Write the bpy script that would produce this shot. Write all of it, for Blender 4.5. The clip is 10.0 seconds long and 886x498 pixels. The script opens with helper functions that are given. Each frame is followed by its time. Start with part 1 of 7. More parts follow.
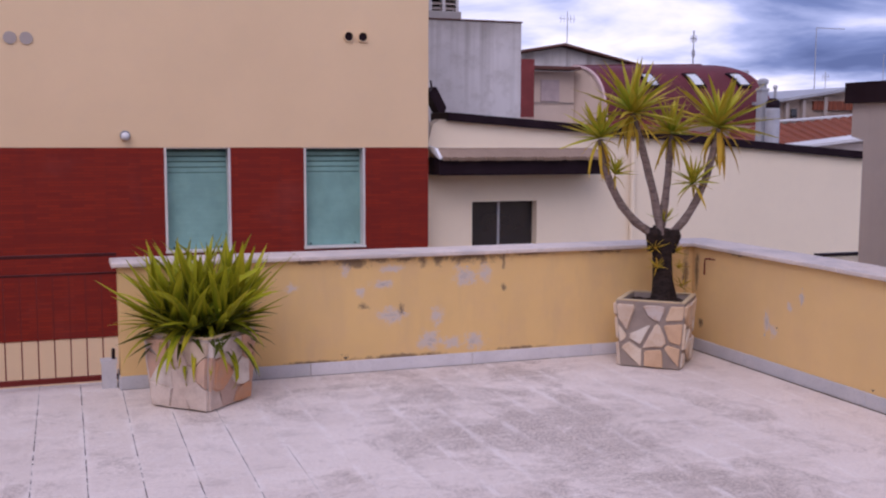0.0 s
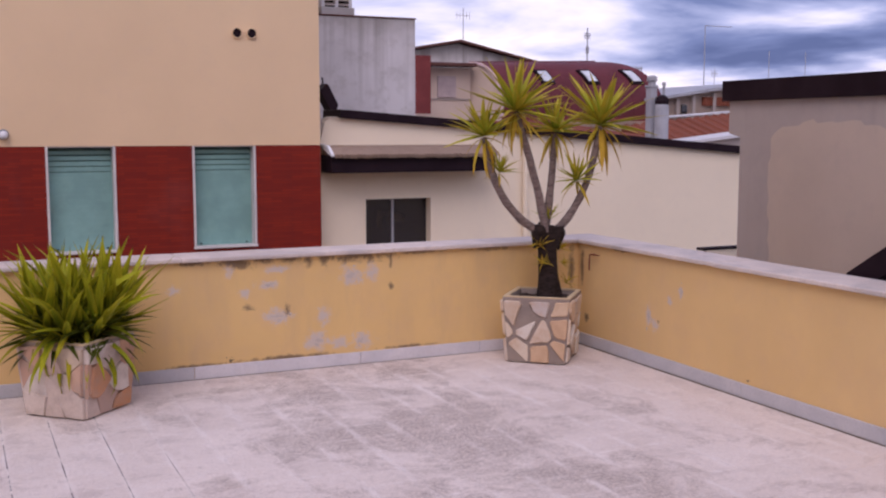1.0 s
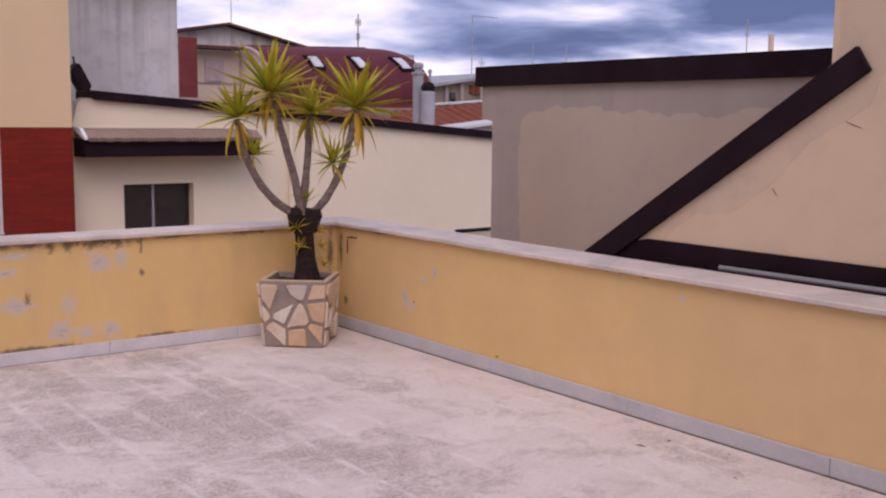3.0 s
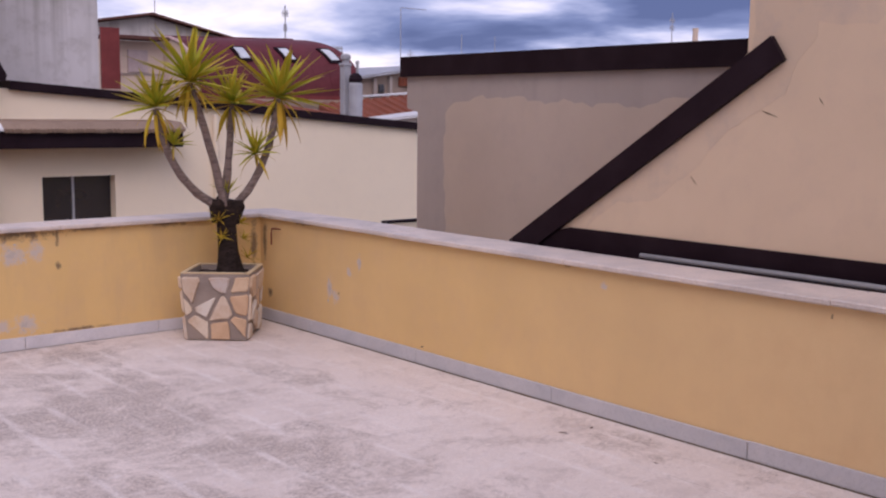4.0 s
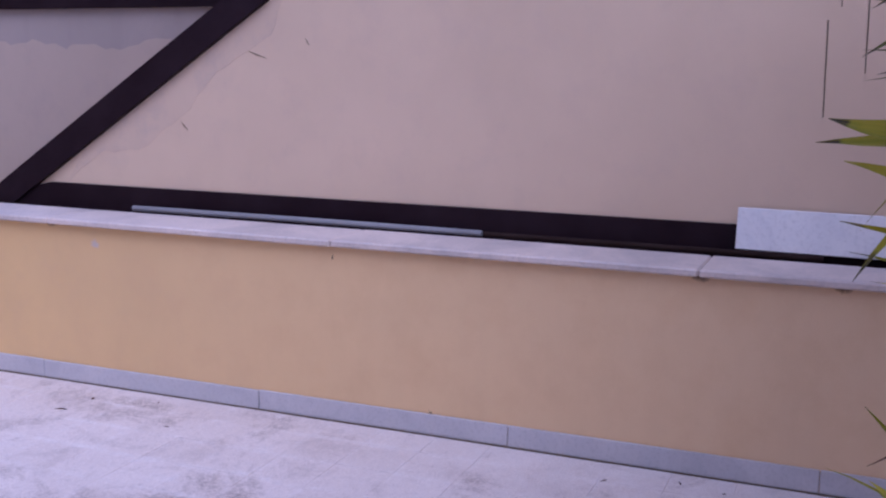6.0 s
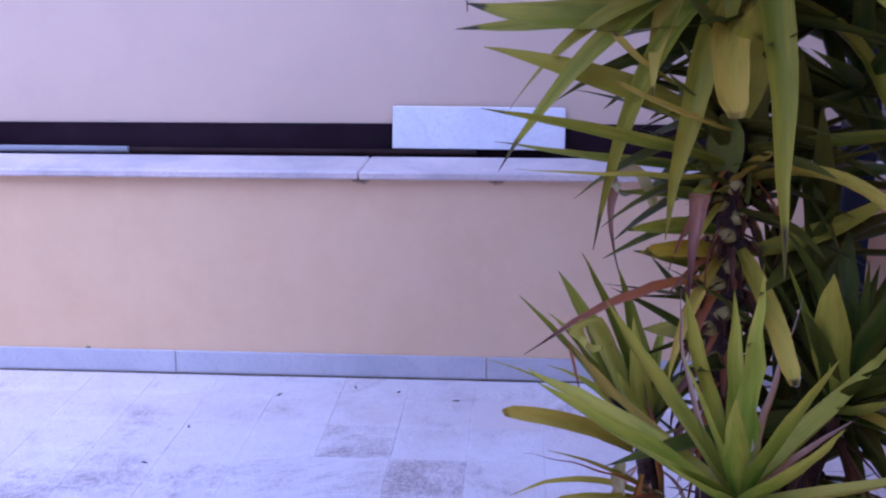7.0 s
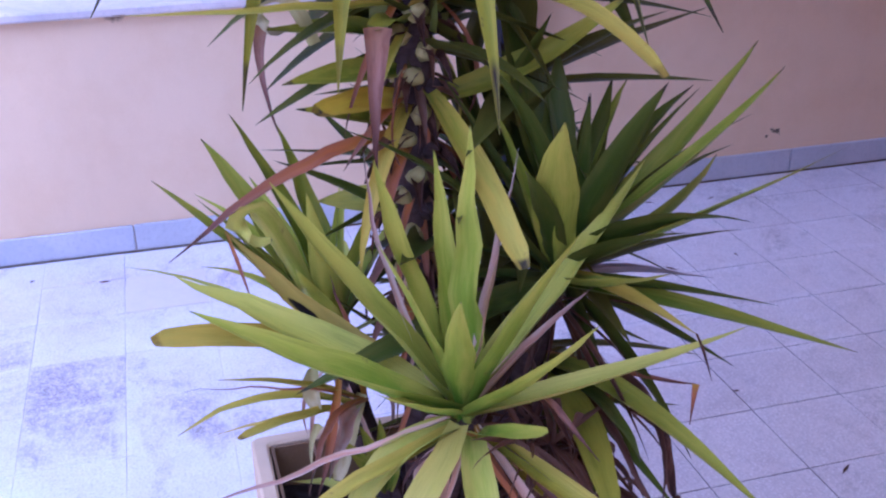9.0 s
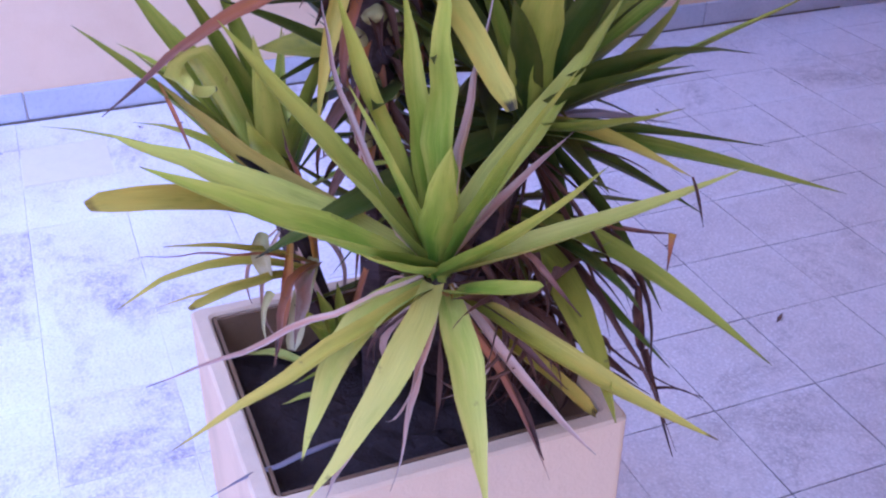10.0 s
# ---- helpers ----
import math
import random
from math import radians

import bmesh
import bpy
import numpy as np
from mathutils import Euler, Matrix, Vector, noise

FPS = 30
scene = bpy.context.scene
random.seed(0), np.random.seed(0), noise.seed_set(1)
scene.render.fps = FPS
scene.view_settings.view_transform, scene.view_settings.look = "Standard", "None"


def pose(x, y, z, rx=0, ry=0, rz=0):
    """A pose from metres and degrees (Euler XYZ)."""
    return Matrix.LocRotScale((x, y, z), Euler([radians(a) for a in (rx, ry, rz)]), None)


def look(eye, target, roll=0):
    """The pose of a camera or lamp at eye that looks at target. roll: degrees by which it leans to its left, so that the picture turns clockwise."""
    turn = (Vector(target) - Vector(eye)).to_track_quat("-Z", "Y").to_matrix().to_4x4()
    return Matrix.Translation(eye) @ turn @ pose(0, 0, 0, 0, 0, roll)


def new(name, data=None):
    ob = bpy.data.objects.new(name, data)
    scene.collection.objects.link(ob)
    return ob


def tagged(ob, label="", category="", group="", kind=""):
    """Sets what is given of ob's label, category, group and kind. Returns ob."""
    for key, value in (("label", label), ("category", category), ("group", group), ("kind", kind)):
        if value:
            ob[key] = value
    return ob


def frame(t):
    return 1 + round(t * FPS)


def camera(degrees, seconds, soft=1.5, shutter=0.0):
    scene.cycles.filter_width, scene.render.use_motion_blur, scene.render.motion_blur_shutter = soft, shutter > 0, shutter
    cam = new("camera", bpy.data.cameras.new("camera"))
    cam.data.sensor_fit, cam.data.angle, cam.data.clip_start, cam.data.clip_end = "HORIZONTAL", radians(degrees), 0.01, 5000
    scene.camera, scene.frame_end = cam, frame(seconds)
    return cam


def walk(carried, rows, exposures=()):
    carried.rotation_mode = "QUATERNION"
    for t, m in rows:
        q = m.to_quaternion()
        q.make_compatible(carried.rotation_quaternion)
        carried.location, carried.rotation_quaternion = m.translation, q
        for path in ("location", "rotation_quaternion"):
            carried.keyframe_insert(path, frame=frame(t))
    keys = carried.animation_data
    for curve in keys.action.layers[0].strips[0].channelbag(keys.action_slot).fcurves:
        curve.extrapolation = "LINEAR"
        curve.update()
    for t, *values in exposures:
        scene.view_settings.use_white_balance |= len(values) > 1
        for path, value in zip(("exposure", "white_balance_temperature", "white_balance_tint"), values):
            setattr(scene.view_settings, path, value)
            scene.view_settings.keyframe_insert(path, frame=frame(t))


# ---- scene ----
cam = camera(45.5, 10.0, soft=2.2)
PATH = [
    (0, (-4.503, -6.923, 1.623), (-3.833, -5.05, 1.41), 0.2),
    (0.5, (-4.411, -6.893, 1.625), (-3.66, -5.051, 1.418), 0.2),
    (1, (-4.38, -6.951, 1.644), (-3.543, -5.148, 1.423), -0.0),
    (1.5, (-4.31, -6.958, 1.618), (-3.381, -5.2, 1.402), -0.1),
    (2, (-4.252, -6.994, 1.619), (-3.219, -5.298, 1.381), 0.0),
    (2.5, (-4.239, -7.02, 1.614), (-3.111, -5.387, 1.369), 0.3),
    (4, (-4.181, -7.038, 1.588), (-2.89, -5.532, 1.334), 0.6),
    (4.5, (-4.125, -7.041, 1.569), (-2.742, -5.622, 1.294), 0.6),
    (5, (-4.102, -7.044, 1.571), (-2.545, -5.822, 1.285), 0.7),
    (5.2, (-4.046, -7.015, 1.569), (-2.41, -5.905, 1.269), 0.0),
    (6.3, (-3.955, -6.849, 1.55), (-2.078, -6.286, 1.147), 0.6),
    (6.5, (-3.913, -6.843, 1.536), (-2.012, -6.432, 1.07), 0.2),
    (7, (-3.83, -6.889, 1.526), (-1.9, -6.748, 1.021), -0.2),
    (7.5, (-3.663, -6.978, 1.527), (-1.734, -6.957, 0.999), -0.4),
    (8, (-3.58, -7.047, 1.513), (-1.695, -7.195, 0.862), -1.4),
    (8.5, (-3.488, -7.012, 1.492), (-1.646, -7.316, 0.775), -0.5),
    (9, (-3.39, -6.921, 1.466), (-1.634, -7.397, 0.635), -1.0),
    (9.5, (-3.321, -6.867, 1.426), (-1.68, -7.449, 0.443), -0.3),
    (10, (-3.28, -6.853, 1.396), (-1.699, -7.489, 0.35), 0.5),
]
SHOTS = [(0, 0.11, 6030, 31), (1, 0.11, 6350, 31), (2.5, 0.11, 6680, 28), (4, 0.12, 6420, 28), (5.2, 0.16, 5850, 27), (6.3, 0.36, 4780, 38), (7.5, 1.44, 4200, 38), (8.3, 1.80, 4220, 36), (9, 1.84, 4195, 35), (10, 1.99, 4150, 37)]
walk(cam, [(t, look(eye, aim, roll)) for t, eye, aim, roll in PATH], SHOTS)

# ---- world and sun ----
SUN_ELEV, SUN_AZ = 46.0, 214.0      # degrees; azimuth clockwise from +y
world = bpy.data.worlds.new("sky")
scene.world = world
world.use_nodes = True
wn, wl = world.node_tree.nodes, world.node_tree.links
wn.clear()


def wnode(kind, **props):
    n = wn.new(kind)
    for k, v in props.items():
        n.inputs[k].default_value = v
    return n


def wmath(op, a, b=None):
    n = wn.new("ShaderNodeMath")
    n.operation = op
    for i, v in enumerate((a, b)):
        if v is None:
            continue
        if isinstance(v, (int, float)):
            n.inputs[i].default_value = v
        else:
            wl.new(v, n.inputs[i])
    return n.outputs[0]


def wramp(fac, stops):
    n = wn.new("ShaderNodeValToRGB")
    e = n.color_ramp.elements
    while len(e) < len(stops):
        e.new(0.5)
    for el, (p, c) in zip(e, stops):
        el.position, el.color = p, (*c, 1)
    wl.new(fac, n.inputs[0])
    return n.outputs[0]


sky = wn.new("ShaderNodeTexSky")
sky.sky_type = "NISHITA"
sky.sun_disc = False
sky.sun_elevation, sky.sun_rotation = radians(SUN_ELEV), radians(SUN_AZ)
bg_sky = wnode("ShaderNodeBackground", Strength=0.12)
wl.new(sky.outputs[0], bg_sky.inputs[0])
coords = wn.new("ShaderNodeTexCoord")
split = wn.new("ShaderNodeSeparateXYZ")
wl.new(coords.outputs["Generated"], split.inputs[0])
lift = wmath("ADD", wmath("ABSOLUTE", split.outputs[2]), 0.15)
join = wn.new("ShaderNodeCombineXYZ")
wl.new(wmath("DIVIDE", split.outputs[0], lift), join.inputs[0])
wl.new(wmath("DIVIDE", split.outputs[1], lift), join.inputs[1])
join.inputs[2].default_value = 3.7
cloud = wnode("ShaderNodeTexNoise", Scale=1.0, Detail=7.0, Roughness=0.50, Distortion=0.25)
wl.new(join.outputs[0], cloud.inputs["Vector"])
bank = wmath("MULTIPLY", wmath("SMOOTH_MIN", wmath("MULTIPLY", wmath("ABSOLUTE", split.outputs[2]), 6.0), 0.8), 0.10)
# a heavier bank of cloud low in the north-east
level = wmath("POWER", wmath("ADD", wmath("MULTIPLY", split.outputs[0], split.outputs[0]), wmath("MULTIPLY", split.outputs[1], split.outputs[1])), 0.5)
toward = wmath("DIVIDE", wmath("ADD", wmath("MULTIPLY", split.outputs[0], 0.83), wmath("MULTIPLY", split.outputs[1], 0.558)), level)
side = wramp(toward, [(0.93, (0, 0, 0)), (0.985, (1, 1, 1))])
rise = wramp(split.outputs[2], [(0.022, (0, 0, 0)), (0.06, (1, 1, 1)), (0.30, (0.5, 0.5, 0.5)), (0.6, (0, 0, 0))])
heavy = wmath("MULTIPLY", wmath("MULTIPLY", side, rise), 0.135)
tone = wramp(wmath("SUBTRACT", wmath("ADD", wmath("ADD", cloud.outputs[0], heavy), bank), 0.045), [(0.45, (1.0, 1.0, 1.0)), (0.50, (0.78, 0.82, 0.94)), (0.56, (0.43, 0.51, 0.72)), (0.64, (0.17, 0.235, 0.43)), (0.72, (0.09, 0.135, 0.29))])
bg_cloud = wnode("ShaderNodeBackground", Strength=1.0)
wl.new(tone, bg_cloud.inputs[0])
cover = wramp(cloud.outputs[0], [(0.25, (0.7, 0.7, 0.7)), (0.4, (0.95, 0.95, 0.95))])
mix = wn.new("ShaderNodeMixShader")
wl.new(cover, mix.inputs[0])
wl.new(bg_sky.outputs[0], mix.inputs[1])
wl.new(bg_cloud.outputs[0], mix.inputs[2])
wo = wn.new("ShaderNodeOutputWorld")
wl.new(mix.outputs[0], wo.inputs[0])

sun_data = bpy.data.lights.new("sun", "SUN")
sun_data.energy, sun_data.angle, sun_data.color = 1.25, radians(40), (1.0, 0.95, 0.88)
sun = new("sun", sun_data)
a, e = radians(SUN_AZ), radians(SUN_ELEV)
sun.matrix_world = look((math.sin(a) * math.cos(e) * 50, math.cos(a) * math.cos(e) * 50, math.sin(e) * 50), (0, 0, 0))


# ---- materials ----
class Mat:
    """A small builder of node materials."""

    def __init__(self, name, rough=0.8, metal=0.0, spec=0.3):
        self.m = bpy.data.materials.new(name)
        self.m.use_nodes = True
        self.n, self.l = self.m.node_tree.nodes, self.m.node_tree.links
        self.b = self.n["Principled BSDF"]
        self.b.inputs["Roughness"].default_value = rough
        self.b.inputs["Metallic"].default_value = metal
        self.b.inputs["Specular IOR Level"].default_value = spec
        self.c = self.n.new("ShaderNodeTexCoord").outputs["Object"]
        self.uv = None

    def scaled(self, s):
        n = self.n.new("ShaderNodeMapping")
        n.inputs["Scale"].default_value = s
        self.l.new(self.c, n.inputs[0])
        return n.outputs[0]

    def noise(self, scale, detail=4.0, rough=0.55, stretch=None, dist=0.0):
        n = self.n.new("ShaderNodeTexNoise")
        n.inputs["Scale"].default_value = scale
        n.inputs["Detail"].default_value = detail
        n.inputs["Roughness"].default_value = rough
        n.inputs["Distortion"].default_value = dist
        self.l.new(self.scaled(stretch) if stretch else self.c, n.inputs["Vector"])
        return n.outputs[0]

    def voronoi(self, scale, stretch=None):
        n = self.n.new("ShaderNodeTexVoronoi")
        n.inputs["Scale"].default_value = scale
        self.l.new(self.scaled(stretch) if stretch else self.c, n.inputs["Vector"])
        return n

    def ramp(self, fac, stops):
        n = self.n.new("ShaderNodeValToRGB")
        e = n.color_ramp.elements
        while len(e) < len(stops):
            e.new(0.5)
        for el, (p, c) in zip(e, stops):
            el.position = p
            el.color = (c, c, c, 1) if isinstance(c, (int, float)) else (*c, 1)
        self.l.new(fac, n.inputs[0])
        return n.outputs[0]

    def mix(self, fac, a, b, mode="MIX"):
        n = self.n.new("ShaderNodeMix")
        n.data_type, n.blend_type = "RGBA", mode
        for i, v in ((0, fac), (6, a), (7, b)):
            if isinstance(v, (int, float)):
                n.inputs[i].default_value = v
            elif isinstance(v, tuple):
                n.inputs[i].default_value = (*v, 1)
            else:
                self.l.new(v, n.inputs[i])
        return n.outputs[2]

    def math(self, op, a, b=0.0):
        n = self.n.new("ShaderNodeMath")
        n.operation = op
        for i, v in enumerate((a, b)):
            if isinstance(v, (int, float)):
                n.inputs[i].default_value = v
            else:
                self.l.new(v, n.inputs[i])
        return n.outputs[0]

    def rand(self):
        return self.n.new("ShaderNodeObjectInfo").outputs["Random"]

    def island(self):
        return self.n.new("ShaderNodeNewGeometry").outputs["Random Per Island"]

    def color(self, v):
        if isinstance(v, tuple):
            self.b.inputs["Base Color"].default_value = (*v, 1)
        else:
            self.l.new(v, self.b.inputs["Base Color"])
        return self

    def rough(self, v):
        self.l.new(v, self.b.inputs["Roughness"])
        return self

    def bump(self, h, strength=0.3, dist=0.01):
        n = self.n.new("ShaderNodeBump")
        n.inputs["Strength"].default_value = strength
        n.inputs["Distance"].default_value = dist
        self.l.new(h, n.inputs["Height"])
        self.l.new(n.outputs[0], self.b.inputs["Normal"])
        return self


def shade(c, k):
    return tuple(min(1.0, v * k) for v in c)


def plaster(name, col, stain=None, amount=0.25, grain=0.25, streak=True, dark=0.86):
    m = Mat(name, 0.9, spec=0.15)
    big = m.noise(0.9, 5, 0.6)
    c = m.mix(m.ramp(big, [(0.35, 0.0), (0.7, 1.0)]), col, shade(col, dark))
    mid = m.noise(5, 6, 0.65)
    c = m.mix(m.math("MULTIPLY", m.ramp(mid, [(0.5, 0.0), (0.75, 1.0)]), amount), c, stain or shade(col, 0.7))
    if streak:
        st = m.noise(3.0, 4, 0.6, (3.0, 3.0, 0.25))
        c = m.mix(m.math("MULTIPLY", m.ramp(st, [(0.5, 0.0), (0.8, 1.0)]), amount * 0.8), c, shade(col, 0.72))
    fine = m.noise(180, 3, 0.6)
    c = m.mix(m.math("MULTIPLY", fine, 0.12), c, shade(col, 0.6))
    return m.color(c).bump(m.math("ADD", fine, m.math("MULTIPLY", mid, 2.0)), grain, 0.004).m


def marble(name, col, dark, rough=0.55):
    m = Mat(name, rough, spec=0.4)
    a1 = m.noise(2.2, 6, 0.65, dist=0.8)
    c = m.mix(m.ramp(a1, [(0.38, 0.0), (0.65, 1.0)]), col, dark)
    sp = m.noise(60, 5, 0.7)
    c = m.mix(m.math("MULTIPLY", m.ramp(sp, [(0.5, 0.0), (0.7, 1.0)]), 0.35), c, shade(dark, 0.6))
    c = m.mix(m.math("MULTIPLY", m.rand(), 0.18), c, shade(dark, 0.85))
    return m.color(c).bump(sp, 0.15, 0.003).m


def metal_paint(name, col, rough=0.45, spec=0.4):
    m = Mat(name, rough, spec=spec)
    a1 = m.noise(3, 5, 0.6)
    c = m.mix(m.math("MULTIPLY", m.ramp(a1, [(0.4, 0.0), (0.75, 1.0)]), 0.5), col, tuple(min(1, v * 1.7 + 0.01) for v in col))
    d = m.noise(70, 3, 0.6)
    return m.color(c).bump(d, 0.06, 0.002).m




def weathered(name, col, axis, peels, stains, drips):
    """Plaster with soft scuffed and stained spots: (along, height, half width, half height)."""
    m = Mat(name, 0.9, spec=0.15)
    m.c = m.n.new("ShaderNodeNewGeometry").outputs["Position"]
    c = m.mix(m.ramp(m.noise(0.9, 5, 0.6), [(0.35, 0.0), (0.7, 1.0)]), col, shade(col, 0.88))
    if axis == "y":      # the colour turns paler towards the far end
        sp = m.n.new("ShaderNodeSeparateXYZ")
        m.l.new(m.c, sp.inputs[0])
        c = m.mix(m.ramp(m.math("MULTIPLY", sp.outputs[1], -0.1), [(0.25, 0.0), (0.70, 1.0)]), c, (0.765, 0.56, 0.35))
    mid = m.noise(5, 6, 0.65)
    c = m.mix(m.math("MULTIPLY", m.ramp(mid, [(0.45, 0.0), (0.75, 1.0)]), 0.45), c, (0.66, 0.44, 0.24))
    drip = m.noise(1.6, 5, 0.65, (2.0, 2.0, 0.5))
    c = m.mix(m.math("MULTIPLY", m.ramp(drip, [(0.50, 0.0), (0.75, 1.0)]), drips), c, (0.52, 0.36, 0.22))
    ragged_edge = m.math("MULTIPLY", m.math("SUBTRACT", m.noise(16, 7, 0.78), 0.5), 3.6)

    def spots(rows):
        total = None
        for u, z, ru, rz in rows:
            off = m.n.new("ShaderNodeVectorMath")
            off.operation = "SUBTRACT"
            off.inputs[1].default_value = (u, 0, z) if axis == "x" else (0, u, z)
            m.l.new(m.c, off.inputs[0])
            sc = m.n.new("ShaderNodeVectorMath")
            sc.operation = "MULTIPLY"
            sc.inputs[1].default_value = (1 / ru, 0, 1 / rz) if axis == "x" else (0, 1 / ru, 1 / rz)
            m.l.new(off.outputs[0], sc.inputs[0])
            ln = m.n.new("ShaderNodeVectorMath")
            ln.operation = "LENGTH"
            m.l.new(sc.outputs[0], ln.inputs[0])
            k = m.ramp(m.math("ADD", ln.outputs["Value"], ragged_edge), [(0.3, 1.0), (1.3, 0.0)])
            total = k if total is None else m.math("MAXIMUM", total, k)
        return total

    c = m.mix(m.math("MULTIPLY", spots(peels), 0.85), c, (0.56, 0.505, 0.49))
    c = m.mix(m.math("MULTIPLY", spots(stains), 0.80), c, (0.11, 0.078, 0.066))
    fine = m.noise(180, 3, 0.6)
    c = m.mix(m.math("MULTIPLY", fine, 0.12), c, shade(col, 0.6))
    return m.color(c).bump(m.math("ADD", fine, m.math("MULTIPLY", mid, 2.0)), 0.25, 0.004).m


WALL_N = weathered("weathered_yellow_plaster", (0.78, 0.525, 0.225), "x",
                   [(-2.73, 0.725, 0.05, 0.05), (-2.41, 0.71, 0.09, 0.03), (-1.855, 0.64, 0.11, 0.08), (-1.70, 0.655, 0.05, 0.075), (-2.46, 0.605, 0.10, 0.035), (-2.62, 0.557, 0.05, 0.04), (-2.40, 0.385, 0.12, 0.07),
                    (-2.07, 0.36, 0.06, 0.075), (-2.12, 0.19, 0.10, 0.08), (-1.96, 0.17, 0.09, 0.055), (-1.78, 0.165, 0.09, 0.07), (-3.1, 0.6, 0.05, 0.04)],
                   [(-2.664, 0.775, 0.16, 0.065), (-2.49, 0.785, 0.09, 0.04), (-2.06, 0.765, 0.05, 0.075), (-1.78, 0.78, 0.30, 0.055), (-2.30, 0.785, 0.15, 0.035), (-1.56, 0.55, 0.022, 0.035), (-1.56, 0.74, 0.016, 0.09), (-2.59, 0.457, 0.05, 0.03),
                    (-2.33, 0.43, 0.03, 0.05), (-2.3, 0.09, 0.42, 0.022), (-1.45, 0.095, 0.22, 0.014), (-2.95, 0.09, 0.3, 0.016), (-0.05, 0.60, 0.03, 0.2), (-1.30, 0.785, 0.22, 0.022), (-2.95, 0.785, 0.14, 0.03), (-0.75, 0.785, 0.20, 0.026), (-0.10, 0.25, 0.05, 0.12), (-2.18, 0.765, 0.05, 0.05)], 0.4)
WALL_E = weathered("yellow_plaster_scuffed", (0.77, 0.52, 0.235), "y",
                   [(-0.92, 0.37, 0.035, 0.09), (-1.0, 0.30, 0.05, 0.05), (-1.27, 0.58, 0.035, 0.06), (-1.15, 0.50, 0.03, 0.04), (-3.45, 0.70, 0.03, 0.025)],
                   [(-3.2, 0.79, 0.06, 0.02), (-6.30, 0.785, 0.05, 0.02), (-6.80, 0.785, 0.05, 0.02), (-0.05, 0.62, 0.03, 0.16), (-0.12, 0.22, 0.04, 0.04), (-0.6, 0.79, 0.15, 0.02)], 0.12)
BARE = plaster("bare_render", (0.56, 0.49, 0.44), (0.42, 0.37, 0.35), 0.6)
GRIME = plaster("grimy_stain", (0.16, 0.125, 0.085), (0.08, 0.06, 0.05), 0.5)
CAP = marble("cap_marble", (0.73, 0.62, 0.55), (0.50, 0.44, 0.41))
SKIRT = marble("skirting_marble", (0.57, 0.55, 0.565), (0.46, 0.455, 0.48), 0.5)
# paler slabs: the sky's reflection is put into their base colour
SKIRT_PALE = marble("pale_skirting_marble", (0.72, 0.69, 0.71), (0.58, 0.56, 0.59), 0.35)
SLAB = marble("white_marble", (0.80, 0.79, 0.78), (0.66, 0.66, 0.68), 0.45)
BEIGE = plaster("beige_facade", (0.78, 0.565, 0.35), (0.67, 0.50, 0.37), 0.2, streak=False, dark=0.94)
WHITE = plaster("cream_facade", (0.84, 0.72, 0.555), (0.68, 0.58, 0.48), 0.2, streak=False, dark=0.95)
CEMENT = plaster("cement_render", (0.43, 0.365, 0.33), (0.31, 0.275, 0.26), 0.4)
OCHRE = plaster("patched_render", (0.68, 0.52, 0.37), (0.57, 0.44, 0.335), 0.5, streak=False, dark=0.88)
CONCRETE = plaster("grey_concrete", (0.68, 0.665, 0.675), (0.50, 0.49, 0.50), 0.7, dark=0.82)
m = Mat("stained_concrete", 0.9, spec=0.15)      # pale cement wash, blotched, with a few dark runs from the top
c = m.mix(m.ramp(m.noise(0.8, 5, 0.6), [(0.38, 0.0), (0.66, 1.0)]), (0.66, 0.63, 0.63), (0.53, 0.505, 0.50))
c = m.mix(m.math("MULTIPLY", m.ramp(m.noise(3.2, 6, 0.7), [(0.50, 0.0), (0.72, 1.0)]), 0.55), c, (0.40, 0.37, 0.345))
high = m.n.new("ShaderNodeSeparateXYZ")
m.l.new(m.c, high.inputs[0])
near_top = m.ramp(m.math("DIVIDE", high.outputs[2], 11.0), [(0.80, 0.0), (0.945, 1.0)])
runs = m.ramp(m.noise(1.0, 3, 0.6, (2.6, 2.6, 0.10)), [(0.49, 0.0), (0.62, 1.0)])
c = m.mix(m.math("MULTIPLY", m.math("MULTIPLY", runs, near_top), 0.8), c, (0.25, 0.225, 0.20))
band = m.ramp(m.math("ADD", m.math("DIVIDE", high.outputs[2], 11.0), m.math("MULTIPLY", m.noise(2.2, 4, 0.6), 0.05)), [(0.945, 0.0), (0.985, 1.0)])
c = m.mix(m.math("MULTIPLY", band, 0.6), c, (0.30, 0.27, 0.245))
STAINED = m.color(c).bump(m.noise(40, 4, 0.6), 0.2, 0.005).m
SMOOTH = plaster("smooth_render", (0.54, 0.435, 0.355), (0.44, 0.36, 0.31), 0.6, streak=False)
PATCHED = plaster("worn_render", (0.645, 0.495, 0.362), (0.47, 0.38, 0.32), 0.7, streak=False)
BROWNROOF = plaster("brown_roof_edge", (0.13, 0.06, 0.05), (0.08, 0.04, 0.035), 0.4)
FARGREY = plaster("far_weathered_wall", (0.38, 0.295, 0.24), (0.24, 0.17, 0.135), 0.7)
FARBEIGE = plaster("far_beige", (0.66, 0.52, 0.42), None, 0.2)
BLACK = metal_paint("dark_brown_sheet", (0.013, 0.0055, 0.009), 0.6, 0.10)
NAVY = metal_paint("navy_steel", (0.009, 0.010, 0.020), 0.55, 0.2)
IRON = metal_paint("dark_iron", (0.13, 0.020, 0.016), 0.7, 0.1)
RUST = metal_paint("rusty_bar", (0.022, 0.012, 0.010), 0.8, 0.1)
RAIL = metal_paint("dark_red_rail", (0.05, 0.010, 0.010), 0.7, 0.1)
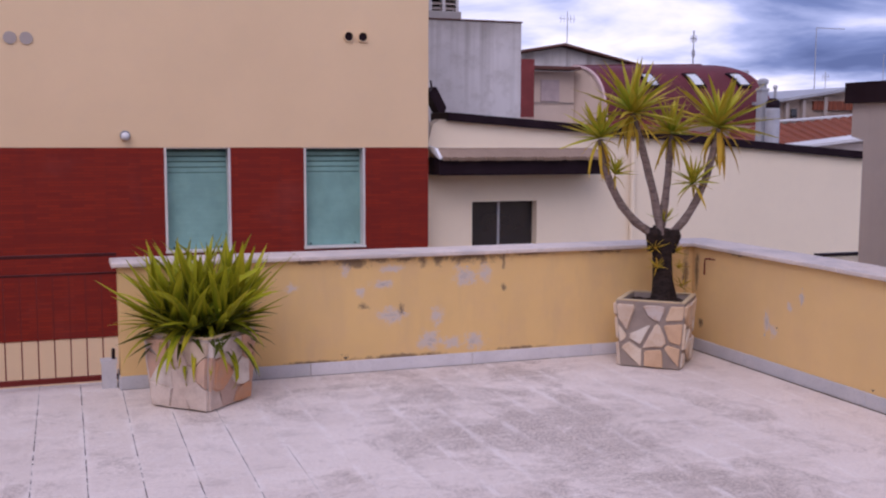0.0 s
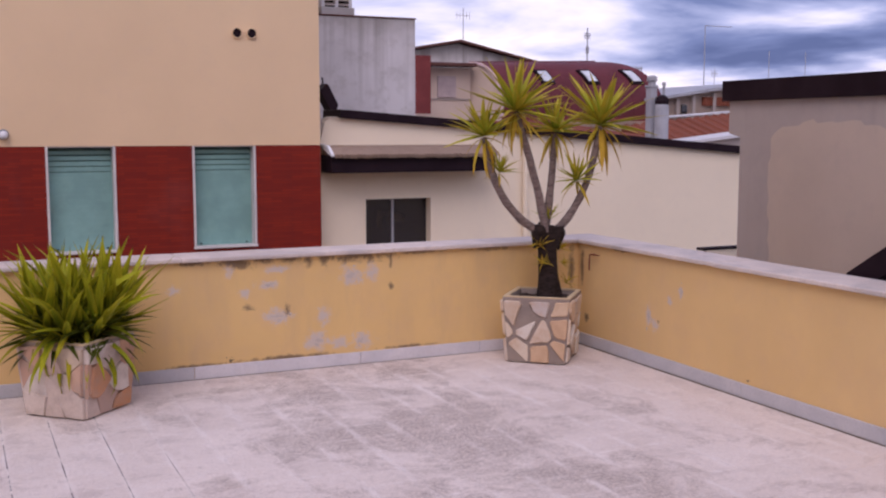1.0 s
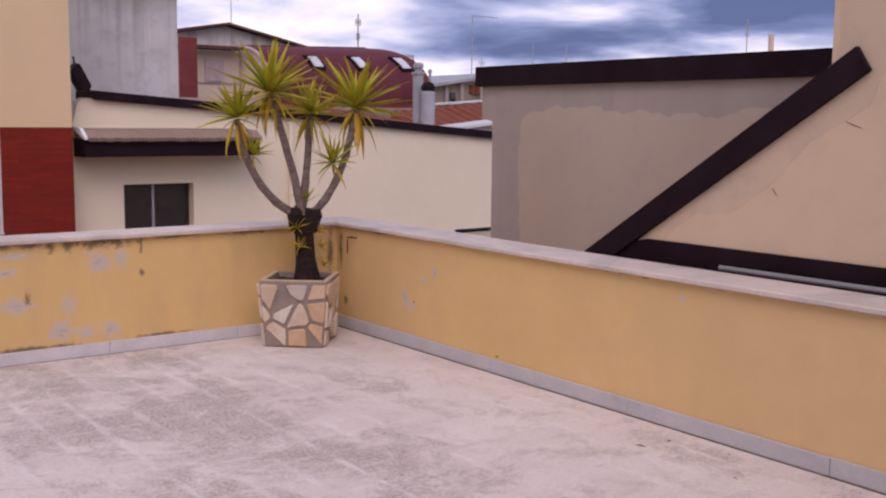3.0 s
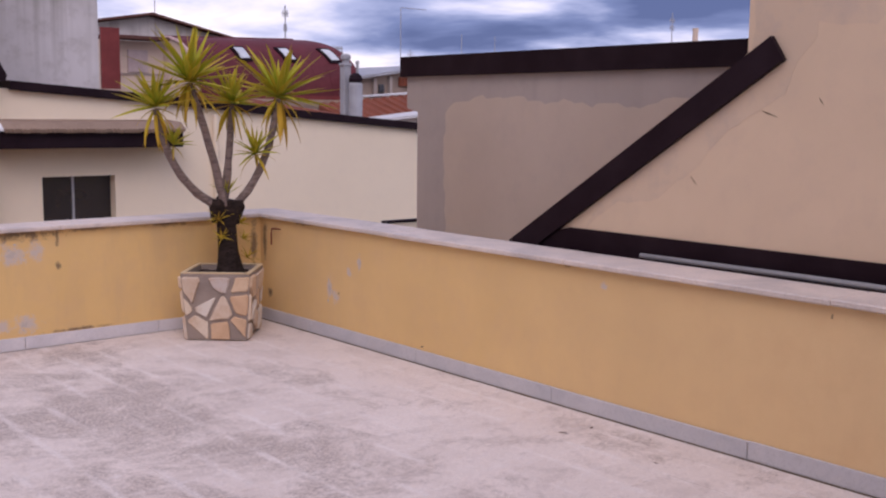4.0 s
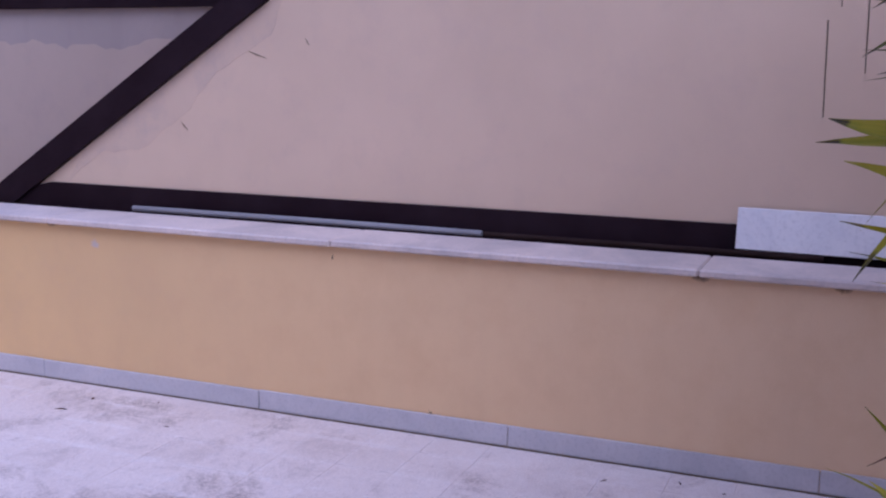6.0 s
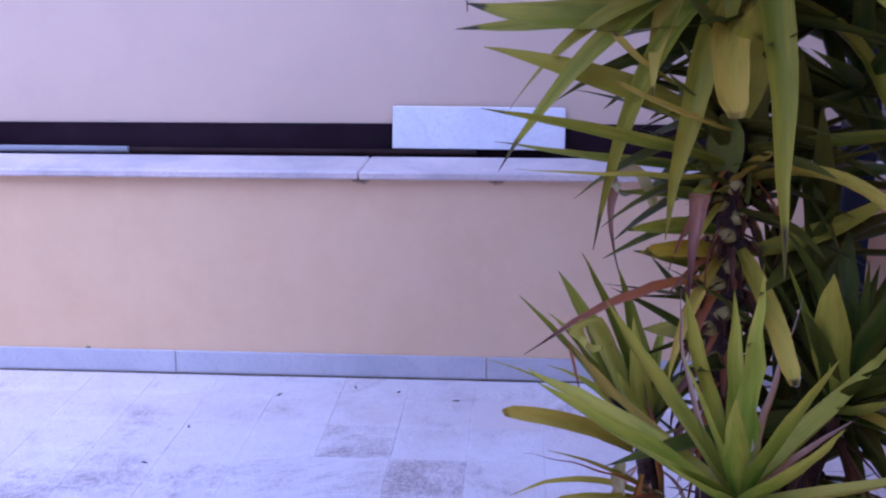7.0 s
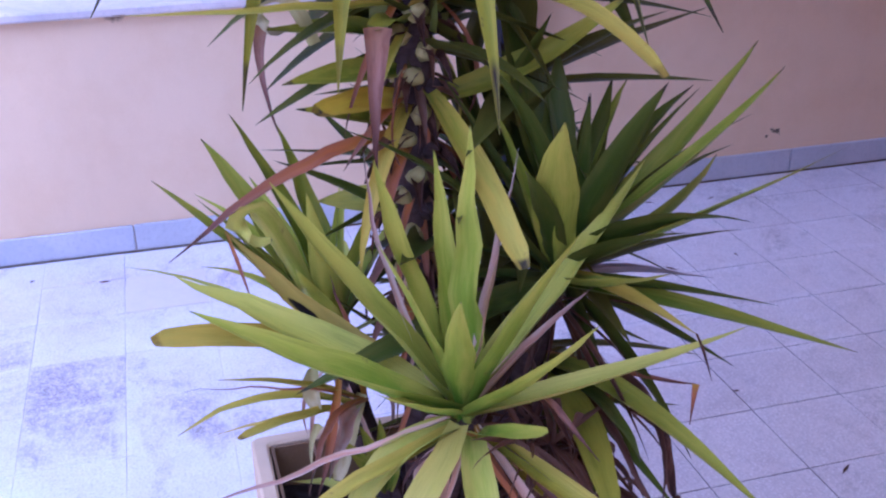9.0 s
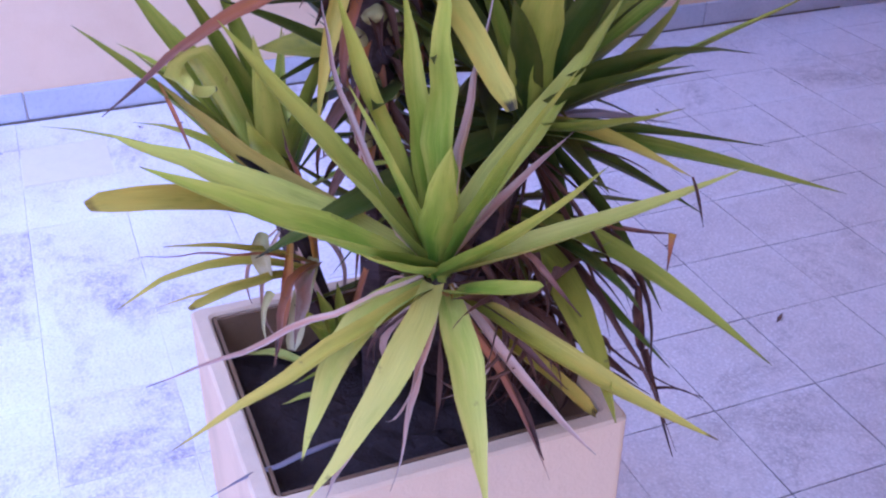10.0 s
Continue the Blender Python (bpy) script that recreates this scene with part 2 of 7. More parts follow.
PVC = metal_paint("grey_plastic", (0.20, 0.20, 0.21), 0.5)
ZINC = metal_paint("zinc_sheet", (0.30, 0.30, 0.32), 0.5)
REDPANEL = metal_paint("red_sheet", (0.17, 0.026, 0.024), 0.6)
VAULT = metal_paint("dark_red_roof", (0.10, 0.010, 0.015), 0.55)
TRIM = metal_paint("pale_pink_trim", (0.55, 0.40, 0.38), 0.7)
SURROUND = marble("window_surround", (0.66, 0.62, 0.58), (0.55, 0.52, 0.50))
SHUTTER = metal_paint("teal_shutter", (0.175, 0.335, 0.305), 0.5)
# shutter teal darkened to paint the shade seen between the slats
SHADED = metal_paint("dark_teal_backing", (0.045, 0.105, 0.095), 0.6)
ROSY = metal_paint("mauve_shutter", (0.42, 0.33, 0.32), 0.6)
GLASS_SKY = metal_paint("pale_skylight_glass", (0.55, 0.58, 0.62), 0.15, 0.8)

m = Mat("dark_window_glass", 0.08, spec=0.6)
DARKGLASS = m.color(m.mix(m.noise(2, 2), (0.014, 0.012, 0.016), (0.022, 0.02, 0.024))).m

m = Mat("red_cladding", 0.6, spec=0.15)      # small glazed strips in thin courses
br = m.n.new("ShaderNodeTexBrick")
for key, v in (("Scale", 1.0), ("Mortar Size", 0.0035), ("Brick Width", 0.24), ("Row Height", 0.032), ("Bias", 0.0)):
    br.inputs[key].default_value = v
br.inputs["Color1"].default_value = (0.250, 0.024, 0.011, 1)
br.inputs["Color2"].default_value = (0.185, 0.017, 0.011, 1)
br.inputs["Mortar"].default_value = (0.16, 0.021, 0.013, 1)
flip = m.n.new("ShaderNodeMapping")
flip.inputs["Rotation"].default_value = (radians(90), 0, 0)
m.l.new(m.c, flip.inputs[0])
m.l.new(flip.outputs[0], br.inputs["Vector"])
c = m.mix(m.math("MULTIPLY", m.ramp(m.noise(1.6, 5), [(0.55, 0.0), (0.75, 1.0)]), 0.2), br.outputs["Color"], (0.26, 0.07, 0.06))
c = m.mix(m.math("MULTIPLY", m.ramp(m.noise(2.5, 4, 0.6, (2.0, 1.0, 0.3)), [(0.5, 0.0), (0.8, 1.0)]), 0.28), c, (0.09, 0.016, 0.018))
CLADDING = m.color(c).bump(br.outputs["Fac"], -0.2, 0.003).m


def tile_material(name, from_island, worn_by=0.0):
    m = Mat(name, 0.75, spec=0.25)
    m.c = m.n.new("ShaderNodeNewGeometry").outputs["Position"]
    r = m.island() if from_island else m.rand()
    sep = m.n.new("ShaderNodeSeparateXYZ")
    m.l.new(m.c, sep.inputs[0])
    px, py = sep.outputs[0], sep.outputs[1]

    def rim(v, start):
        f = m.math("FRACT", m.math("DIVIDE", m.math("ADD", v, 100.0 - start), 0.25))
        return m.math("SUBTRACT", 0.5, m.math("ABSOLUTE", m.math("SUBTRACT", f, 0.5)))

    edge_x, edge_y = rim(px, -0.20), rim(py, -6.735)
    edge = m.math("MINIMUM", edge_x, edge_y)
    base = m.mix(r, (0.735, 0.64, 0.58), (0.795, 0.70, 0.64))
    big = m.noise(0.5, 6, 0.62)
    base = m.mix(m.math("MULTIPLY", m.ramp(big, [(0.42, 0.0), (0.62, 1.0)]), 0.32), base, (0.50, 0.40, 0.345))
    blot = m.noise(4.2, 7, 0.72, dist=0.5)
    base = m.mix(m.math("MULTIPLY", m.ramp(blot, [(0.52, 0.0), (0.66, 1.0)]), 0.45), base, (0.44, 0.365, 0.33))
    base = m.mix(m.math("MULTIPLY", m.ramp(blot, [(0.30, 1.0), (0.44, 0.0)]), 0.5), base, (0.80, 0.73, 0.69))
    mott = m.noise(26, 5, 0.7)
    base = m.mix(m.math("MULTIPLY", m.ramp(mott, [(0.52, 0.0), (0.70, 1.0)]), 0.25), base, (0.40, 0.33, 0.30))
    # foot traffic: the middles of many tiles are worn down to their coarse grey chippings
    inside = m.ramp(m.math("ADD", edge, m.math("MULTIPLY", m.math("SUBTRACT", m.noise(7, 6, 0.75), 0.5), 1.0)), [(0.0, 0.72), (0.14, 1.0)])
    zone = m.math("MULTIPLY", m.ramp(m.math("MULTIPLY", px, -0.25), [(0.15, 0.0), (0.40, 1.0), (0.62, 1.0), (0.85, 0.0)]), m.ramp(m.math("ADD", m.math("MULTIPLY", py, 0.1), 1.0), [(0.34, 0.0), (0.50, 1.0)]))
    wear = m.math("ADD", m.math("ADD", m.math("MULTIPLY", r, 0.045), m.noise(1.5, 7, 0.74, dist=0.6)), m.math("ADD", m.math("MULTIPLY", zone, 0.10), worn_by))
    worn = m.math("MULTIPLY", m.ramp(wear, [(0.56, 0.0), (0.69, 1.0)]), inside)
    # old grout smeared pale over the tile edges
    smear = m.ramp(m.math("ADD", m.math("MINIMUM", edge_x, m.math("ADD", edge_y, 0.05)), m.math("MULTIPLY", m.math("SUBTRACT", m.noise(9, 6, 0.75, (1.6, 0.5, 1.0)), 0.5), 0.5)), [(0.0, 1.0), (0.12, 0.0)])
    smear = m.math("MULTIPLY", smear, m.ramp(m.noise(2.2, 6, 0.7), [(0.44, 0.0), (0.56, 1.0)]))
    v = m.voronoi(110)
    chips = m.ramp(v.outputs["Distance"], [(0.25, 0.0), (0.6, 1.0)])
    grit = m.noise(48, 6, 0.82)
    speck = m.ramp(grit, [(0.44, 0.0), (0.55, 1.0)])
    c = m.mix(m.math("MULTIPLY", worn, 0.42), base, (0.47, 0.375, 0.315))
    c = m.mix(m.math("MULTIPLY", m.math("MULTIPLY", worn, speck), 0.7), c, (0.26, 0.21, 0.185))
    c = m.mix(m.math("MULTIPLY", m.math("MULTIPLY", worn, m.ramp(grit, [(0.28, 1.0), (0.36, 0.0)])), 0.8), c, (0.82, 0.77, 0.73))
    c = m.mix(m.math("MULTIPLY", smear, 0.55), c, (0.85, 0.79, 0.755))
    c = m.mix(m.math("MULTIPLY", speck, 0.16), c, (0.36, 0.31, 0.29))
    c = m.mix(m.math("MULTIPLY", m.ramp(grit, [(0.30, 1.0), (0.40, 0.0)]), 0.35), c, (0.86, 0.82, 0.79))
    c = m.mix(m.math("MULTIPLY", m.ramp(m.noise(9, 6, 0.75), [(0.60, 0.0), (0.70, 1.0)]), 0.45), c, (0.36, 0.30, 0.28))
    bloom = m.math("MULTIPLY", m.ramp(m.math("MULTIPLY", py, -0.1), [(0.50, 0.0), (0.60, 1.0), (0.73, 1.0), (0.78, 0.0)]), m.ramp(m.noise(1.8, 6, 0.7), [(0.38, 1.0), (0.62, 0.25)]))
    c = m.mix(m.math("MULTIPLY", m.math("MULTIPLY", bloom, m.math("SUBTRACT", 1.0, worn)), 0.7), c, (0.88, 0.83, 0.795))
    # greyer towards the south end: shade on the floor painted into the tile colour
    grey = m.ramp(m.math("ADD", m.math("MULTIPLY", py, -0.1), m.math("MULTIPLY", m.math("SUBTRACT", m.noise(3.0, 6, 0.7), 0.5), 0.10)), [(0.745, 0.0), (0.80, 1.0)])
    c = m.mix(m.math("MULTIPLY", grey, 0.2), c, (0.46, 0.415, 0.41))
    # fine chippings: pale and dark flecks a few millimetres across
    fleck = m.noise(150, 3, 0.6)
    c = m.mix(m.math("MULTIPLY", m.ramp(fleck, [(0.53, 0.0), (0.62, 1.0)]), 0.20), c, (0.30, 0.26, 0.26))
    c = m.mix(m.math("MULTIPLY", m.ramp(fleck, [(0.36, 1.0), (0.45, 0.0)]), 0.40), c, (0.88, 0.85, 0.83))
    h = m.math("ADD", m.math("MULTIPLY", chips, worn), grit)
    return m.color(c).bump(h, 0.3, 0.003).m


TILE = tile_material("cement_tile", False)
TILE_WORN = tile_material("worn_cement_tile", False, 0.09)
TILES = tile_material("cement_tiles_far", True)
m = Mat("newer_beige_tile", 0.75, spec=0.25)
TILE_NEW = m.color(m.mix(m.noise(22, 6, 0.75), (0.80, 0.71, 0.65), (0.66, 0.575, 0.52))).m
m = Mat("grout", 0.95, spec=0.1)
m.c = m.n.new("ShaderNodeNewGeometry").outputs["Position"]
sep = m.n.new("ShaderNodeSeparateXYZ")
m.l.new(m.c, sep.inputs[0])
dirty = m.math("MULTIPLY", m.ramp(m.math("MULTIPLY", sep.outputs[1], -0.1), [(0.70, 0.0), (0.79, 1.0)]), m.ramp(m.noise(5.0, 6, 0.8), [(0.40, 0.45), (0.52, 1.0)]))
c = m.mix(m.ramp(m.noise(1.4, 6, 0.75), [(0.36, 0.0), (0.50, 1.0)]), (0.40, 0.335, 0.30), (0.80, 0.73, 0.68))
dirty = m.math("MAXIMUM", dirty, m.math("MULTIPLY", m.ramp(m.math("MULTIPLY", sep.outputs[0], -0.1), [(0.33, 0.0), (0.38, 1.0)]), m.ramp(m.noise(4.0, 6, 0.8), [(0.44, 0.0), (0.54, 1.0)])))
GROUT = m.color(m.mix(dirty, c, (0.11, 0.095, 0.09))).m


def stone_material(name, tones, c3, vein=0.6):
    m = Mat(name, 0.8, spec=0.25)
    n = len(tones)
    c = m.ramp(m.rand(), [(k / (n - 1), t) for k, t in enumerate(tones)])
    n1 = m.noise(9, 6, 0.65)
    c = m.mix(m.math("MULTIPLY", m.ramp(n1, [(0.45, 0.0), (0.7, 1.0)]), vein), c, c3)
    n2 = m.noise(70, 4, 0.7)
    c = m.mix(m.math("MULTIPLY", n2, 0.3), c, shade(c3, 0.55))
    return m.color(c).bump(m.math("ADD", n1, n2), 0.35, 0.006).m


FACING = stone_material("facing_stone", [(0.60, 0.33, 0.17), (0.70, 0.54, 0.38), (0.74, 0.64, 0.52), (0.64, 0.46, 0.31), (0.74, 0.68, 0.60), (0.66, 0.52, 0.38), (0.56, 0.50, 0.47)], (0.52, 0.33, 0.20), 0.7)
FACING_PALE = stone_material("pale_facing_stone", [(0.62, 0.50, 0.44), (0.68, 0.57, 0.50), (0.84, 0.78, 0.71), (0.52, 0.43, 0.40), (0.60, 0.24, 0.07), (0.66, 0.55, 0.49), (0.70, 0.53, 0.31)], (0.40, 0.31, 0.26), 0.6)
MORTAR = plaster("planter_mortar", (0.33, 0.265, 0.225), (0.20, 0.155, 0.13), 0.7)
MORTAR_DARK = plaster("dark_planter_mortar", (0.47, 0.39, 0.345), (0.20, 0.15, 0.12), 0.8)
LINER = plaster("soil_stained_concrete", (0.20, 0.115, 0.055), (0.08, 0.046, 0.025), 0.8)
RIM = plaster("cream_planter_rim", (0.60, 0.46, 0.28), (0.40, 0.29, 0.17), 0.6)
ROCK = stone_material("rough_rock", [(0.20, 0.16, 0.145), (0.32, 0.26, 0.23), (0.40, 0.34, 0.30), (0.26, 0.205, 0.18)], (0.07, 0.05, 0.045), 0.95)
m = Mat("white_rock", 0.8, spec=0.25)
pit = m.noise(38, 5, 0.75)
c = m.mix(m.ramp(m.noise(8, 5, 0.6), [(0.4, 0.0), (0.7, 1.0)]), (0.80, 0.79, 0.77), (0.66, 0.64, 0.62))
c = m.mix(m.math("MULTIPLY", m.ramp(pit, [(0.56, 0.0), (0.64, 1.0)]), 0.75), c, (0.22, 0.20, 0.19))
WHITEROCK = m.color(c).bump(pit, 0.5, 0.008).m
PLANTER = plaster("planter_concrete", (0.68, 0.49, 0.29), (0.45, 0.30, 0.17), 0.5)

m = Mat("dark_soil", 0.95, spec=0.1)
s1 = m.noise(30, 6, 0.75)
SOIL = m.color(m.mix(s1, (0.026, 0.018, 0.016), (0.080, 0.054, 0.046))).bump(s1, 0.8, 0.02).m


def bark_material(name, a, b, ring=60):
    m = Mat(name, 0.9, spec=0.15)
    n1 = m.noise(14, 6, 0.7, (1, 1, 2.6))
    c = m.mix(n1, a, b)
    rings = m.noise(ring, 3, 0.6, (0.35, 0.35, 1.0))
    c = m.mix(m.math("MULTIPLY", m.ramp(rings, [(0.45, 0.0), (0.6, 1.0)]), 0.6), c, shade(a, 0.5))
    return m.color(c).bump(m.math("ADD", n1, rings), 0.6, 0.008).m


TRUNK = bark_material("dark_trunk_bark", (0.018, 0.012, 0.010), (0.045, 0.030, 0.026))
LIMB = bark_material("grey_limb_bark", (0.17, 0.125, 0.11), (0.27, 0.205, 0.18))
STEM = bark_material("scaly_stem", (0.05, 0.030, 0.026), (0.11, 0.07, 0.06))


def leaf_material(name, base, mid, tip, yellow, amount, dry_tip=0.95, blot=None):
    m = Mat(name, 0.45, spec=0.14)
    uvn = m.n.new("ShaderNodeUVMap")
    sep = m.n.new("ShaderNodeSeparateXYZ")
    m.l.new(uvn.outputs[0], sep.inputs[0])
    u, v = sep.outputs[0], sep.outputs[1]
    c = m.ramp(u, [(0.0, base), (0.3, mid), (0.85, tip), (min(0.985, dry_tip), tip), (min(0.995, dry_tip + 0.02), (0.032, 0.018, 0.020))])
    edge = m.math("ABSOLUTE", m.math("SUBTRACT", v, 0.5))
    c = m.mix(m.math("MULTIPLY", m.ramp(edge, [(0.22, 0.0), (0.5, 1.0)]), 0.45), c, yellow)
    c = m.mix(m.math("MULTIPLY", m.ramp(m.rand(), [(1 - amount, 0.0), (1.0, 1.0)]), 0.85), c, yellow)
    tri = m.n.new("ShaderNodeTexNoise")
    tri.inputs["Scale"].default_value = 3.0
    mp = m.n.new("ShaderNodeMapping")
    mp.inputs["Scale"].default_value = (1.2, 26.0, 1.0)
    m.l.new(uvn.outputs[0], mp.inputs[0])
    m.l.new(mp.outputs[0], tri.inputs["Vector"])
    c = m.mix(m.math("MULTIPLY", m.ramp(tri.outputs[0], [(0.45, 0.0), (0.7, 1.0)]), 0.35), c, shade(base, 0.7))
    c = m.mix(m.math("MULTIPLY", m.ramp(tri.outputs[0], [(0.28, 1.0), (0.42, 0.0)]), 0.4), c, shade(tip, 1.5))
    along = m.n.new("ShaderNodeTexNoise")
    along.inputs["Scale"].default_value = 2.2
    along.inputs["Detail"].default_value = 4.0
    mp2 = m.n.new("ShaderNodeMapping")
    mp2.inputs["Scale"].default_value = (2.0, 1.2, 1.0)
    m.l.new(uvn.outputs[0], mp2.inputs[0])
    m.l.new(mp2.outputs[0], along.inputs["Vector"])
    m.l.new(m.math("MULTIPLY", m.rand(), 40.0), mp2.inputs["Location"])
    c = m.mix(m.math("MULTIPLY", m.ramp(along.outputs[0], [(0.48, 0.0), (0.66, 1.0)]), 0.55), c, yellow)
    c = m.mix(m.math("MULTIPLY", m.ramp(along.outputs[0], [(0.30, 1.0), (0.42, 0.0)]), 0.4), c, shade(mid, 0.7))
    spots = m.noise(34, 4, 0.7)
    c = m.mix(m.math("MULTIPLY", m.ramp(spots, [(0.66, 0.0), (0.72, 1.0)]), 0.5), c, (0.10, 0.065, 0.03))
    if blot:      # a black rotten spot: place along and across the leaf, half length, half width
        du = m.math("DIVIDE", m.math("SUBTRACT", u, blot[0]), blot[2])
        dv = m.math("DIVIDE", m.math("SUBTRACT", v, blot[1]), blot[3])
        far = m.math("ADD", m.math("ADD", m.math("MULTIPLY", du, du), m.math("MULTIPLY", dv, dv)), m.math("MULTIPLY", m.math("SUBTRACT", spots, 0.5), 1.2))
        c = m.mix(m.ramp(far, [(0.75, 1.0), (1.0, 0.0)]), c, (0.012, 0.008, 0.010))
    m.color(c).bump(tri.outputs[0], 0.15, 0.002)
    tr = m.n.new("ShaderNodeBsdfTranslucent")
    m.l.new(c, tr.inputs[0])
    ms = m.n.new("ShaderNodeMixShader")
    ms.inputs[0].default_value = 0.15
    m.l.new(m.b.outputs[0], ms.inputs[1])
    m.l.new(tr.outputs[0], ms.inputs[2])
    m.l.new(ms.outputs[0], m.n["Material Output"].inputs[0])
    return m.m


LEAF = leaf_material("yucca_leaf", (0.05, 0.085, 0.006), (0.14, 0.17, 0.008), (0.27, 0.25, 0.014), (0.36, 0.30, 0.022), 0.35, 0.90)
LEAF_LIME = leaf_material("young_yucca_leaf", (0.030, 0.135, 0.006), (0.23, 0.31, 0.012), (0.41, 0.40, 0.03), (0.50, 0.43, 0.05), 0.3, 0.975)
LEAF_SIDE = leaf_material("side_yucca_leaf", (0.022, 0.065, 0.004), (0.13, 0.185, 0.008), (0.27, 0.27, 0.018), (0.36, 0.31, 0.03), 0.3, 0.96)
LEAF_PALELIME = leaf_material("yellowing_young_leaf", (0.24, 0.30, 0.03), (0.40, 0.40, 0.04), (0.52, 0.46, 0.07), (0.56, 0.46, 0.08), 0.4, 0.98)
# dark green leaf, deepened further to paint the shade inside the plants
LEAF_DARK_SHADED = leaf_material("dark_yucca_leaf", (0.014, 0.030, 0.003), (0.040, 0.062, 0.005), (0.075, 0.090, 0.008), (0.12, 0.105, 0.014), 0.3, 0.94)
LEAF_TREE = leaf_material("yucca_tree_leaf", (0.11, 0.19, 0.012), (0.30, 0.37, 0.025), (0.46, 0.40, 0.035), (0.55, 0.37, 0.03), 0.35)
LEAF_OLD = leaf_material("yellow_orange_leaf", (0.30, 0.28, 0.025), (0.46, 0.37, 0.03), (0.54, 0.36, 0.035), (0.52, 0.29, 0.03), 0.35, 0.93)
# the near-black foot colour paints the shade deep inside the bush
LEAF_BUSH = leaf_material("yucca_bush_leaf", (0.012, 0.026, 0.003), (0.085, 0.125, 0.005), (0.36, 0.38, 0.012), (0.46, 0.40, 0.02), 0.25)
LEAF_YELLOW = leaf_material("yellowed_leaf", (0.15, 0.16, 0.012), (0.34, 0.30, 0.020), (0.50, 0.40, 0.05), (0.54, 0.37, 0.04), 0.6, 0.95)
LEAF_DRY = leaf_material("dry_leaf", (0.46, 0.25, 0.015), (0.48, 0.16, 0.045), (0.10, 0.045, 0.04), (0.30, 0.12, 0.075), 0.45, 0.84)
LEAF_GREY = leaf_material("greyed_leaf", (0.30, 0.25, 0.25), (0.36, 0.31, 0.33), (0.24, 0.21, 0.24), (0.30, 0.24, 0.22), 0.3, 0.97)
LEAF_BLOT = leaf_material("yellowed_leaf_with_black_blot", (0.17, 0.19, 0.02), (0.34, 0.28, 0.03), (0.36, 0.31, 0.05), (0.46, 0.28, 0.04), 0.4, 0.97, (0.60, 0.42, 0.075, 0.24))
LEAF_MAUVE = leaf_material("mauve_dead_leaf", (0.32, 0.16, 0.075), (0.36, 0.19, 0.13), (0.11, 0.048, 0.04), (0.15, 0.06, 0.035), 0.0, 0.93)
LEAF_GOLD = leaf_material("golden_leaf_with_a_burnt_end", (0.20, 0.19, 0.012), (0.50, 0.34, 0.012), (0.50, 0.33, 0.012), (0.42, 0.24, 0.015), 0.2, 0.90)
LEAF_CREAM = leaf_material("cream_dead_leaf", (0.46, 0.42, 0.13), (0.58, 0.52, 0.24), (0.58, 0.50, 0.28), (0.44, 0.35, 0.12), 0.1, 0.985)
LEAF_BROWN = leaf_material("rotten_leaf", (0.045, 0.019, 0.012), (0.075, 0.030, 0.018), (0.04, 0.018, 0.014), (0.17, 0.08, 0.045), 0.4, 0.9)
LEAF_PALE = leaf_material("bleached_leaf", (0.66, 0.48, 0.26), (0.70, 0.38, 0.24), (0.30, 0.16, 0.12), (0.70, 0.56, 0.42), 0.4, 0.93)

m = Mat("clay_tile", 0.85, spec=0.2)
w1 = m.n.new("ShaderNodeTexWave")
w1.inputs["Scale"].default_value = 2.6
m.l.new(m.c, w1.inputs["Vector"])
c = m.mix(m.noise(5, 5), (0.30, 0.075, 0.035), (0.17, 0.05, 0.03))
CLAY = m.color(m.mix(m.math("MULTIPLY", m.noise(40, 3), 0.3), c, (0.16, 0.10, 0.08))).bump(w1.outputs[0], 0.8, 0.05).m
m = Mat("street_ground", 0.9, spec=0.15)
GROUND = m.color(m.mix(m.noise(0.15, 6), (0.06, 0.058, 0.055), (0.13, 0.12, 0.105))).m


# ---- building helpers ----
def finish(name, bm, material, smooth=False):
    me = bpy.data.meshes.new(name)
    bmesh.ops.recalc_face_normals(bm, faces=bm.faces[:])
    bm.to_mesh(me)
    bm.free()
    for mt in (material if isinstance(material, (list, tuple)) else [material]):
        me.materials.append(mt)
    if smooth:
        me.shade_smooth()
    return me


def part(name, bm, material, parent=None, label="", smooth=False):
    ob = new(name, finish(name, bm, material, smooth))
    if parent is not None:
        ob.parent = parent
    return tagged(ob, label) if label else ob


def thing(name, at, label, category, group="", kind=""):
    ob = new(name)
    ob.location = at
    ob.empty_display_size = 0.1
    return tagged(ob, label, category, group, kind)


def settle():
    bpy.context.view_layer.update()


def box(bm, x0, x1, y0, y1, z0, z1, bevel=0.0):
    r = bmesh.ops.create_cube(bm, size=1.0)
    vs = r["verts"]
    for v in vs:
        v.co = Vector(((x0 + x1) / 2 + v.co.x * (x1 - x0), (y0 + y1) / 2 + v.co.y * (y1 - y0), (z0 + z1) / 2 + v.co.z * (z1 - z0)))
    if bevel:
        es = list({e for v in vs for e in v.link_edges})
        bmesh.ops.bevel(bm, geom=es, offset=bevel, segments=1, affect="EDGES", profile=0.7)
    return bm


def one_box(*a, bevel=0.0):
    return box(bmesh.new(), *a, bevel=bevel)


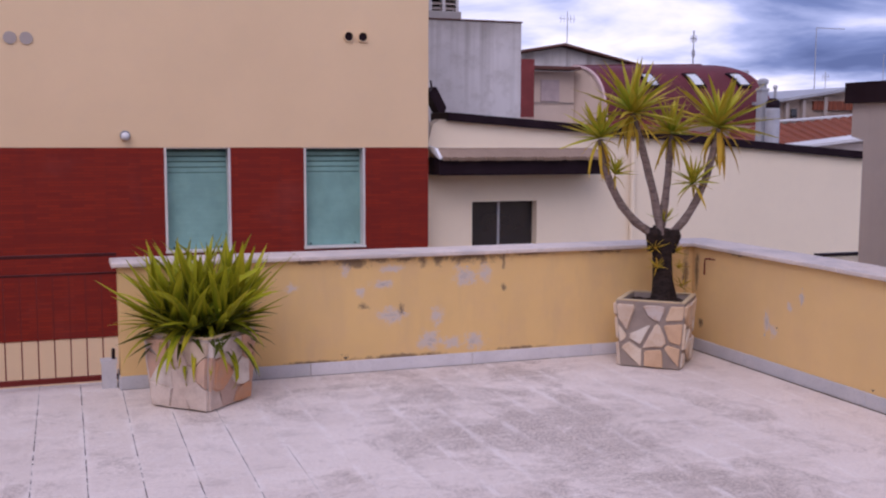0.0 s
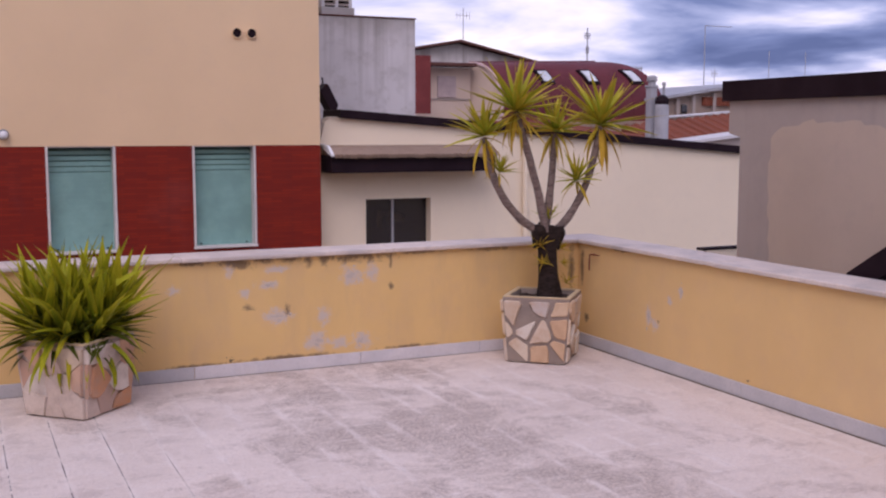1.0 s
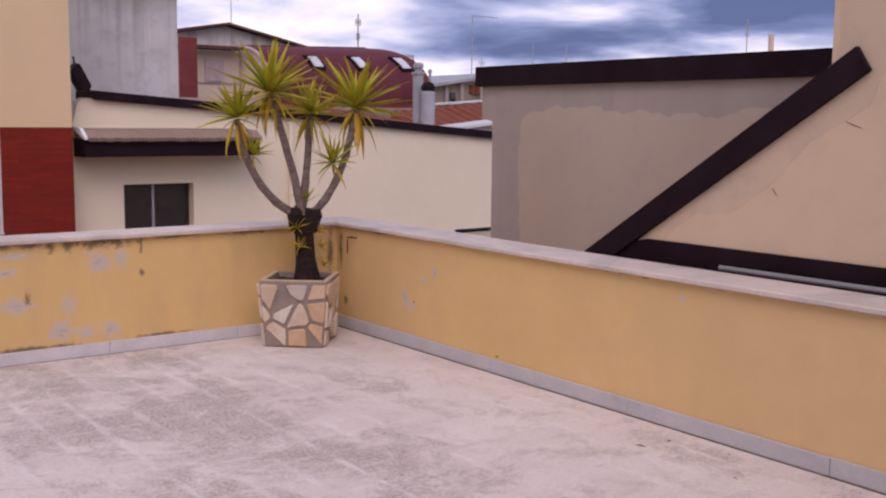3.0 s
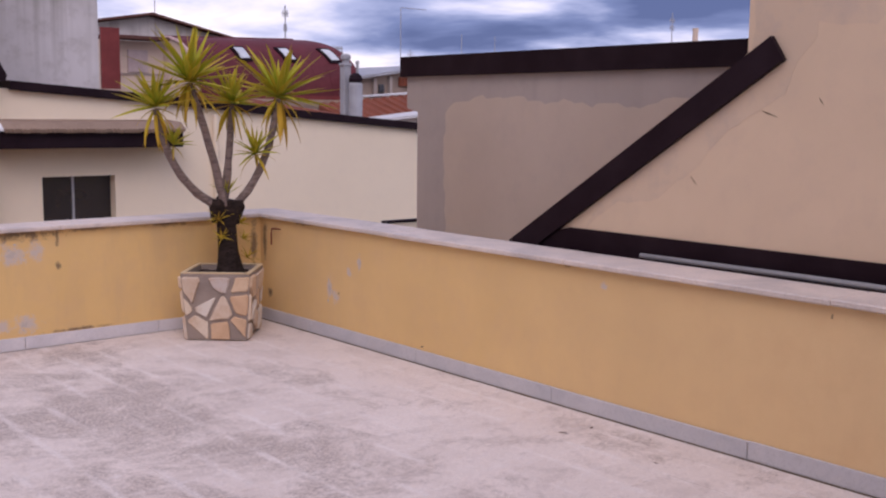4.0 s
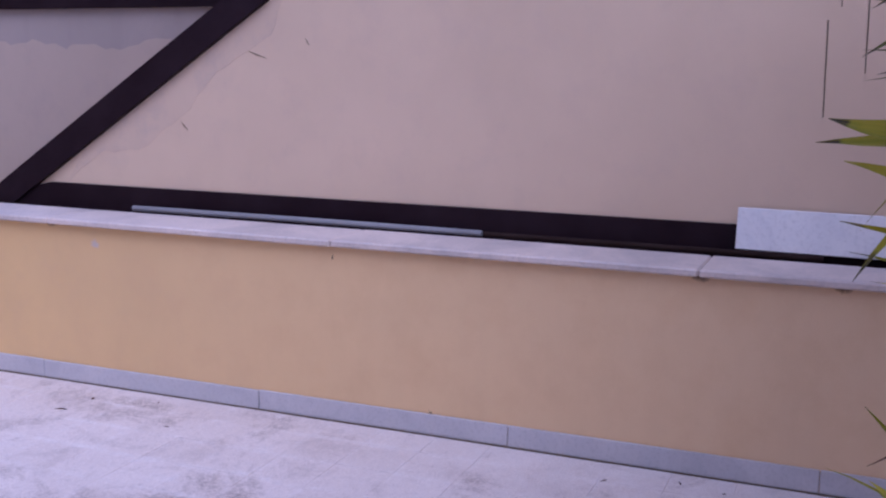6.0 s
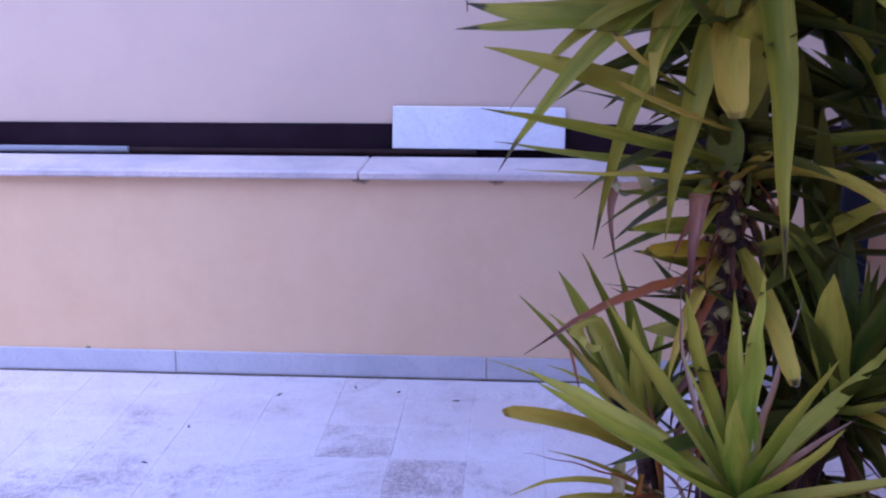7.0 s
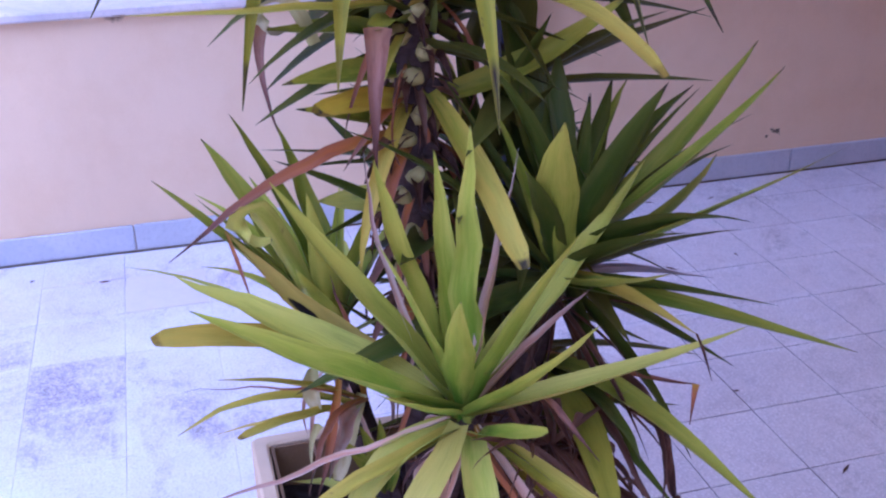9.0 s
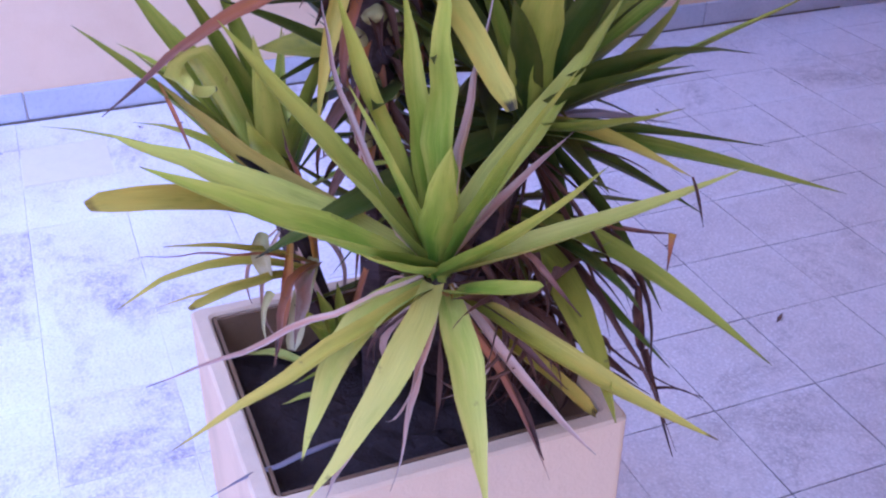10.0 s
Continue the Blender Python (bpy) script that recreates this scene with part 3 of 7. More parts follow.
def prism(bm, pts, axis, lo, hi):
    """Extrude the polygon pts, given in the two other axes, along axis from lo to hi."""
    def at(p, d):
        return {"x": (d, p[0], p[1]), "y": (p[0], d, p[1]), "z": (p[0], p[1], d)}[axis]
    a1 = [bm.verts.new(at(p, lo)) for p in pts]
    b1 = [bm.verts.new(at(p, hi)) for p in pts]
    bm.faces.new(a1)
    bm.faces.new(b1[::-1])
    for i in range(len(pts)):
        j = (i + 1) % len(pts)
        bm.faces.new((a1[j], a1[i], b1[i], b1[j]))
    return bm


def tube(bm, path, radii, sides=10, wobble=0.0, seed=0):
    rng = random.Random(seed)
    rings = []
    for i, (p, r) in enumerate(zip(path, radii)):
        p = Vector(p)
        d = (Vector(path[min(i + 1, len(path) - 1)]) - Vector(path[max(i - 1, 0)])).normalized()
        s = d.cross(Vector((0.31, 0.95, 0.11))).normalized()
        u = d.cross(s)
        rings.append([bm.verts.new(p + (s * math.cos(k * math.tau / sides) + u * math.sin(k * math.tau / sides)) * r * (1 + rng.uniform(-wobble, wobble))) for k in range(sides)])
    for a1, b1 in zip(rings, rings[1:]):
        for k in range(sides):
            bm.faces.new((a1[k], a1[(k + 1) % sides], b1[(k + 1) % sides], b1[k]))
    bm.faces.new(rings[0][::-1])
    bm.faces.new(rings[-1])
    return bm


def bezier(a, b, c, n):
    a, b, c = Vector(a), Vector(b), Vector(c)
    return [a * (1 - t) ** 2 + b * 2 * t * (1 - t) + c * t * t for t in (i / n for i in range(n + 1))]


def rock(bm, at, size, seed, sub=2):
    rng = random.Random(seed)
    off = Vector((rng.uniform(0, 50), rng.uniform(0, 50), rng.uniform(0, 50)))
    r = bmesh.ops.create_icosphere(bm, subdivisions=sub, radius=1.0)
    for v in r["verts"]:
        k = 1 + 0.42 * noise.noise(v.co * 1.4 + off) + 0.16 * noise.noise(v.co * 3.5 + off)
        v.co = Vector(at) + Vector((v.co.x * size[0], v.co.y * size[1], v.co.z * size[2])) * k * 0.5
    return bm


def blade(path, width, fold=0.25, twist=0.0, up=Vector((0, 0, 1)), kind="sword"):
    """A leaf along a path: a channelled strip that is narrow at its foot, swells and runs to a point.
    blunt: the end is withered off; taper: widest at the foot, rolled in towards the end."""
    bm = bmesh.new()
    uv = bm.loops.layers.uv.new("leaf")
    n = len(path) - 1
    rows = []
    for i, p in enumerate(path):
        t = i / n
        d = (path[min(i + 1, n)] - path[max(i - 1, 0)]).normalized()
        s = d.cross(up)
        if s.length < 0.05:
            s = d.cross(Vector((1, 0, 0)))
        s.normalize()
        s.rotate(Matrix.Rotation(twist * t, 3, d))
        nrm = s.cross(d)
        if kind == "taper":
            w = width * (1 - 0.93 * t ** 0.75)
            f = fold + 0.5 * t
        elif kind == "blunt":
            w = width * (0.6 + 0.4 * math.sin(min(1.0, t / 0.4) * math.pi / 2)) * (1 - 0.30 * max(0.0, (t - 0.45) / 0.55) ** 2)
            w *= 1.0 if t < 0.97 else 0.55
            f = fold * (1.5 - t)
        else:
            w = width * (0.60 + 0.40 * math.sin(min(1.0, t / 0.42) * math.pi / 2)) * (1 - max(0.0, (t - 0.36) / 0.64) ** 1.6)
            f = fold * (1.7 - 1.2 * t)
        w = max(w, 0.0012)
        cols = [bm.verts.new(p + s * (w * 0.5 * k) + nrm * (w * f * abs(k) ** 1.4)) for k in (-1.0, -0.55, 0.0, 0.55, 1.0)]
        rows.append((cols, t))
    vs = (0.0, 0.22, 0.5, 0.78, 1.0)
    for (c0, t0), (c1, t1) in zip(rows, rows[1:]):
        for k in range(4):
            f = bm.faces.new((c0[k], c0[k + 1], c1[k + 1], c1[k]))
            f.smooth = True
            for lp, q in zip(f.loops, ((t0, vs[k]), (t0, vs[k + 1]), (t1, vs[k + 1]), (t1, vs[k]))):
                lp[uv].uv = q
    return bm


def leaf_shapes(material, width, droops, seed, n=7, curl=0.4):
    """Leaves one metre long that leave the origin along +x and bend down by the given degrees."""
    rng = random.Random(seed)
    out = []
    for droop in droops:
        p, path = Vector((0, 0, 0)), [Vector((0, 0, 0))]
        side = rng.uniform(-0.06, 0.06) * (1 + 4 * (curl > 1))
        for i in range(n):
            a1 = -radians(droop) * ((i + 0.5) / n) ** 1.6
            p = p + Vector((math.cos(a1), side * i / n, math.sin(a1))) / n
            path.append(p.copy())
        out.append(finish("leaf", blade(path, width * rng.uniform(0.85, 1.15), rng.uniform(0.15, 0.32), rng.uniform(-curl, curl)), material))
    return out


def rosette(parent, at, count, size, shapes, seed, lean=(0, 0, 1), high=82, low=-55, power=1.0, outer=1.0, clear=0.0):
    """Leaves in a spiral round one point, the inner ones upright, the outer ones hanging."""
    rng = random.Random(seed)
    tilt = Vector((0, 0, 1)).rotation_difference(Vector(lean).normalized()).to_matrix().to_4x4()
    for i in range(count):
        f = (i + 0.5) / count
        elev = high + (low - high) * f ** power + rng.uniform(-9, 9)
        az = i * 137.508 + rng.uniform(-14, 14)
        k = size * rng.uniform(0.8, 1.12) * (0.62 + 0.38 * math.sin(min(1, f * 1.7 + 0.25) * math.pi / 2))
        if clear and math.cos(radians(az - 175)) > math.cos(radians(clear)):
            continue
        k *= 1 - (1 - outer) * max(0.0, (f - 0.5) / 0.5)
        ob = new("leaf", rng.choice(shapes))
        ob.parent = parent
        ob.matrix_basis = Matrix.Translation(at) @ tilt @ pose(0, 0, 0, rng.uniform(-15, 15), -elev, az) @ Matrix.Diagonal((k, k * rng.uniform(0.85, 1.15), k, 1))


def leaf_mass(name, parent, crowns, shapes, material, seed, label):
    """Many leaves joined into one mesh: (place, count, size, lean, high, low, power) for each crown."""
    rng = random.Random(seed)
    bm = bmesh.new()
    for at, count, size, lean, high, low, power in crowns:
        tilt = Vector((0, 0, 1)).rotation_difference(Vector(lean).normalized()).to_matrix().to_4x4()
        for i in range(count):
            f = (i + 0.5) / count
            elev = high + (low - high) * f ** power + rng.uniform(-12, 12)
            k = size * rng.uniform(0.75, 1.1)
            n0 = len(bm.verts)
            bm.from_mesh(rng.choice(shapes))
            bm.verts.ensure_lookup_table()
            mt = Matrix.Translation(at) @ tilt @ pose(0, 0, 0, rng.uniform(-15, 15), -elev, i * 137.508 + rng.uniform(-16, 16)) @ Matrix.Scale(k, 4)
            for v in bm.verts[n0:]:
                v.co = mt @ v.co
    me = bpy.data.meshes.new(name)
    bm.to_mesh(me)
    bm.free()
    me.materials.append(material)
    ob = new(name, me)
    ob.parent = parent
    return tagged(ob, label, kind="stuff")


def sword(parent, base, tip, width, arch, side, material, kind="sword", twist=0.0, n=12, ripple=0.0, fold=0.24, up=Vector((0, 0, 1))):
    """One leaf from base to tip, both in the world; arch lifts its middle, side bows it sideways."""
    base, tip = Vector(base), Vector(tip)
    span = tip - base
    across = span.cross(Vector((0, 0, 1)))
    across.normalize()
    mid = base.lerp(tip, 0.5) + (Vector((0, 0, arch)) + across * side) * span.length
    path = bezier(base, mid, tip, n)
    for i in range(2, n):
        k = ripple * span.length * noise.noise(Vector((tip.x * 9, tip.y * 9, i * 0.45)))
        path[i] += across * k + Vector((0, 0, k * 0.6))
    at = parent.matrix_basis.translation + (parent.parent.matrix_basis.translation if parent.parent else Vector())
    return part("leaf", blade([p - at for p in path], width, fold, twist, up, kind), material, parent)


# ---- ground and terrace ----
H = 0.82                     # top of the parapet
TILE_P = 0.25
GROUND_Z = -7.0
ground = part("ground", prism(bmesh.new(), [(-1500, -1500), (1500, -1500), (1500, 1500), (-1500, 1500)], "z", GROUND_Z - 0.5, GROUND_Z), GROUND)
tagged(ground, "dark asphalt street ground far below the terrace", "ground", kind="structure")

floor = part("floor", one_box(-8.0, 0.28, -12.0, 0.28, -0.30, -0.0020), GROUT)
tagged(floor, "worn pale cement-tiled terrace floor with grey stains", "floor", kind="structure")
body = part("wall_below_terrace", one_box(-8.0, 0.28, -12.0, 0.28, GROUND_Z, -0.302), BEIGE)
tagged(body, "plain beige outer wall under the terrace", "wall", kind="structure")


def plastered_wall(name, label, boxes):
    bm = bmesh.new()
    for b in boxes:
        box(bm, *b)
    ob = part(name, bm, WALL_N if name == "wall_north" else WALL_E)
    return tagged(ob, label, "wall", kind="structure")


T = 0.012                     # the skirting stands this much proud of the plaster
WEST_END = -4.205
wall_north = plastered_wall("wall_north", "yellow plastered terrace parapet with flaking paint", [(WEST_END, T, T, 0.27, -0.004, H - 0.03)])
wall_east = plastered_wall("wall_east", "yellow plastered terrace parapet, weathered under its cap", [(T, 0.27, -12.0, T, -0.004, H - 0.03)])
tagged(part("wall_west", one_box(-8.25, -8.0, -12.0, 0.28, -0.004, 3.0), BEIGE), "plain beige house wall closing the terrace", "wall", kind="structure")
tagged(part("wall_south", one_box(-8.25, 0.27, -12.25, -12.0, -0.004, 2.548), BEIGE), "plain beige house wall closing the terrace", "wall", kind="structure")
# out-of-view block, added to keep light off the floor by the planter
tagged(part("wall_southwest", one_box(-8.0, -2.75, -12.0, -7.75, -0.004, 2.548), BEIGE), "plain beige house corner closing the terrace", "wall", kind="structure")


def slabs(name, parent, stops, make, material, seed):
    """A run of slabs between the stops, each a touch out of line with the next."""
    rng = random.Random(seed)
    for a1, b1 in zip(stops, stops[1:]):
        d = rng.uniform(-0.0015, 0.0015)
        part(name, make(a1 + 0.0015, b1 - 0.0015, d), material, parent)


slabs("cap_slab", wall_east, [-12.0, -10.95, -9.40, -7.85, -6.298, -4.737, -3.19, -1.64, -0.034],
      lambda a1, b1, d: one_box(-0.03 + d, 0.31, a1, b1, H - 0.03 + d, H + d, bevel=0.006), CAP, 3)
slabs("cap_slab", wall_north, [-4.25, -3.05, -1.55, 0.31],
      lambda a1, b1, d: one_box(a1, b1, -0.03 + d, 0.31, H - 0.03 + d, H + d, bevel=0.006), CAP, 4)
slabs("skirting_slab", wall_east, [-12.0, -10.6, -9.25, -8.0, -6.775, -5.55, -4.35, -3.1, -1.9, -0.7, T],
      lambda a1, b1, d: one_box(d, T, a1, b1, -0.003, 0.093 + d, bevel=0.003), SKIRT, 5)
for stops, stone in (([WEST_END - 0.006, -3.60, -2.975], SKIRT), ([-2.975, -1.80, -0.85, -0.002], SKIRT_PALE)):
    slabs("skirting_slab", wall_north, stops, lambda a1, b1, d: one_box(a1, b1, d, T, -0.003, 0.085 + d, bevel=0.003), stone, 6)
part("skirting_slab", one_box(WEST_END - 0.012, WEST_END, T + 0.002, 0.26, -0.003, 0.085, bevel=0.003), SKIRT, wall_north)


part("joint_strip", one_box(-0.0065, -0.0020, -9.9, -0.007, -0.005, 0.0065, bevel=0.001), GRIME, wall_east)
part("joint_strip", one_box(WEST_END, -0.006, -0.0060, -0.0005, -0.005, 0.0016), GRIME, wall_north)


def patch(parent, name, plane, u, v, w, h, material, seed, proud=0.0010, bits=6):
    """A flaked or stained spot: a cluster of ragged scraps, a hair proud of the wall."""
    rng = random.Random(seed)
    bm = bmesh.new()
    for b in range(bits):
        k0 = 1.0 if b == 0 else rng.uniform(0.2, 0.5)
        cu, cv = (u, v) if b == 0 else (u + rng.gauss(0, 0.42) * w, v + rng.gauss(0, 0.42) * h)
        n = 22
        off = rng.uniform(0, 90)
        ring = []
        for i in range(n):
            t = i * math.tau / n
            k = 0.62 + 0.6 * noise.noise(Vector((math.cos(t) * 1.6 + off, math.sin(t) * 1.6, 0.3))) + 0.4 * noise.noise(Vector((math.cos(t) * 5 + off, math.sin(t) * 5, 2.3)))
            k = max(0.15, k) * k0
            ring.append((cu + math.cos(t) * w / 2 * k, cv + math.sin(t) * h / 2 * k))
        d0, d1 = T - proud - 0.0001 * b, T + 0.002
        prism(bm, ring, "y" if plane == "north" else "x", d0, d1)
    part(name, bm, material, parent)


for i, (u, v, w, h) in enumerate([(-2.40, 0.385, 0.10, 0.05), (-1.86, 0.64, 0.08, 0.06), (-2.10, 0.19, 0.07, 0.06), (-1.80, 0.165, 0.06, 0.05), (-2.46, 0.605, 0.07, 0.025)]):
    patch(wall_north, "bare_patch", "north", u, v, w, h, BARE, 100 + i)
patch(wall_north, "grime_streak", "north", -2.728, 0.105, 0.03, 0.03, GRIME, 140)
for i, (u, v, w, h) in enumerate([(-0.92, 0.36, 0.05, 0.10), (-1.28, 0.58, 0.03, 0.06)]):
    patch(wall_east, "bare_patch", "east", u, v, w, h, BARE, 160 + i)
for i, (u, v, w, h) in enumerate([(-1.03, 0.335, 0.02, 0.02), (-1.95, 0.115, 0.03, 0.015), (-4.73, 0.735, 0.012, 0.02), (-9.18, 0.17, 0.04, 0.03), (-5.2, 0.098, 0.02, 0.012)]):
    patch(wall_east, "grime_streak", "east", u, v, w, h, GRIME, 180 + i)

# a bent iron hook set into the parapet near the corner
bm = tube(bmesh.new(), [(T, -0.22, 0.72), (-0.03, -0.22, 0.72), (-0.035, -0.22, 0.69), (-0.035, -0.22, 0.60)], [0.006] * 4, 6)
tube(bm, [(-0.03, -0.22, 0.72), (-0.03, -0.34, 0.725)], [0.006] * 2, 6)
tagged(part("wall_hook", bm, IRON), "bent rusty iron hook fixed in the parapet", "hook")

# ---- railing beside the open end of the parapet ----
railing = thing("railing", (-6.1, 0.17, 0.0), "dark red iron railing with thin upright bars", "railing")


def rail_part(name, x0, x1, z0, z1, dy):
    part(name, one_box(x0 + 6.1, x1 + 6.1, -dy, dy, z0, z1, bevel=0.003), RAIL if name in ("top_rail", "middle_rail") else IRON, railing)


rail_part("top_rail", -8.0, WEST_END - 0.002, 0.846, 0.866, 0.018)
rail_part("middle_rail", -8.0, WEST_END - 0.002, 0.729, 0.743, 0.012)
rail_part("bottom_rail", -8.0, WEST_END - 0.002, 0.035, 0.07, 0.014)
bar_mesh = finish("bar", one_box(-0.004, 0.004, -0.004, 0.004, 0.07, 0.725), IRON)
for i in range(38):
    ob = new("bar", bar_mesh)
    ob.parent = railing
    ob.location = (WEST_END - 0.1 - i * 0.098 + 6.1, 0, 0)
for x in (-7.9, -6.05):
    rail_part("foot", x - 0.015, x + 0.015, -0.006, 0.036, 0.015)
drain = thing("drain_box", (-4.275, 0.12, 0.0), "small pale grey drain box with a black pipe", "drain box")
bm = bmesh.new()
prism(bm, [(-0.045, -0.006), (0.045, -0.006), (0.045, 0.15), (0.052, 0.17), (0.052, 0.182), (-0.052, 0.182), (-0.052, 0.17), (-0.045, 0.15)], "y", -0.05, 0.05)
part("box", bm, SKIRT, drain)
part("pipe", tube(bmesh.new(), [(0.03, 0.0, 0.15), (0.03, 0.0, 0.24), (0.03, 0.0, 0.25)], [0.012, 0.012, 0.008], 8), BLACK, drain, "black stub of pipe")

# ---- east neighbour: steep-edged front wall and the grey wall behind it ----
FX = 0.40                     # plane of its front wall
east_house = thing("neighbour_house", (FX, -4.0, GROUND_Z), "patched beige house wall with dark metal flashings", "house")


def eh(name, bm, material, label=""):
    for v in bm.verts:
        v.co -= Vector((FX, -4.0, GROUND_Z))
    return part(name, bm, material, east_house, label)


eh("wall", prism(bmesh.new(), [(-2.40, GROUND_Z), (-2.40, 0.80), (-3.99, 1.83), (-3.99, 4.6), (-13.0, 4.6), (-13.0, GROUND_Z)], "x", FX, 1.30), OCHRE, "beige patched house wall with a slanting edge")
eh("rear_wall", prism(bmesh.new(), [(-0.305, GROUND_Z), (-0.305, 1.60), (-0.17, 1.63), (-0.17, 1.93), (-4.6, 1.93), (-4.6, GROUND_Z)], "x", 1.302, 1.75), CEMENT, "bare grey cement wall")
bm = bmesh.new()
prism(bm, [(-0.125, 1.885), (-0.125, 2.045), (-4.6, 2.045), (-4.6, 1.885)], "x", 1.26, 1.85)
eh("coping", bm, BLACK, "dark brown sheet-metal roof edge")
# slanting flashing: a folded sheet lying on the edge and the wall
dz = Vector((0, -1.85, 1.20)).normalized()
dn = Vector((0, dz.z, -dz.y)) * -1
lo, hi = Vector((0, -2.36, 0.815)), Vector((0, -4.135, 1.975))
w = 0.135
q = [lo, hi, hi - dn * -w, lo - dn * -w]
eh("slanting_flashing", prism(bmesh.new(), [(p.y, p.z) for p in q], "x", FX - 0.035, FX + 0.3), BLACK, "slanting dark metal flashing")
eh("base_flashing", prism(bmesh.new(), [(-2.40, 0.55), (-2.40, 0.822), (-2.58, 0.868), (-2.72, 0.908), (-2.85, 0.935), (-13.0, 0.952), (-13.0, 0.55)], "x", FX - 0.014, FX - 0.002), BLACK, "dark metal strip along the foot of the wall")
eh("gutter", one_box(0.312, FX - 0.016, -13.0, -2.45, 0.6, 0.80), BLACK, "dark narrow gutter")
for i, (u, v, w1, h1) in enumerate([(-4.13, 1.60, 0.05, 0.012), (-4.4, 1.66, 0.012, 0.012), (-3.7, 1.25, 0.02, 0.015)]):
    bm = bmesh.new()
    prism(bm, [(u - w1, v - h1), (u + w1 * 0.2, v + h1 * 0.2), (u + w1, v + h1 * 1.8), (u + w1 * 0.1, v + h1 * 0.6)], "x", FX - 0.002, FX + 0.003)
    eh("crack", bm, GRIME)
for i, (u, z0, z1) in enumerate([(-6.68, 1.38, 1.75), (-6.82, 1.55, 2.1), (-6.72, 1.80, 2.2)]):
    eh("crack", prism(bmesh.new(), [(u, z0), (u + 0.004, z0), (u + 0.01, z1), (u + 0.005, z1)], "x", FX - 0.002, FX + 0.003), GRIME)




def ragged(pts, step, amount, seed):
    """The polygon pts with its sides broken up and shaken by noise."""
    out = []
    for k, p in enumerate(pts):
        p, q2 = Vector(p), Vector(pts[(k + 1) % len(pts)])
        n = max(1, int((q2 - p).length / step))
        for i in range(n):
            r = p.lerp(q2, i / n)
            out.append((r.x + amount * noise.noise(Vector((r.x * 9, r.y * 9, seed))), r.y + amount * noise.noise(Vector((r.x * 9, r.y * 9, seed + 7)))))
    return out


eh("render_patch", prism(bmesh.new(), ragged([(-0.67, 0.5), (-0.64, 1.26), (-0.66, 1.58), (-0.75, 1.70), (-1.2, 1.73), (-1.5, 1.70), (-2.1, 1.67), (-2.6, 1.65), (-2.94, 1.70), (-3.3, 1.74), (-4.5, 1.74), (-4.5, 0.5)], 0.06, 0.05, 3.0), "x", 1.3005, 1.304), SMOOTH, "lighter smooth render")
eh("render_patch", prism(bmesh.new(), ragged([(-2.95, 0.945), (-3.2, 1.11), (-3.42, 1.13), (-3.73, 1.33), (-3.9, 1.53), (-4.2, 1.70), (-4.27, 1.84), (-4.36, 1.98), (-4.42, 2.25), (-4.02, 2.25), (-4.02, 1.92), (-3.2, 1.28)], 0.05, 0.03, 5.0), "x", FX - 0.0012, FX + 0.002), PATCHED, "greyer patched render")
eh("render_patch", prism(bmesh.new(), ragged([(-4.4, 2.02), (-5.2, 2.06), (-6.5, 2.0), (-7.9, 2.1), (-9.5, 2.05), (-9.5, 4.5), (-4.05, 4.5), (-4.05, 2.2)], 0.08, 0.05, 9.0), "x", FX - 0.0008, FX + 0.002), PATCHED)

# ---- things on and behind the parapet ----
bm = tube(bmesh.new(), [(0.335, -3.42, 0.836), (0.335, -4.4, 0.838), (0.335, -5.30, 0.836)], [0.014] * 3, 10)
tagged(part("plastic_pipe", bm, PVC, smooth=False), "length of grey plastic pipe lying behind the parapet cap", "pipe")
bm = tube(bmesh.new(), [(0.335, -5.31, 0.834), (0.335, -6.72, 0.834)], [0.012] * 2, 8)
tagged(part("iron_bar", bm, RUST), "rusty dark iron bar lying behind the parapet cap", "bar")
bm = one_box(-0.012, 0.012, -0.343, 0.343, 0, 0.168, bevel=0.003)
slab = tagged(part("marble_slab", bm, SLAB), "white marble offcut leaning against the dark flashing", "slab")
slab.matrix_world = pose(0.345, -6.726, 0.846, 0.4, 8, 0.3)

# the rough stones beyond the steel post
rocks = thing("rubble_wall", (0.40, -8.85, H), "rough grey rubble stones piled on the parapet", "stone wall")
rng = random.Random(21)
for i in range(18):
    row = i // 9
    y = -8.25 - (i % 9) * 0.132 + 0.06 * (row % 2) + rng.uniform(-0.02, 0.02)
    sz = (rng.uniform(0.11, 0.16), rng.uniform(0.105, 0.155), rng.uniform(0.18, 0.26))
    part("stone", rock(bmesh.new(), (rng.uniform(-0.03, 0.03), y + 8.85, 0.095 + row * 0.185 + rng.uniform(-0.03, 0.02)), sz, 340 + i, 3), ROCK, rocks)
part("backing", one_box(0.0, 0.25, -0.60, 0.62, -0.012, 0.44, bevel=0.01), GRIME, rocks)
tagged(part("white_rock", rock(bmesh.new(), (0.10, -8.87, H + 0.043), (0.13, 0.18, 0.10), 7, 3), WHITEROCK, smooth=True), "white pitted rock resting on the parapet cap", "rock")
tagged(part("small_stone", rock(bmesh.new(), (0.14, -9.13, H + 0.018), (0.06, 0.075, 0.045), 9, 2), ROCK, smooth=True), "small grey stone resting on the parapet cap", "rock")
tagged(part("small_stone", rock(bmesh.new(), (0.13, -9.03, H + 0.008), (0.05, 0.05, 0.02), 10, 2), ROCK, smooth=True), "flat grey stone chip on the parapet cap", "rock")
tagged(part("iron_pin", tube(bmesh.new(), [(0.02, -8.72, H - 0.002), (0.02, -8.72, H + 0.05)], [0.007, 0.006], 8), BLACK), "short black iron pin standing on the cap", "pin")

post = thing("steel_post", (-0.09, -8.065, 0.0), "dark navy square steel post standing by the parapet", "post")
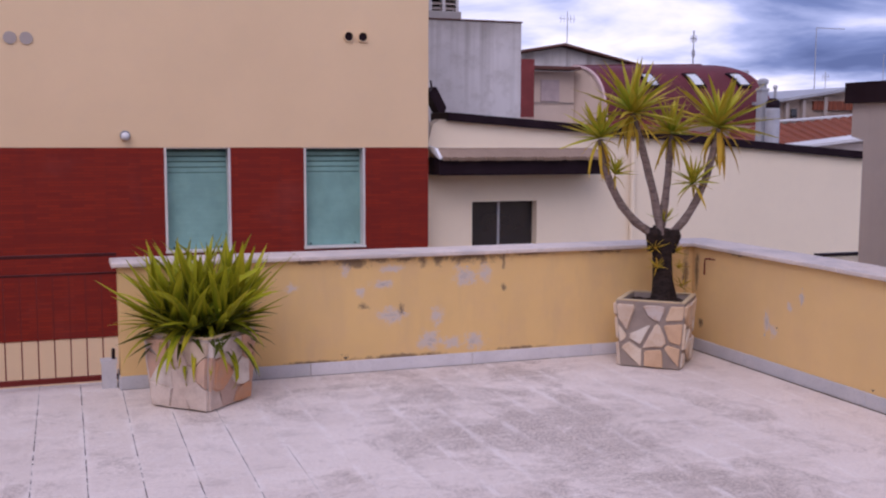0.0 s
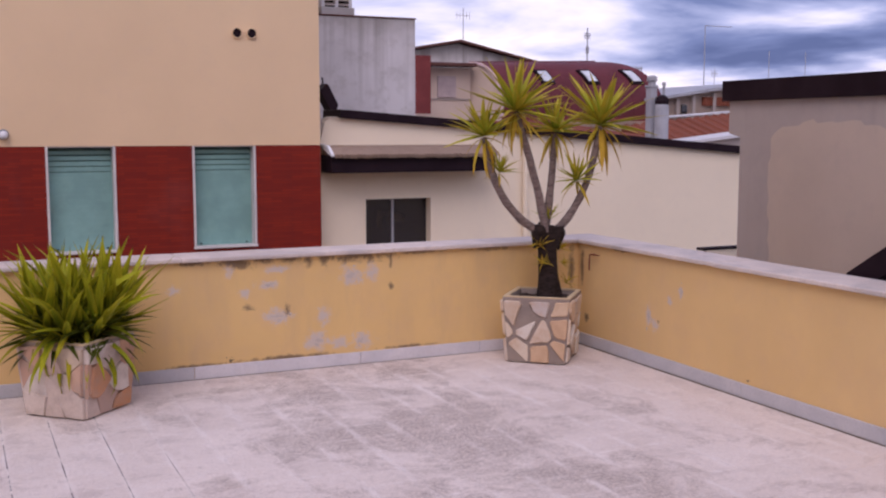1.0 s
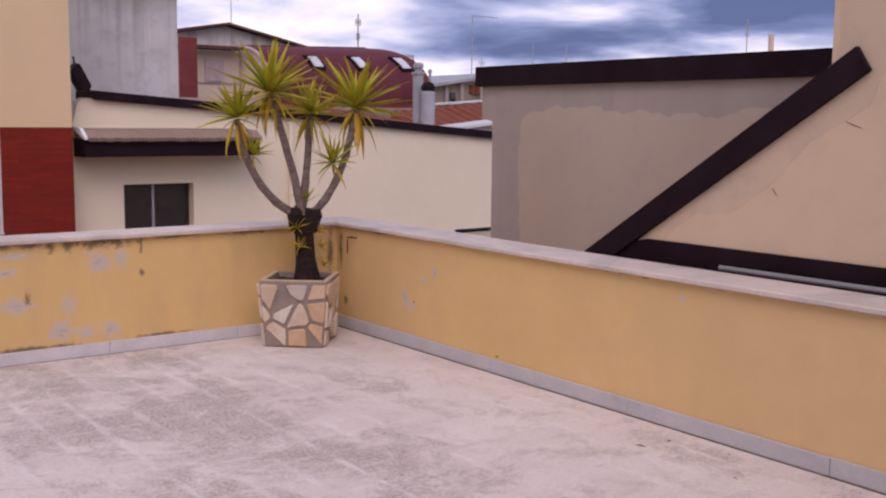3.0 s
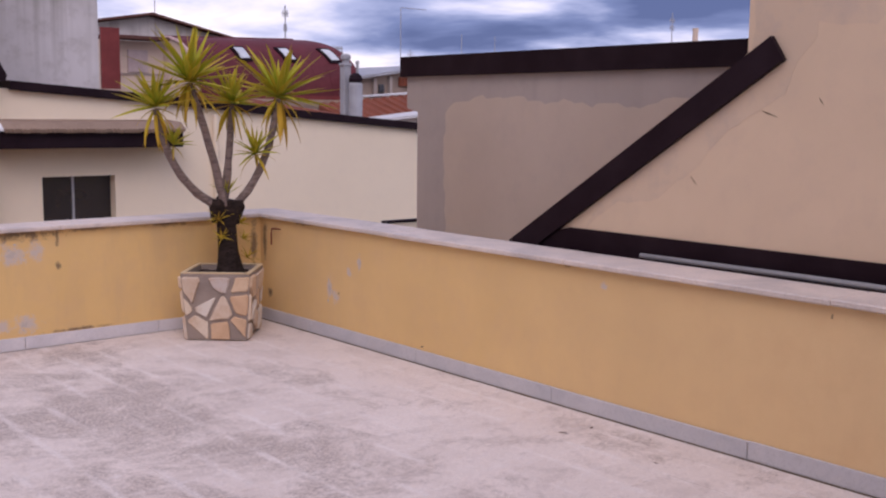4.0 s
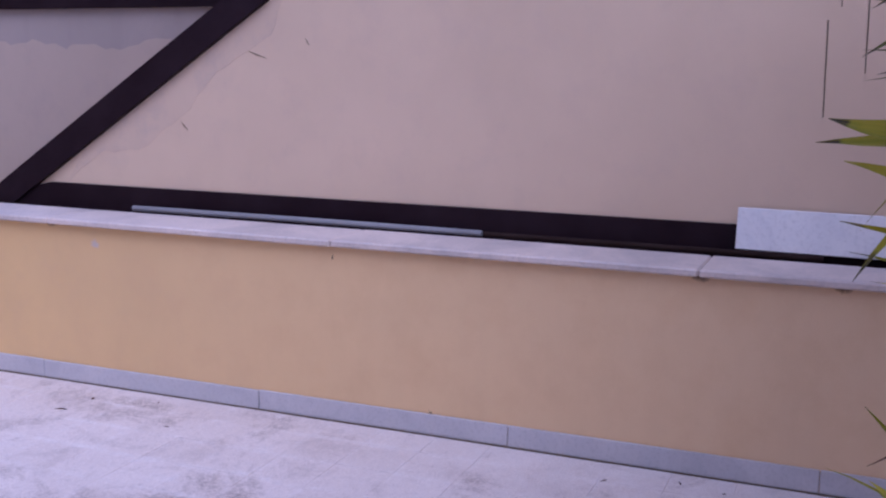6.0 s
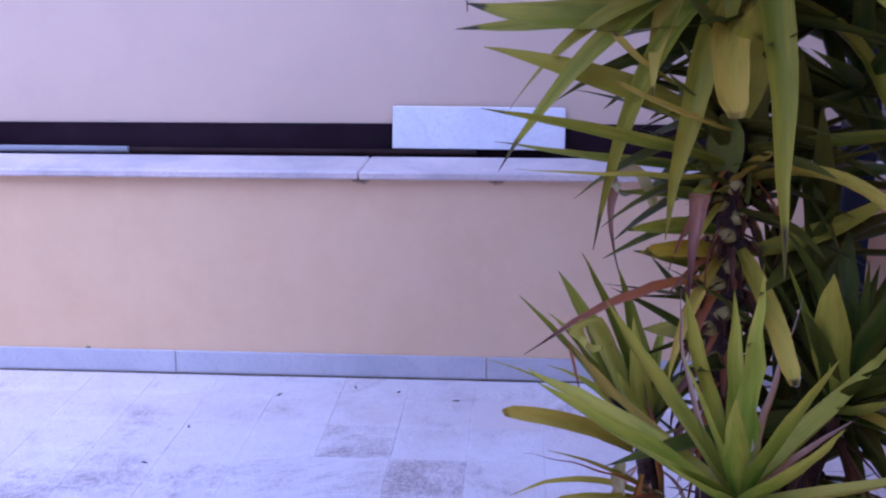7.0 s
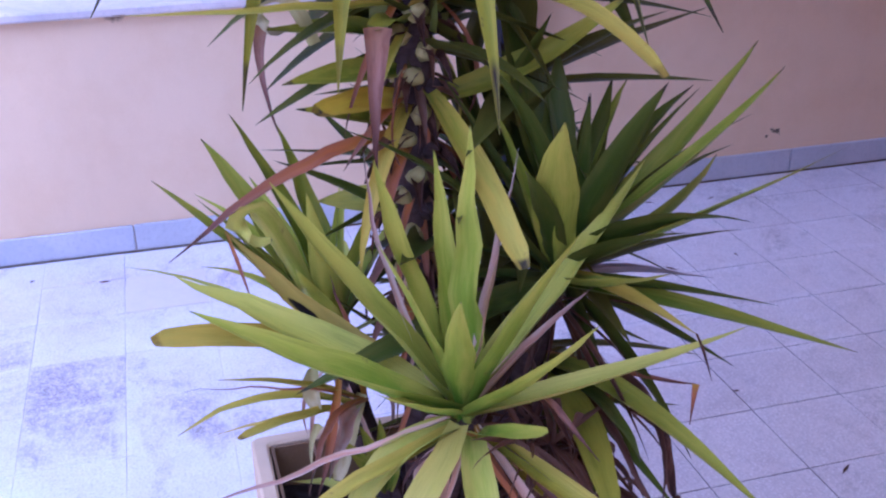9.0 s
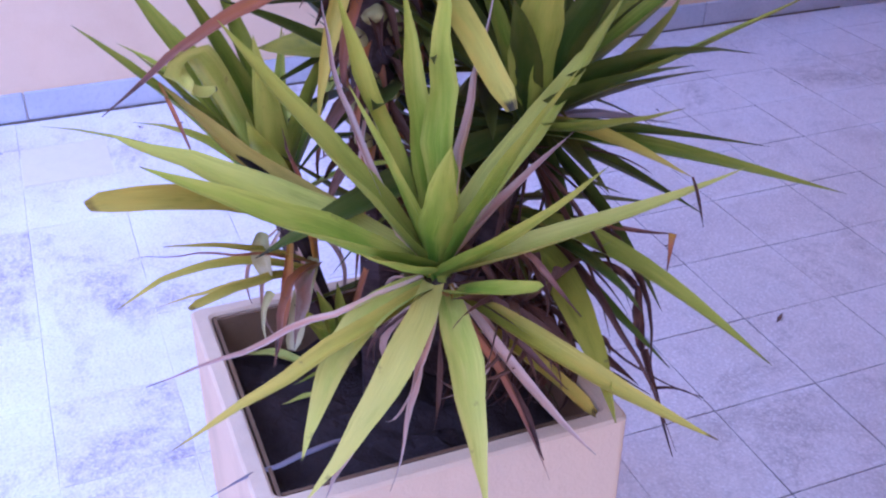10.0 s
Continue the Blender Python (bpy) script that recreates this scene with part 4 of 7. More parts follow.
part("shaft", one_box(-0.05, 0.05, -0.052, 0.052, 0.006, 2.548, bevel=0.004), NAVY, post)
part("base_plate", one_box(-0.08, 0.08, -0.09, 0.09, -0.004, 0.008, bevel=0.002), NAVY, post)

# unseen beam and flat roof, added to block sky light at the terrace end
part("beam", one_box(-0.05, 0.05, -1.3, 0.60, 2.45, 2.548, bevel=0.004), NAVY, post)
canopy = part("roof", one_box(-8.0, -0.45, -12.25, -7.42, 2.55, 2.70, bevel=0.01), BEIGE)
tagged(canopy, "plain flat roof over the end of the terrace", "roof", kind="structure")


# ---- facade across the gap ----
FY = 5.2
block = thing("apartment_building", (-3.0, FY, GROUND_Z), "beige rendered building with a dark red tiled band", "building")


def into(parent):
    base = parent.location.copy()

    def put(name, bm, material, label="", under=None, smooth=False):
        for v in bm.verts:
            v.co -= base
        return part(name, bm, material, under or parent, label, smooth)
    return put


ab = into(block)
RED_T, RED_B, EDGE = 1.484, -0.605, -0.36
wins = [(-3.46, -2.73), (-1.888, -1.153)]
WB = 0.33
ab("upper_wall", one_box(-14.0, EDGE, FY, FY + 6.0, RED_T, 7.0), BEIGE)
ab("lower_wall", one_box(-14.0, EDGE, FY + 0.002, FY + 6.0, GROUND_Z, RED_B), BEIGE)
ab("core_wall", one_box(-14.0, EDGE, FY + 0.16, FY + 6.0, RED_B, RED_T), BEIGE)
xs = [-14.0, wins[0][0], wins[0][1], wins[1][0], wins[1][1], EDGE]
for i in (0, 2, 4):
    ab("cladding", one_box(xs[i], xs[i + 1], FY - 0.006, FY + 0.159, RED_B, RED_T - 0.002), CLADDING, "dark red glazed cladding in thin courses")
for x0, x1 in wins:
    ab("cladding", one_box(x0, x1, FY - 0.006, FY + 0.159, RED_B, WB - 0.03), CLADDING)
for x0, x1 in wins:
    win = new("window")
    win.parent = block
    wp = into(block)
    wp("surround", one_box(x0, x0 + 0.027, FY - 0.016, FY + 0.158, WB, RED_T - 0.004, bevel=0.003), SURROUND, "pale stone surround", win)
    wp("surround", one_box(x1 - 0.027, x1, FY - 0.016, FY + 0.158, WB, RED_T - 0.004, bevel=0.003), SURROUND, "", win)
    wp("lintel", one_box(x0 + 0.028, x1 - 0.028, FY - 0.004, FY + 0.158, RED_T - 0.014, RED_T - 0.004, bevel=0.002), CEMENT, "", win)
    # sheet in the darkened teal, in place of the shade behind the slats
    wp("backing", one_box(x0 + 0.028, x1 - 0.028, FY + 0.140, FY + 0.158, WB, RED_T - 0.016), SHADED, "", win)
    wp("sill", one_box(x0 - 0.005, x1 + 0.005, FY - 0.04, FY + 0.158, WB - 0.028, WB - 0.001, bevel=0.004), SURROUND, "", win)
    n = 18
    pitch = (RED_T - 0.03 - WB) / n
    for k in range(n):      # the top slats hang apart, the lower ones are closed
        z0 = WB + k * pitch
        gap = 0.0004 if k < n - 5 else 0.008 + 0.003 * (k - n + 5)
        prof = [(FY + 0.122 - 0.0007 * math.sin(t * math.pi / 4), z0 + t * (pitch - gap) / 4) for t in range(5)]
        bm = bmesh.new()
        prism(bm, prof + [(FY + 0.132, z0 + pitch - gap), (FY + 0.132, z0)], "x", x0 + 0.028, x1 - 0.028)
        wp("slat", bm, SHUTTER, "teal roller shutter slat" if k == 0 else "", win)
    for dx in (0.1, -0.1):
        xx = (x0 if dx > 0 else x1) + dx
        wp("stop", one_box(xx - 0.008, xx + 0.008, FY + 0.095, FY + 0.108, WB + 0.01, WB + 0.03), BLACK, "", win)

# flue openings: two with dark mouths, two capped
for x in (-1.344, -1.174):
    bm = bmesh.new()
    n = 20
    ring = [[bm.verts.new((x + r * math.cos(k * math.tau / n), y, 2.767 + r * math.sin(k * math.tau / n))) for k in range(n)] for r, y in ((0.060, FY + 0.001), (0.060, FY - 0.028), (0.051, FY - 0.028), (0.051, FY - 0.002))]
    for r0, r1 in zip(ring, ring[1:]):
        for k in range(n):
            bm.faces.new((r0[k], r0[(k + 1) % n], r1[(k + 1) % n], r1[k]))
    ab("flue", bm, BEIGE, "round flue opening with a dark mouth")
    ab("mouth", prism(bmesh.new(), [(x + 0.051 * math.cos(k * math.tau / n), 2.767 + 0.051 * math.sin(k * math.tau / n)) for k in range(n)], "y", FY - 0.006, FY - 0.002), BLACK)
for x in (-5.0, -4.84):
    ab("flue_cap", prism(bmesh.new(), [(x + 0.066 * math.cos(k * math.tau / 24), 2.632 + 0.066 * math.sin(k * math.tau / 24)) for k in range(24)], "y", FY - 0.012, FY + 0.002), CEMENT, "round flue closed with a flat cap")
# bulkhead lamp
bm = tube(bmesh.new(), [(-3.867, FY + 0.002, 1.615), (-3.867, FY - 0.03, 1.615), (-3.867, FY - 0.034, 1.615)], [0.055, 0.055, 0.05], 18)
ab("lamp_base", bm, PVC, "grey bulkhead lamp base")
bm = bmesh.new()
bmesh.ops.create_icosphere(bm, subdivisions=3, radius=0.045, matrix=Matrix.Translation((-3.867, FY - 0.05, 1.605)))
ab("lamp_globe", bm, SLAB, "white lamp globe", smooth=True)

# ---- low cream house beside it ----
WY = 5.5
white = thing("cream_house", (2.0, WY, GROUND_Z), "low cream house with a sloping dark roof edge", "house")
wh = into(white)
roof = [(-0.02, 1.83), (1.51, 1.72), (6.5, 1.325), (9.5, 1.09)]
wx0, wx1, wz0, wz1 = 0.33, 1.226, 0.20, 0.795


def roof_z(x):
    for (xa, za), (xb, zb) in zip(roof, roof[1:]):
        if x <= xb:
            return za + (zb - za) * (x - xa) / (xb - xa)
    return roof[-1][1]


wh("wall", prism(bmesh.new(), [(EDGE + 0.002, GROUND_Z), (EDGE + 0.002, 1.5), (-0.27, 1.5), (-0.20, 1.76), (-0.1, 1.83), (wx0, roof_z(wx0)), (wx0, GROUND_Z)], "y", WY, WY + 0.25), WHITE)
wh("wall", prism(bmesh.new(), [(wx1, GROUND_Z), (wx1, roof_z(wx1)), (1.51, 1.72), (6.5, 1.325), (9.5, 1.09), (9.5, GROUND_Z)], "y", WY, WY + 0.25), WHITE)
wh("wall", prism(bmesh.new(), [(wx0, wz1), (wx0, roof_z(wx0)), (wx1, roof_z(wx1)), (wx1, wz1)], "y", WY, WY + 0.25), WHITE)
wh("wall", one_box(wx0, wx1, WY, WY + 0.25, GROUND_Z, wz0), WHITE)
wh("roof_slab", prism(bmesh.new(), [(-0.1, 1.80), (1.51, 1.69), (6.5, 1.295), (9.5, 1.06), (9.5, 0.9), (-0.1, 1.6)], "y", WY + 0.252, WY + 3.2), CEMENT)
for (xa, za), (xb, zb) in zip(roof, roof[1:]):
    wh("roof_edge", prism(bmesh.new(), [(xa, za - 0.02), (xa, za + 0.085), (xb, zb + 0.085), (xb, zb - 0.02)], "y", WY - 0.07, WY + 0.6), BLACK, "dark metal roof edge")
wh("pier", prism(bmesh.new(), [(EDGE + 0.004, 1.5), (EDGE + 0.004, 1.95), (-0.30, 1.97), (-0.26, 1.72), (-0.29, 1.5)], "y", WY - 0.08, WY + 0.2), CEMENT, "bare cement corner pier")
wh("rain_hopper", prism(bmesh.new(), [(-0.30, 2.14), (-0.215, 2.22), (-0.19, 2.20), (-0.07, 1.97), (-0.09, 1.90), (-0.17, 1.91)], "y", WY - 0.14, WY + 0.1), BLACK, "tilted black rain hopper")
wh("outlet", tube(bmesh.new(), [(-0.22, WY - 0.02, 2.2), (-0.235, WY - 0.02, 2.30)], [0.012, 0.010], 8), BLACK)
# canopy: a rough tiled lip over a dark fascia
can = into(white)
bm = bmesh.new()
prism(bm, [(WY - 0.40, 1.145), (WY - 0.40, 1.34), (WY - 0.002, 1.36), (WY - 0.002, 1.145)], "x", -0.255, 1.95)
can("canopy_fascia", bm, BLACK, "dark fascia board under the canopy")
PALECLAY = plaster("pale_clay", (0.33, 0.235, 0.175), (0.22, 0.15, 0.11), 0.7)
bm = bmesh.new()
prism(bm, [(WY - 0.44, 1.342), (WY - 0.43, 1.375), (WY - 0.30, 1.452), (WY - 0.002, 1.475), (WY - 0.002, 1.362)], "x", -0.235, 1.97)
can("canopy_slab", bm, PALECLAY, "rough pale tiled canopy top")
rngc = random.Random(5)
lip = finish("canopy_tile", tube(bmesh.new(), [(0, -0.03, -0.006), (0, 0.06, 0.02)], [0.026, 0.022], 7), PALECLAY)
for i in range(44):
    ob = new("canopy_tile", lip)
    ob.parent = white
    ob.location = Vector((-0.21 + i * 0.0495, WY - 0.435 + rngc.uniform(-0.006, 0.006), 1.352 + rngc.uniform(-0.006, 0.004))) - white.location
    ob.rotation_euler = (0, 0, rngc.uniform(-0.1, 0.1))
can("canopy_flashing", prism(bmesh.new(), [(WY - 0.46, 1.345), (WY - 0.46, 1.37), (WY - 0.30, 1.475), (WY - 0.002, 1.495), (WY - 0.002, 1.47)], "x", -0.275, -0.238), SLAB, "white end flashing")
# sliding window
frame_w = new("window")
frame_w.parent = white
wh("pane", one_box(wx0 + 0.002, (wx0 + wx1) / 2 - 0.05, WY + 0.13, WY + 0.14, wz0, wz1), DARKGLASS, "dark sliding pane", frame_w)
wh("pane", one_box((wx0 + wx1) / 2 - 0.02, wx1 - 0.002, WY + 0.15, WY + 0.16, wz0, wz1), DARKGLASS, "", frame_w)
wh("window_frame", one_box((wx0 + wx1) / 2 - 0.055, (wx0 + wx1) / 2 - 0.025, WY + 0.11, WY + 0.149, wz0, wz1, bevel=0.003), ZINC, "grey metal mullion", frame_w)
wh("window_frame", one_box(wx0 + 0.002, wx1 - 0.002, WY + 0.11, WY + 0.16, wz1 - 0.02, wz1 - 0.001, bevel=0.003), BLACK, "", frame_w)
wh("downpipe", tube(bmesh.new(), [(2.59, WY - 0.05, 1.55), (2.60, WY - 0.05, -1.0)], [0.035, 0.035], 10), WHITE, "cream painted downpipe")
wh("bracket", tube(bmesh.new(), [(2.60, WY - 0.05, 0.62), (2.60, WY - 0.05, 0.58)], [0.045, 0.045], 10), WHITE)
wh("bracket", tube(bmesh.new(), [(2.60, WY - 0.05, 1.12), (2.60, WY - 0.05, 1.08)], [0.045, 0.045], 10), WHITE)

# dark roof edge low down beyond the east parapet
low_house = thing("garden_wall", (2.8, 0.69, GROUND_Z), "low cream garden wall with a thin dark coping", "wall")
la = into(low_house)
la("wall", one_box(1.78, 3.9, 0.66, 0.72, GROUND_Z, 0.575), WHITE)
la("coping", one_box(1.72, 3.95, 0.65, 0.73, 0.577, 0.60, bevel=0.004), BLACK, "thin dark coping")

# ---- grey concrete tower ----
TY = 9.2
tower = thing("concrete_tower", (1.8, TY, GROUND_Z), "grey stained concrete stair tower with a louvred vent", "tower")
tw = into(tower)
tw("wall", one_box(0.2, 2.613, TY, TY + 2.2, GROUND_Z, 3.46), STAINED)
tw("coping", one_box(0.18, 2.63, TY - 0.02, TY + 2.2, 3.462, 3.485, bevel=0.004), BROWNROOF)
tw("vent_base", one_box(1.06, 1.62, TY + 0.15, TY + 0.7, 3.487, 3.62, bevel=0.008), STAINED)
for x in (1.10, 1.33, 1.56):
    tw("vent_post", one_box(x - 0.025, x + 0.025, TY + 0.18, TY + 0.66, 3.622, 4.05), CONCRETE)
for k in range(5):
    z = 3.65 + k * 0.075
    for x0, x1 in ((1.127, 1.303), (1.357, 1.533)):
        tw("louvre", prism(bmesh.new(), [(TY + 0.16, z), (TY + 0.24, z + 0.05), (TY + 0.25, z + 0.04), (TY + 0.17, z - 0.01)], "x", x0, x1), CEMENT)
tw("vent_core", one_box(1.13, 1.53, TY + 0.30, TY + 0.62, 3.622, 4.05), BLACK)
tw("vent_top", one_box(1.02, 1.66, TY + 0.12, TY + 0.74, 4.052, 4.12, bevel=0.01), CONCRETE)

# ---- far houses ----
GY = 16.0
gable = thing("gabled_house", (7.0, GY, GROUND_Z), "beige gabled house with a closed mauve shutter", "house")
gb = into(gable)
gb("wall", prism(bmesh.new(), [(5.0, GROUND_Z), (5.0, 3.15), (7.0, 3.15), (7.0, GROUND_Z)], "y", GY, GY + 0.3), FARBEIGE)
gb("gable_wall", prism(bmesh.new(), [(4.6, 2.6), (4.6, 3.36), (7.08, 3.80), (9.6, 3.30), (9.6, 2.0)], "y", GY + 0.9, GY + 1.2), STAINED, "weathered pale grey gable")
gb("roof", prism(bmesh.new(), [(4.4, 3.37), (7.09, 3.83), (9.8, 3.27), (9.8, 3.31), (7.09, 3.885), (4.4, 3.42)], "y", GY + 0.7, GY + 5.0), BROWNROOF, "dark brown roof edge")
gb("eave", one_box(5.5, 7.0, GY - 0.35, GY + 0.2, 3.17, 3.25, bevel=0.01), BROWNROOF, "brown eave")
gb("shutter", one_box(6.12, 6.60, GY - 0.04, GY + 0.02, 2.44, 2.95, bevel=0.006), ROSY, "closed mauve shutter")
gb("red_panel", one_box(5.20, 5.62, GY - 0.75, GY - 0.70, 2.05, 3.36), REDPANEL, "red metal panel")
gb("string_course", one_box(5.7, 7.0, GY - 0.03, GY - 0.001, 2.40, 2.425), CEMENT)
for i in range(7):
    gb("slat", one_box(6.14, 6.58, GY - 0.05, GY - 0.041, 2.47 + i * 0.066, 2.52 + i * 0.066), ROSY)

vault = thing("vaulted_house", (9.5, GY, GROUND_Z), "house under a dark red curved metal roof with skylights", "house")
vt = into(vault)
RIDGE = (Vector((7.02, GY + 0.1, 3.29)), Vector((10.7, GY + 0.3, 3.42)))
FOOT = (Vector((7.50, GY - 0.75, 1.98)), Vector((12.0, GY - 0.95, 1.98)))


def vault_point(s, a1, out=0.0):
    r, f = RIDGE[0].lerp(RIDGE[1], s), FOOT[0].lerp(FOOT[1], s)
    k, c = max(0.0, math.sin(a1)) ** 0.85, max(0.0, math.cos(a1)) ** 0.85
    p = r.lerp(f, k)
    p.z = f.z + (r.z - f.z) * c
    return p + Vector((0.25, -0.7 * k, 0.7 * c)) * out


def vault_sheet(s0, s1, a0, a1, ns, na, thick, out=0.0):
    bm = bmesh.new()
    rows = [[[bm.verts.new(vault_point(s0 + (s1 - s0) * i / ns, radians(a0 + (a1 - a0) * j / na), o)) for j in range(na + 1)] for i in range(ns + 1)] for o in (out, out - thick)]
    for g in rows:
        for i in range(ns):
            for j in range(na):
                bm.faces.new((g[i][j], g[i + 1][j], g[i + 1][j + 1], g[i][j + 1]))
    o, i2 = rows
    for j in range(na):
        bm.faces.new((o[0][j], o[0][j + 1], i2[0][j + 1], i2[0][j]))
        bm.faces.new((o[-1][j], o[-1][j + 1], i2[-1][j + 1], i2[-1][j]))
    for i in range(ns):
        bm.faces.new((o[i][0], o[i + 1][0], i2[i + 1][0], i2[i][0]))
        bm.faces.new((o[i][-1], o[i + 1][-1], i2[i + 1][-1], i2[i][-1]))
    return bm


for k in range(10):
    vt("roof_sheet", vault_sheet(k / 10, (k + 1) / 10 - 0.001, 0, 90, 2, 18, 0.06), VAULT, "dark red curved roof sheet" if k == 0 else "")
vt("arch_trim", vault_sheet(-0.012, -0.001, 0, 92, 1, 18, 0.06, 0.03), TRIM, "pale pink arched verge")
vt("ridge_cap", tube(bmesh.new(), [vault_point(0, 0) , vault_point(1, 0)], [0.03, 0.03], 6), VAULT)
# solid body under the sheet
bm = bmesh.new()
for s, flip2 in ((0.004, 1), (0.996, 0)):
    ring = [bm.verts.new(vault_point(s, radians(6 * k), -0.07)) for k in range(16)]
    back = vault_point(s, 0, -0.07)
    ring += [bm.verts.new((ring[-1].co.x, ring[-1].co.y, GROUND_Z)), bm.verts.new((back.x, back.y, GROUND_Z))]
    bm.faces.new(ring)
    if flip2:
        first = ring
for k in range(len(first)):
    k2 = (k + 1) % len(first)
    bm.faces.new((first[k], first[k2], ring[k2], ring[k]))
vt("wall", bm, FARBEIGE)
for s in (0.30, 0.585, 0.875):
    sky_ob = new("skylight")
    sky_ob.parent = vault
    vt("frame", vault_sheet(s - 0.040, s + 0.040, 37, 58, 2, 4, 0.06, 0.06), BLACK, "dark skylight frame", sky_ob)
    vt("glass", vault_sheet(s - 0.027, s + 0.027, 40, 55, 2, 4, 0.02, 0.08), GLASS_SKY, "pale reflecting glass", sky_ob)
vt("gutter", prism(bmesh.new(), [(7.4, GY - 1.0), (12.3, GY - 1.2), (12.3, GY - 1.05), (7.4, GY - 0.85)], "z", 1.90, 1.99), REDPANEL, "red gutter")


def clay_roof(x0, x1, y0, y1, rows, label):
    """A pitched roof of ribbed clay tiles: ridges every 0.22 m; rows give the height at (x0, x1) for the eave and the top."""
    bm = bmesh.new()
    n = int((x1 - x0) / 0.22) * 4
    (e0, e1), (t0, t1) = rows
    line = []
    for k in range(n + 1):
        f = k / n
        lift = (0.0, 0.035, 0.05, 0.035)[k % 4]
        x = x0 + (x1 - x0) * f
        line.append([bm.verts.new((x, y0, e0 + (e1 - e0) * f + lift)), bm.verts.new((x, y1, t0 + (t1 - t0) * f + lift)), bm.verts.new((x, y1, e0 - 0.3)), bm.verts.new((x, y0, e0 - 0.3))])
    for p, q in zip(line, line[1:]):
        for i in range(4):
            bm.faces.new((p[i], q[i], q[(i + 1) % 4], p[(i + 1) % 4]))
    bm.faces.new(line[0])
    bm.faces.new(line[-1][::-1])
    return tagged(part("clay_roof", bm, CLAY), label, "roof")


clay_roof(4.9, 7.6, 9.0, 13.2, ((1.46, 1.46), (1.84, 1.84)), "weathered clay tile roof")
clay_roof(8.2, 13.6, 9.8, 11.4, ((1.30, 1.62), (1.74, 2.26)), "red clay tile roof behind the chimneys")

# twin metal chimneys
chim = thing("metal_chimney", (6.75, 8.0, 1.2), "pair of grey metal flues with round cowls", "chimney")
cm = into(chim)
cm("flue", one_box(6.425, 6.565, 7.97, 8.11, 1.1, 2.40, bevel=0.01), ZINC)
cm("collar", one_box(6.41, 6.58, 7.955, 8.125, 2.38, 2.43, bevel=0.01), ZINC)
cm("flue", tube(bmesh.new(), [(6.535, 7.80, 1.1), (6.535, 7.80, 2.06), (6.535, 7.80, 2.10)], [0.118, 0.118, 0.10], 18), ZINC)
cm("cowl", tube(bmesh.new(), [(6.50, 8.04, 2.43), (6.50, 8.04, 2.49), (6.50, 8.04, 2.50), (6.50, 8.04, 2.56), (6.50, 8.04, 2.59)], [0.065, 0.065, 0.09, 0.09, 0.05], 14), ZINC, "round cowl")
cm("cowl", tube(bmesh.new(), [(6.535, 7.80, 2.10), (6.535, 7.80, 2.16), (6.535, 7.80, 2.22), (6.535, 7.80, 2.26)], [0.11, 0.12, 0.10, 0.04], 14), BLACK, "dark round cowl")
cm("vent", tube(bmesh.new(), [(6.72, 8.0, 2.1), (6.72, 8.0, 2.42), (6.72, 8.0, 2.43), (6.72, 8.0, 2.48)], [0.025, 0.025, 0.04, 0.03], 8), ZINC, "thin vent pipe")

# low sheds and roofs further right
shed = thing("far_shed", (13.0, 15.5, GROUND_Z), "low grey-brown far building with a pale sloping roof", "building")
sh = into(shed)
sh("wall", prism(bmesh.new(), [(11.6, GROUND_Z), (11.6, 2.40), (14.4, 2.82), (20.0, 2.82), (20.0, GROUND_Z)], "y", 15.0, 19.0), FARGREY)
sh("roof", prism(bmesh.new(), [(11.4, 2.39), (11.4, 2.46), (14.4, 2.90), (20.2, 2.90), (20.2, 2.825), (14.4, 2.825)], "y", 14.8, 19.2), ZINC, "pale metal roof")
sh("brick_panel", one_box(13.1, 14.6, 14.93, 14.995, 2.30, 2.52), CLAY, "brick infill")
for xx in (12.25, 12.75, 13.4, 14.3):
    sh("pier", one_box(xx, xx + 0.09, 14.9, 14.998, 1.4, 2.43 + (xx - 12) * 0.14), CEMENT)
sh("opening", one_box(12.45, 12.62, 14.96, 14.996, 2.10, 2.32), DARKGLASS)
sh("opening", one_box(13.6, 13.9, 14.96, 14.996, 1.98, 2.10), DARKGLASS)
ledge = thing("far_shed", (13.0, 13.5, GROUND_Z), "low whitewashed wall with a sloping coping", "building")
lg = into(ledge)
lg("wall", prism(bmesh.new(), [(10.8, GROUND_Z), (10.8, 1.95), (15.0, 2.24), (15.0, GROUND_Z)], "y", 13.4, 13.8), FARBEIGE)
lg("coping", prism(bmesh.new(), [(10.8, 1.955), (10.8, 1.99), (15.0, 2.29), (15.0, 2.245)], "y", 13.3, 13.9), CONCRETE, "pale coping")
shed2 = thing("far_shed", (7.4, 7.2, GROUND_Z), "low white-edged lean-to roof", "building")
s2 = into(shed2)
s2("wall", prism(bmesh.new(), [(6.2, GROUND_Z), (6.2, 1.40), (8.6, 1.66), (8.6, GROUND_Z)], "y", 7.05, 7.6), CEMENT)
s2("roof", prism(bmesh.new(), [(6.1, 1.405), (6.1, 1.45), (8.7, 1.73), (8.7, 1.68)], "y", 6.95, 7.7), CONCRETE, "white roof edge")
s3 = thing("far_house", (30.0, 40.0, GROUND_Z), "row of distant beige houses", "building")
sp = into(s3)
rng = random.Random(77)
x = 2.0
while x < 60:
    w1 = rng.uniform(4, 8)
    sp("wall", one_box(x, x + w1, 38 + rng.uniform(0, 3), 46, GROUND_Z, rng.uniform(2.2, 3.6)), rng.choice([FARBEIGE, CEMENT, CONCRETE]))
    x += w1 + 0.05


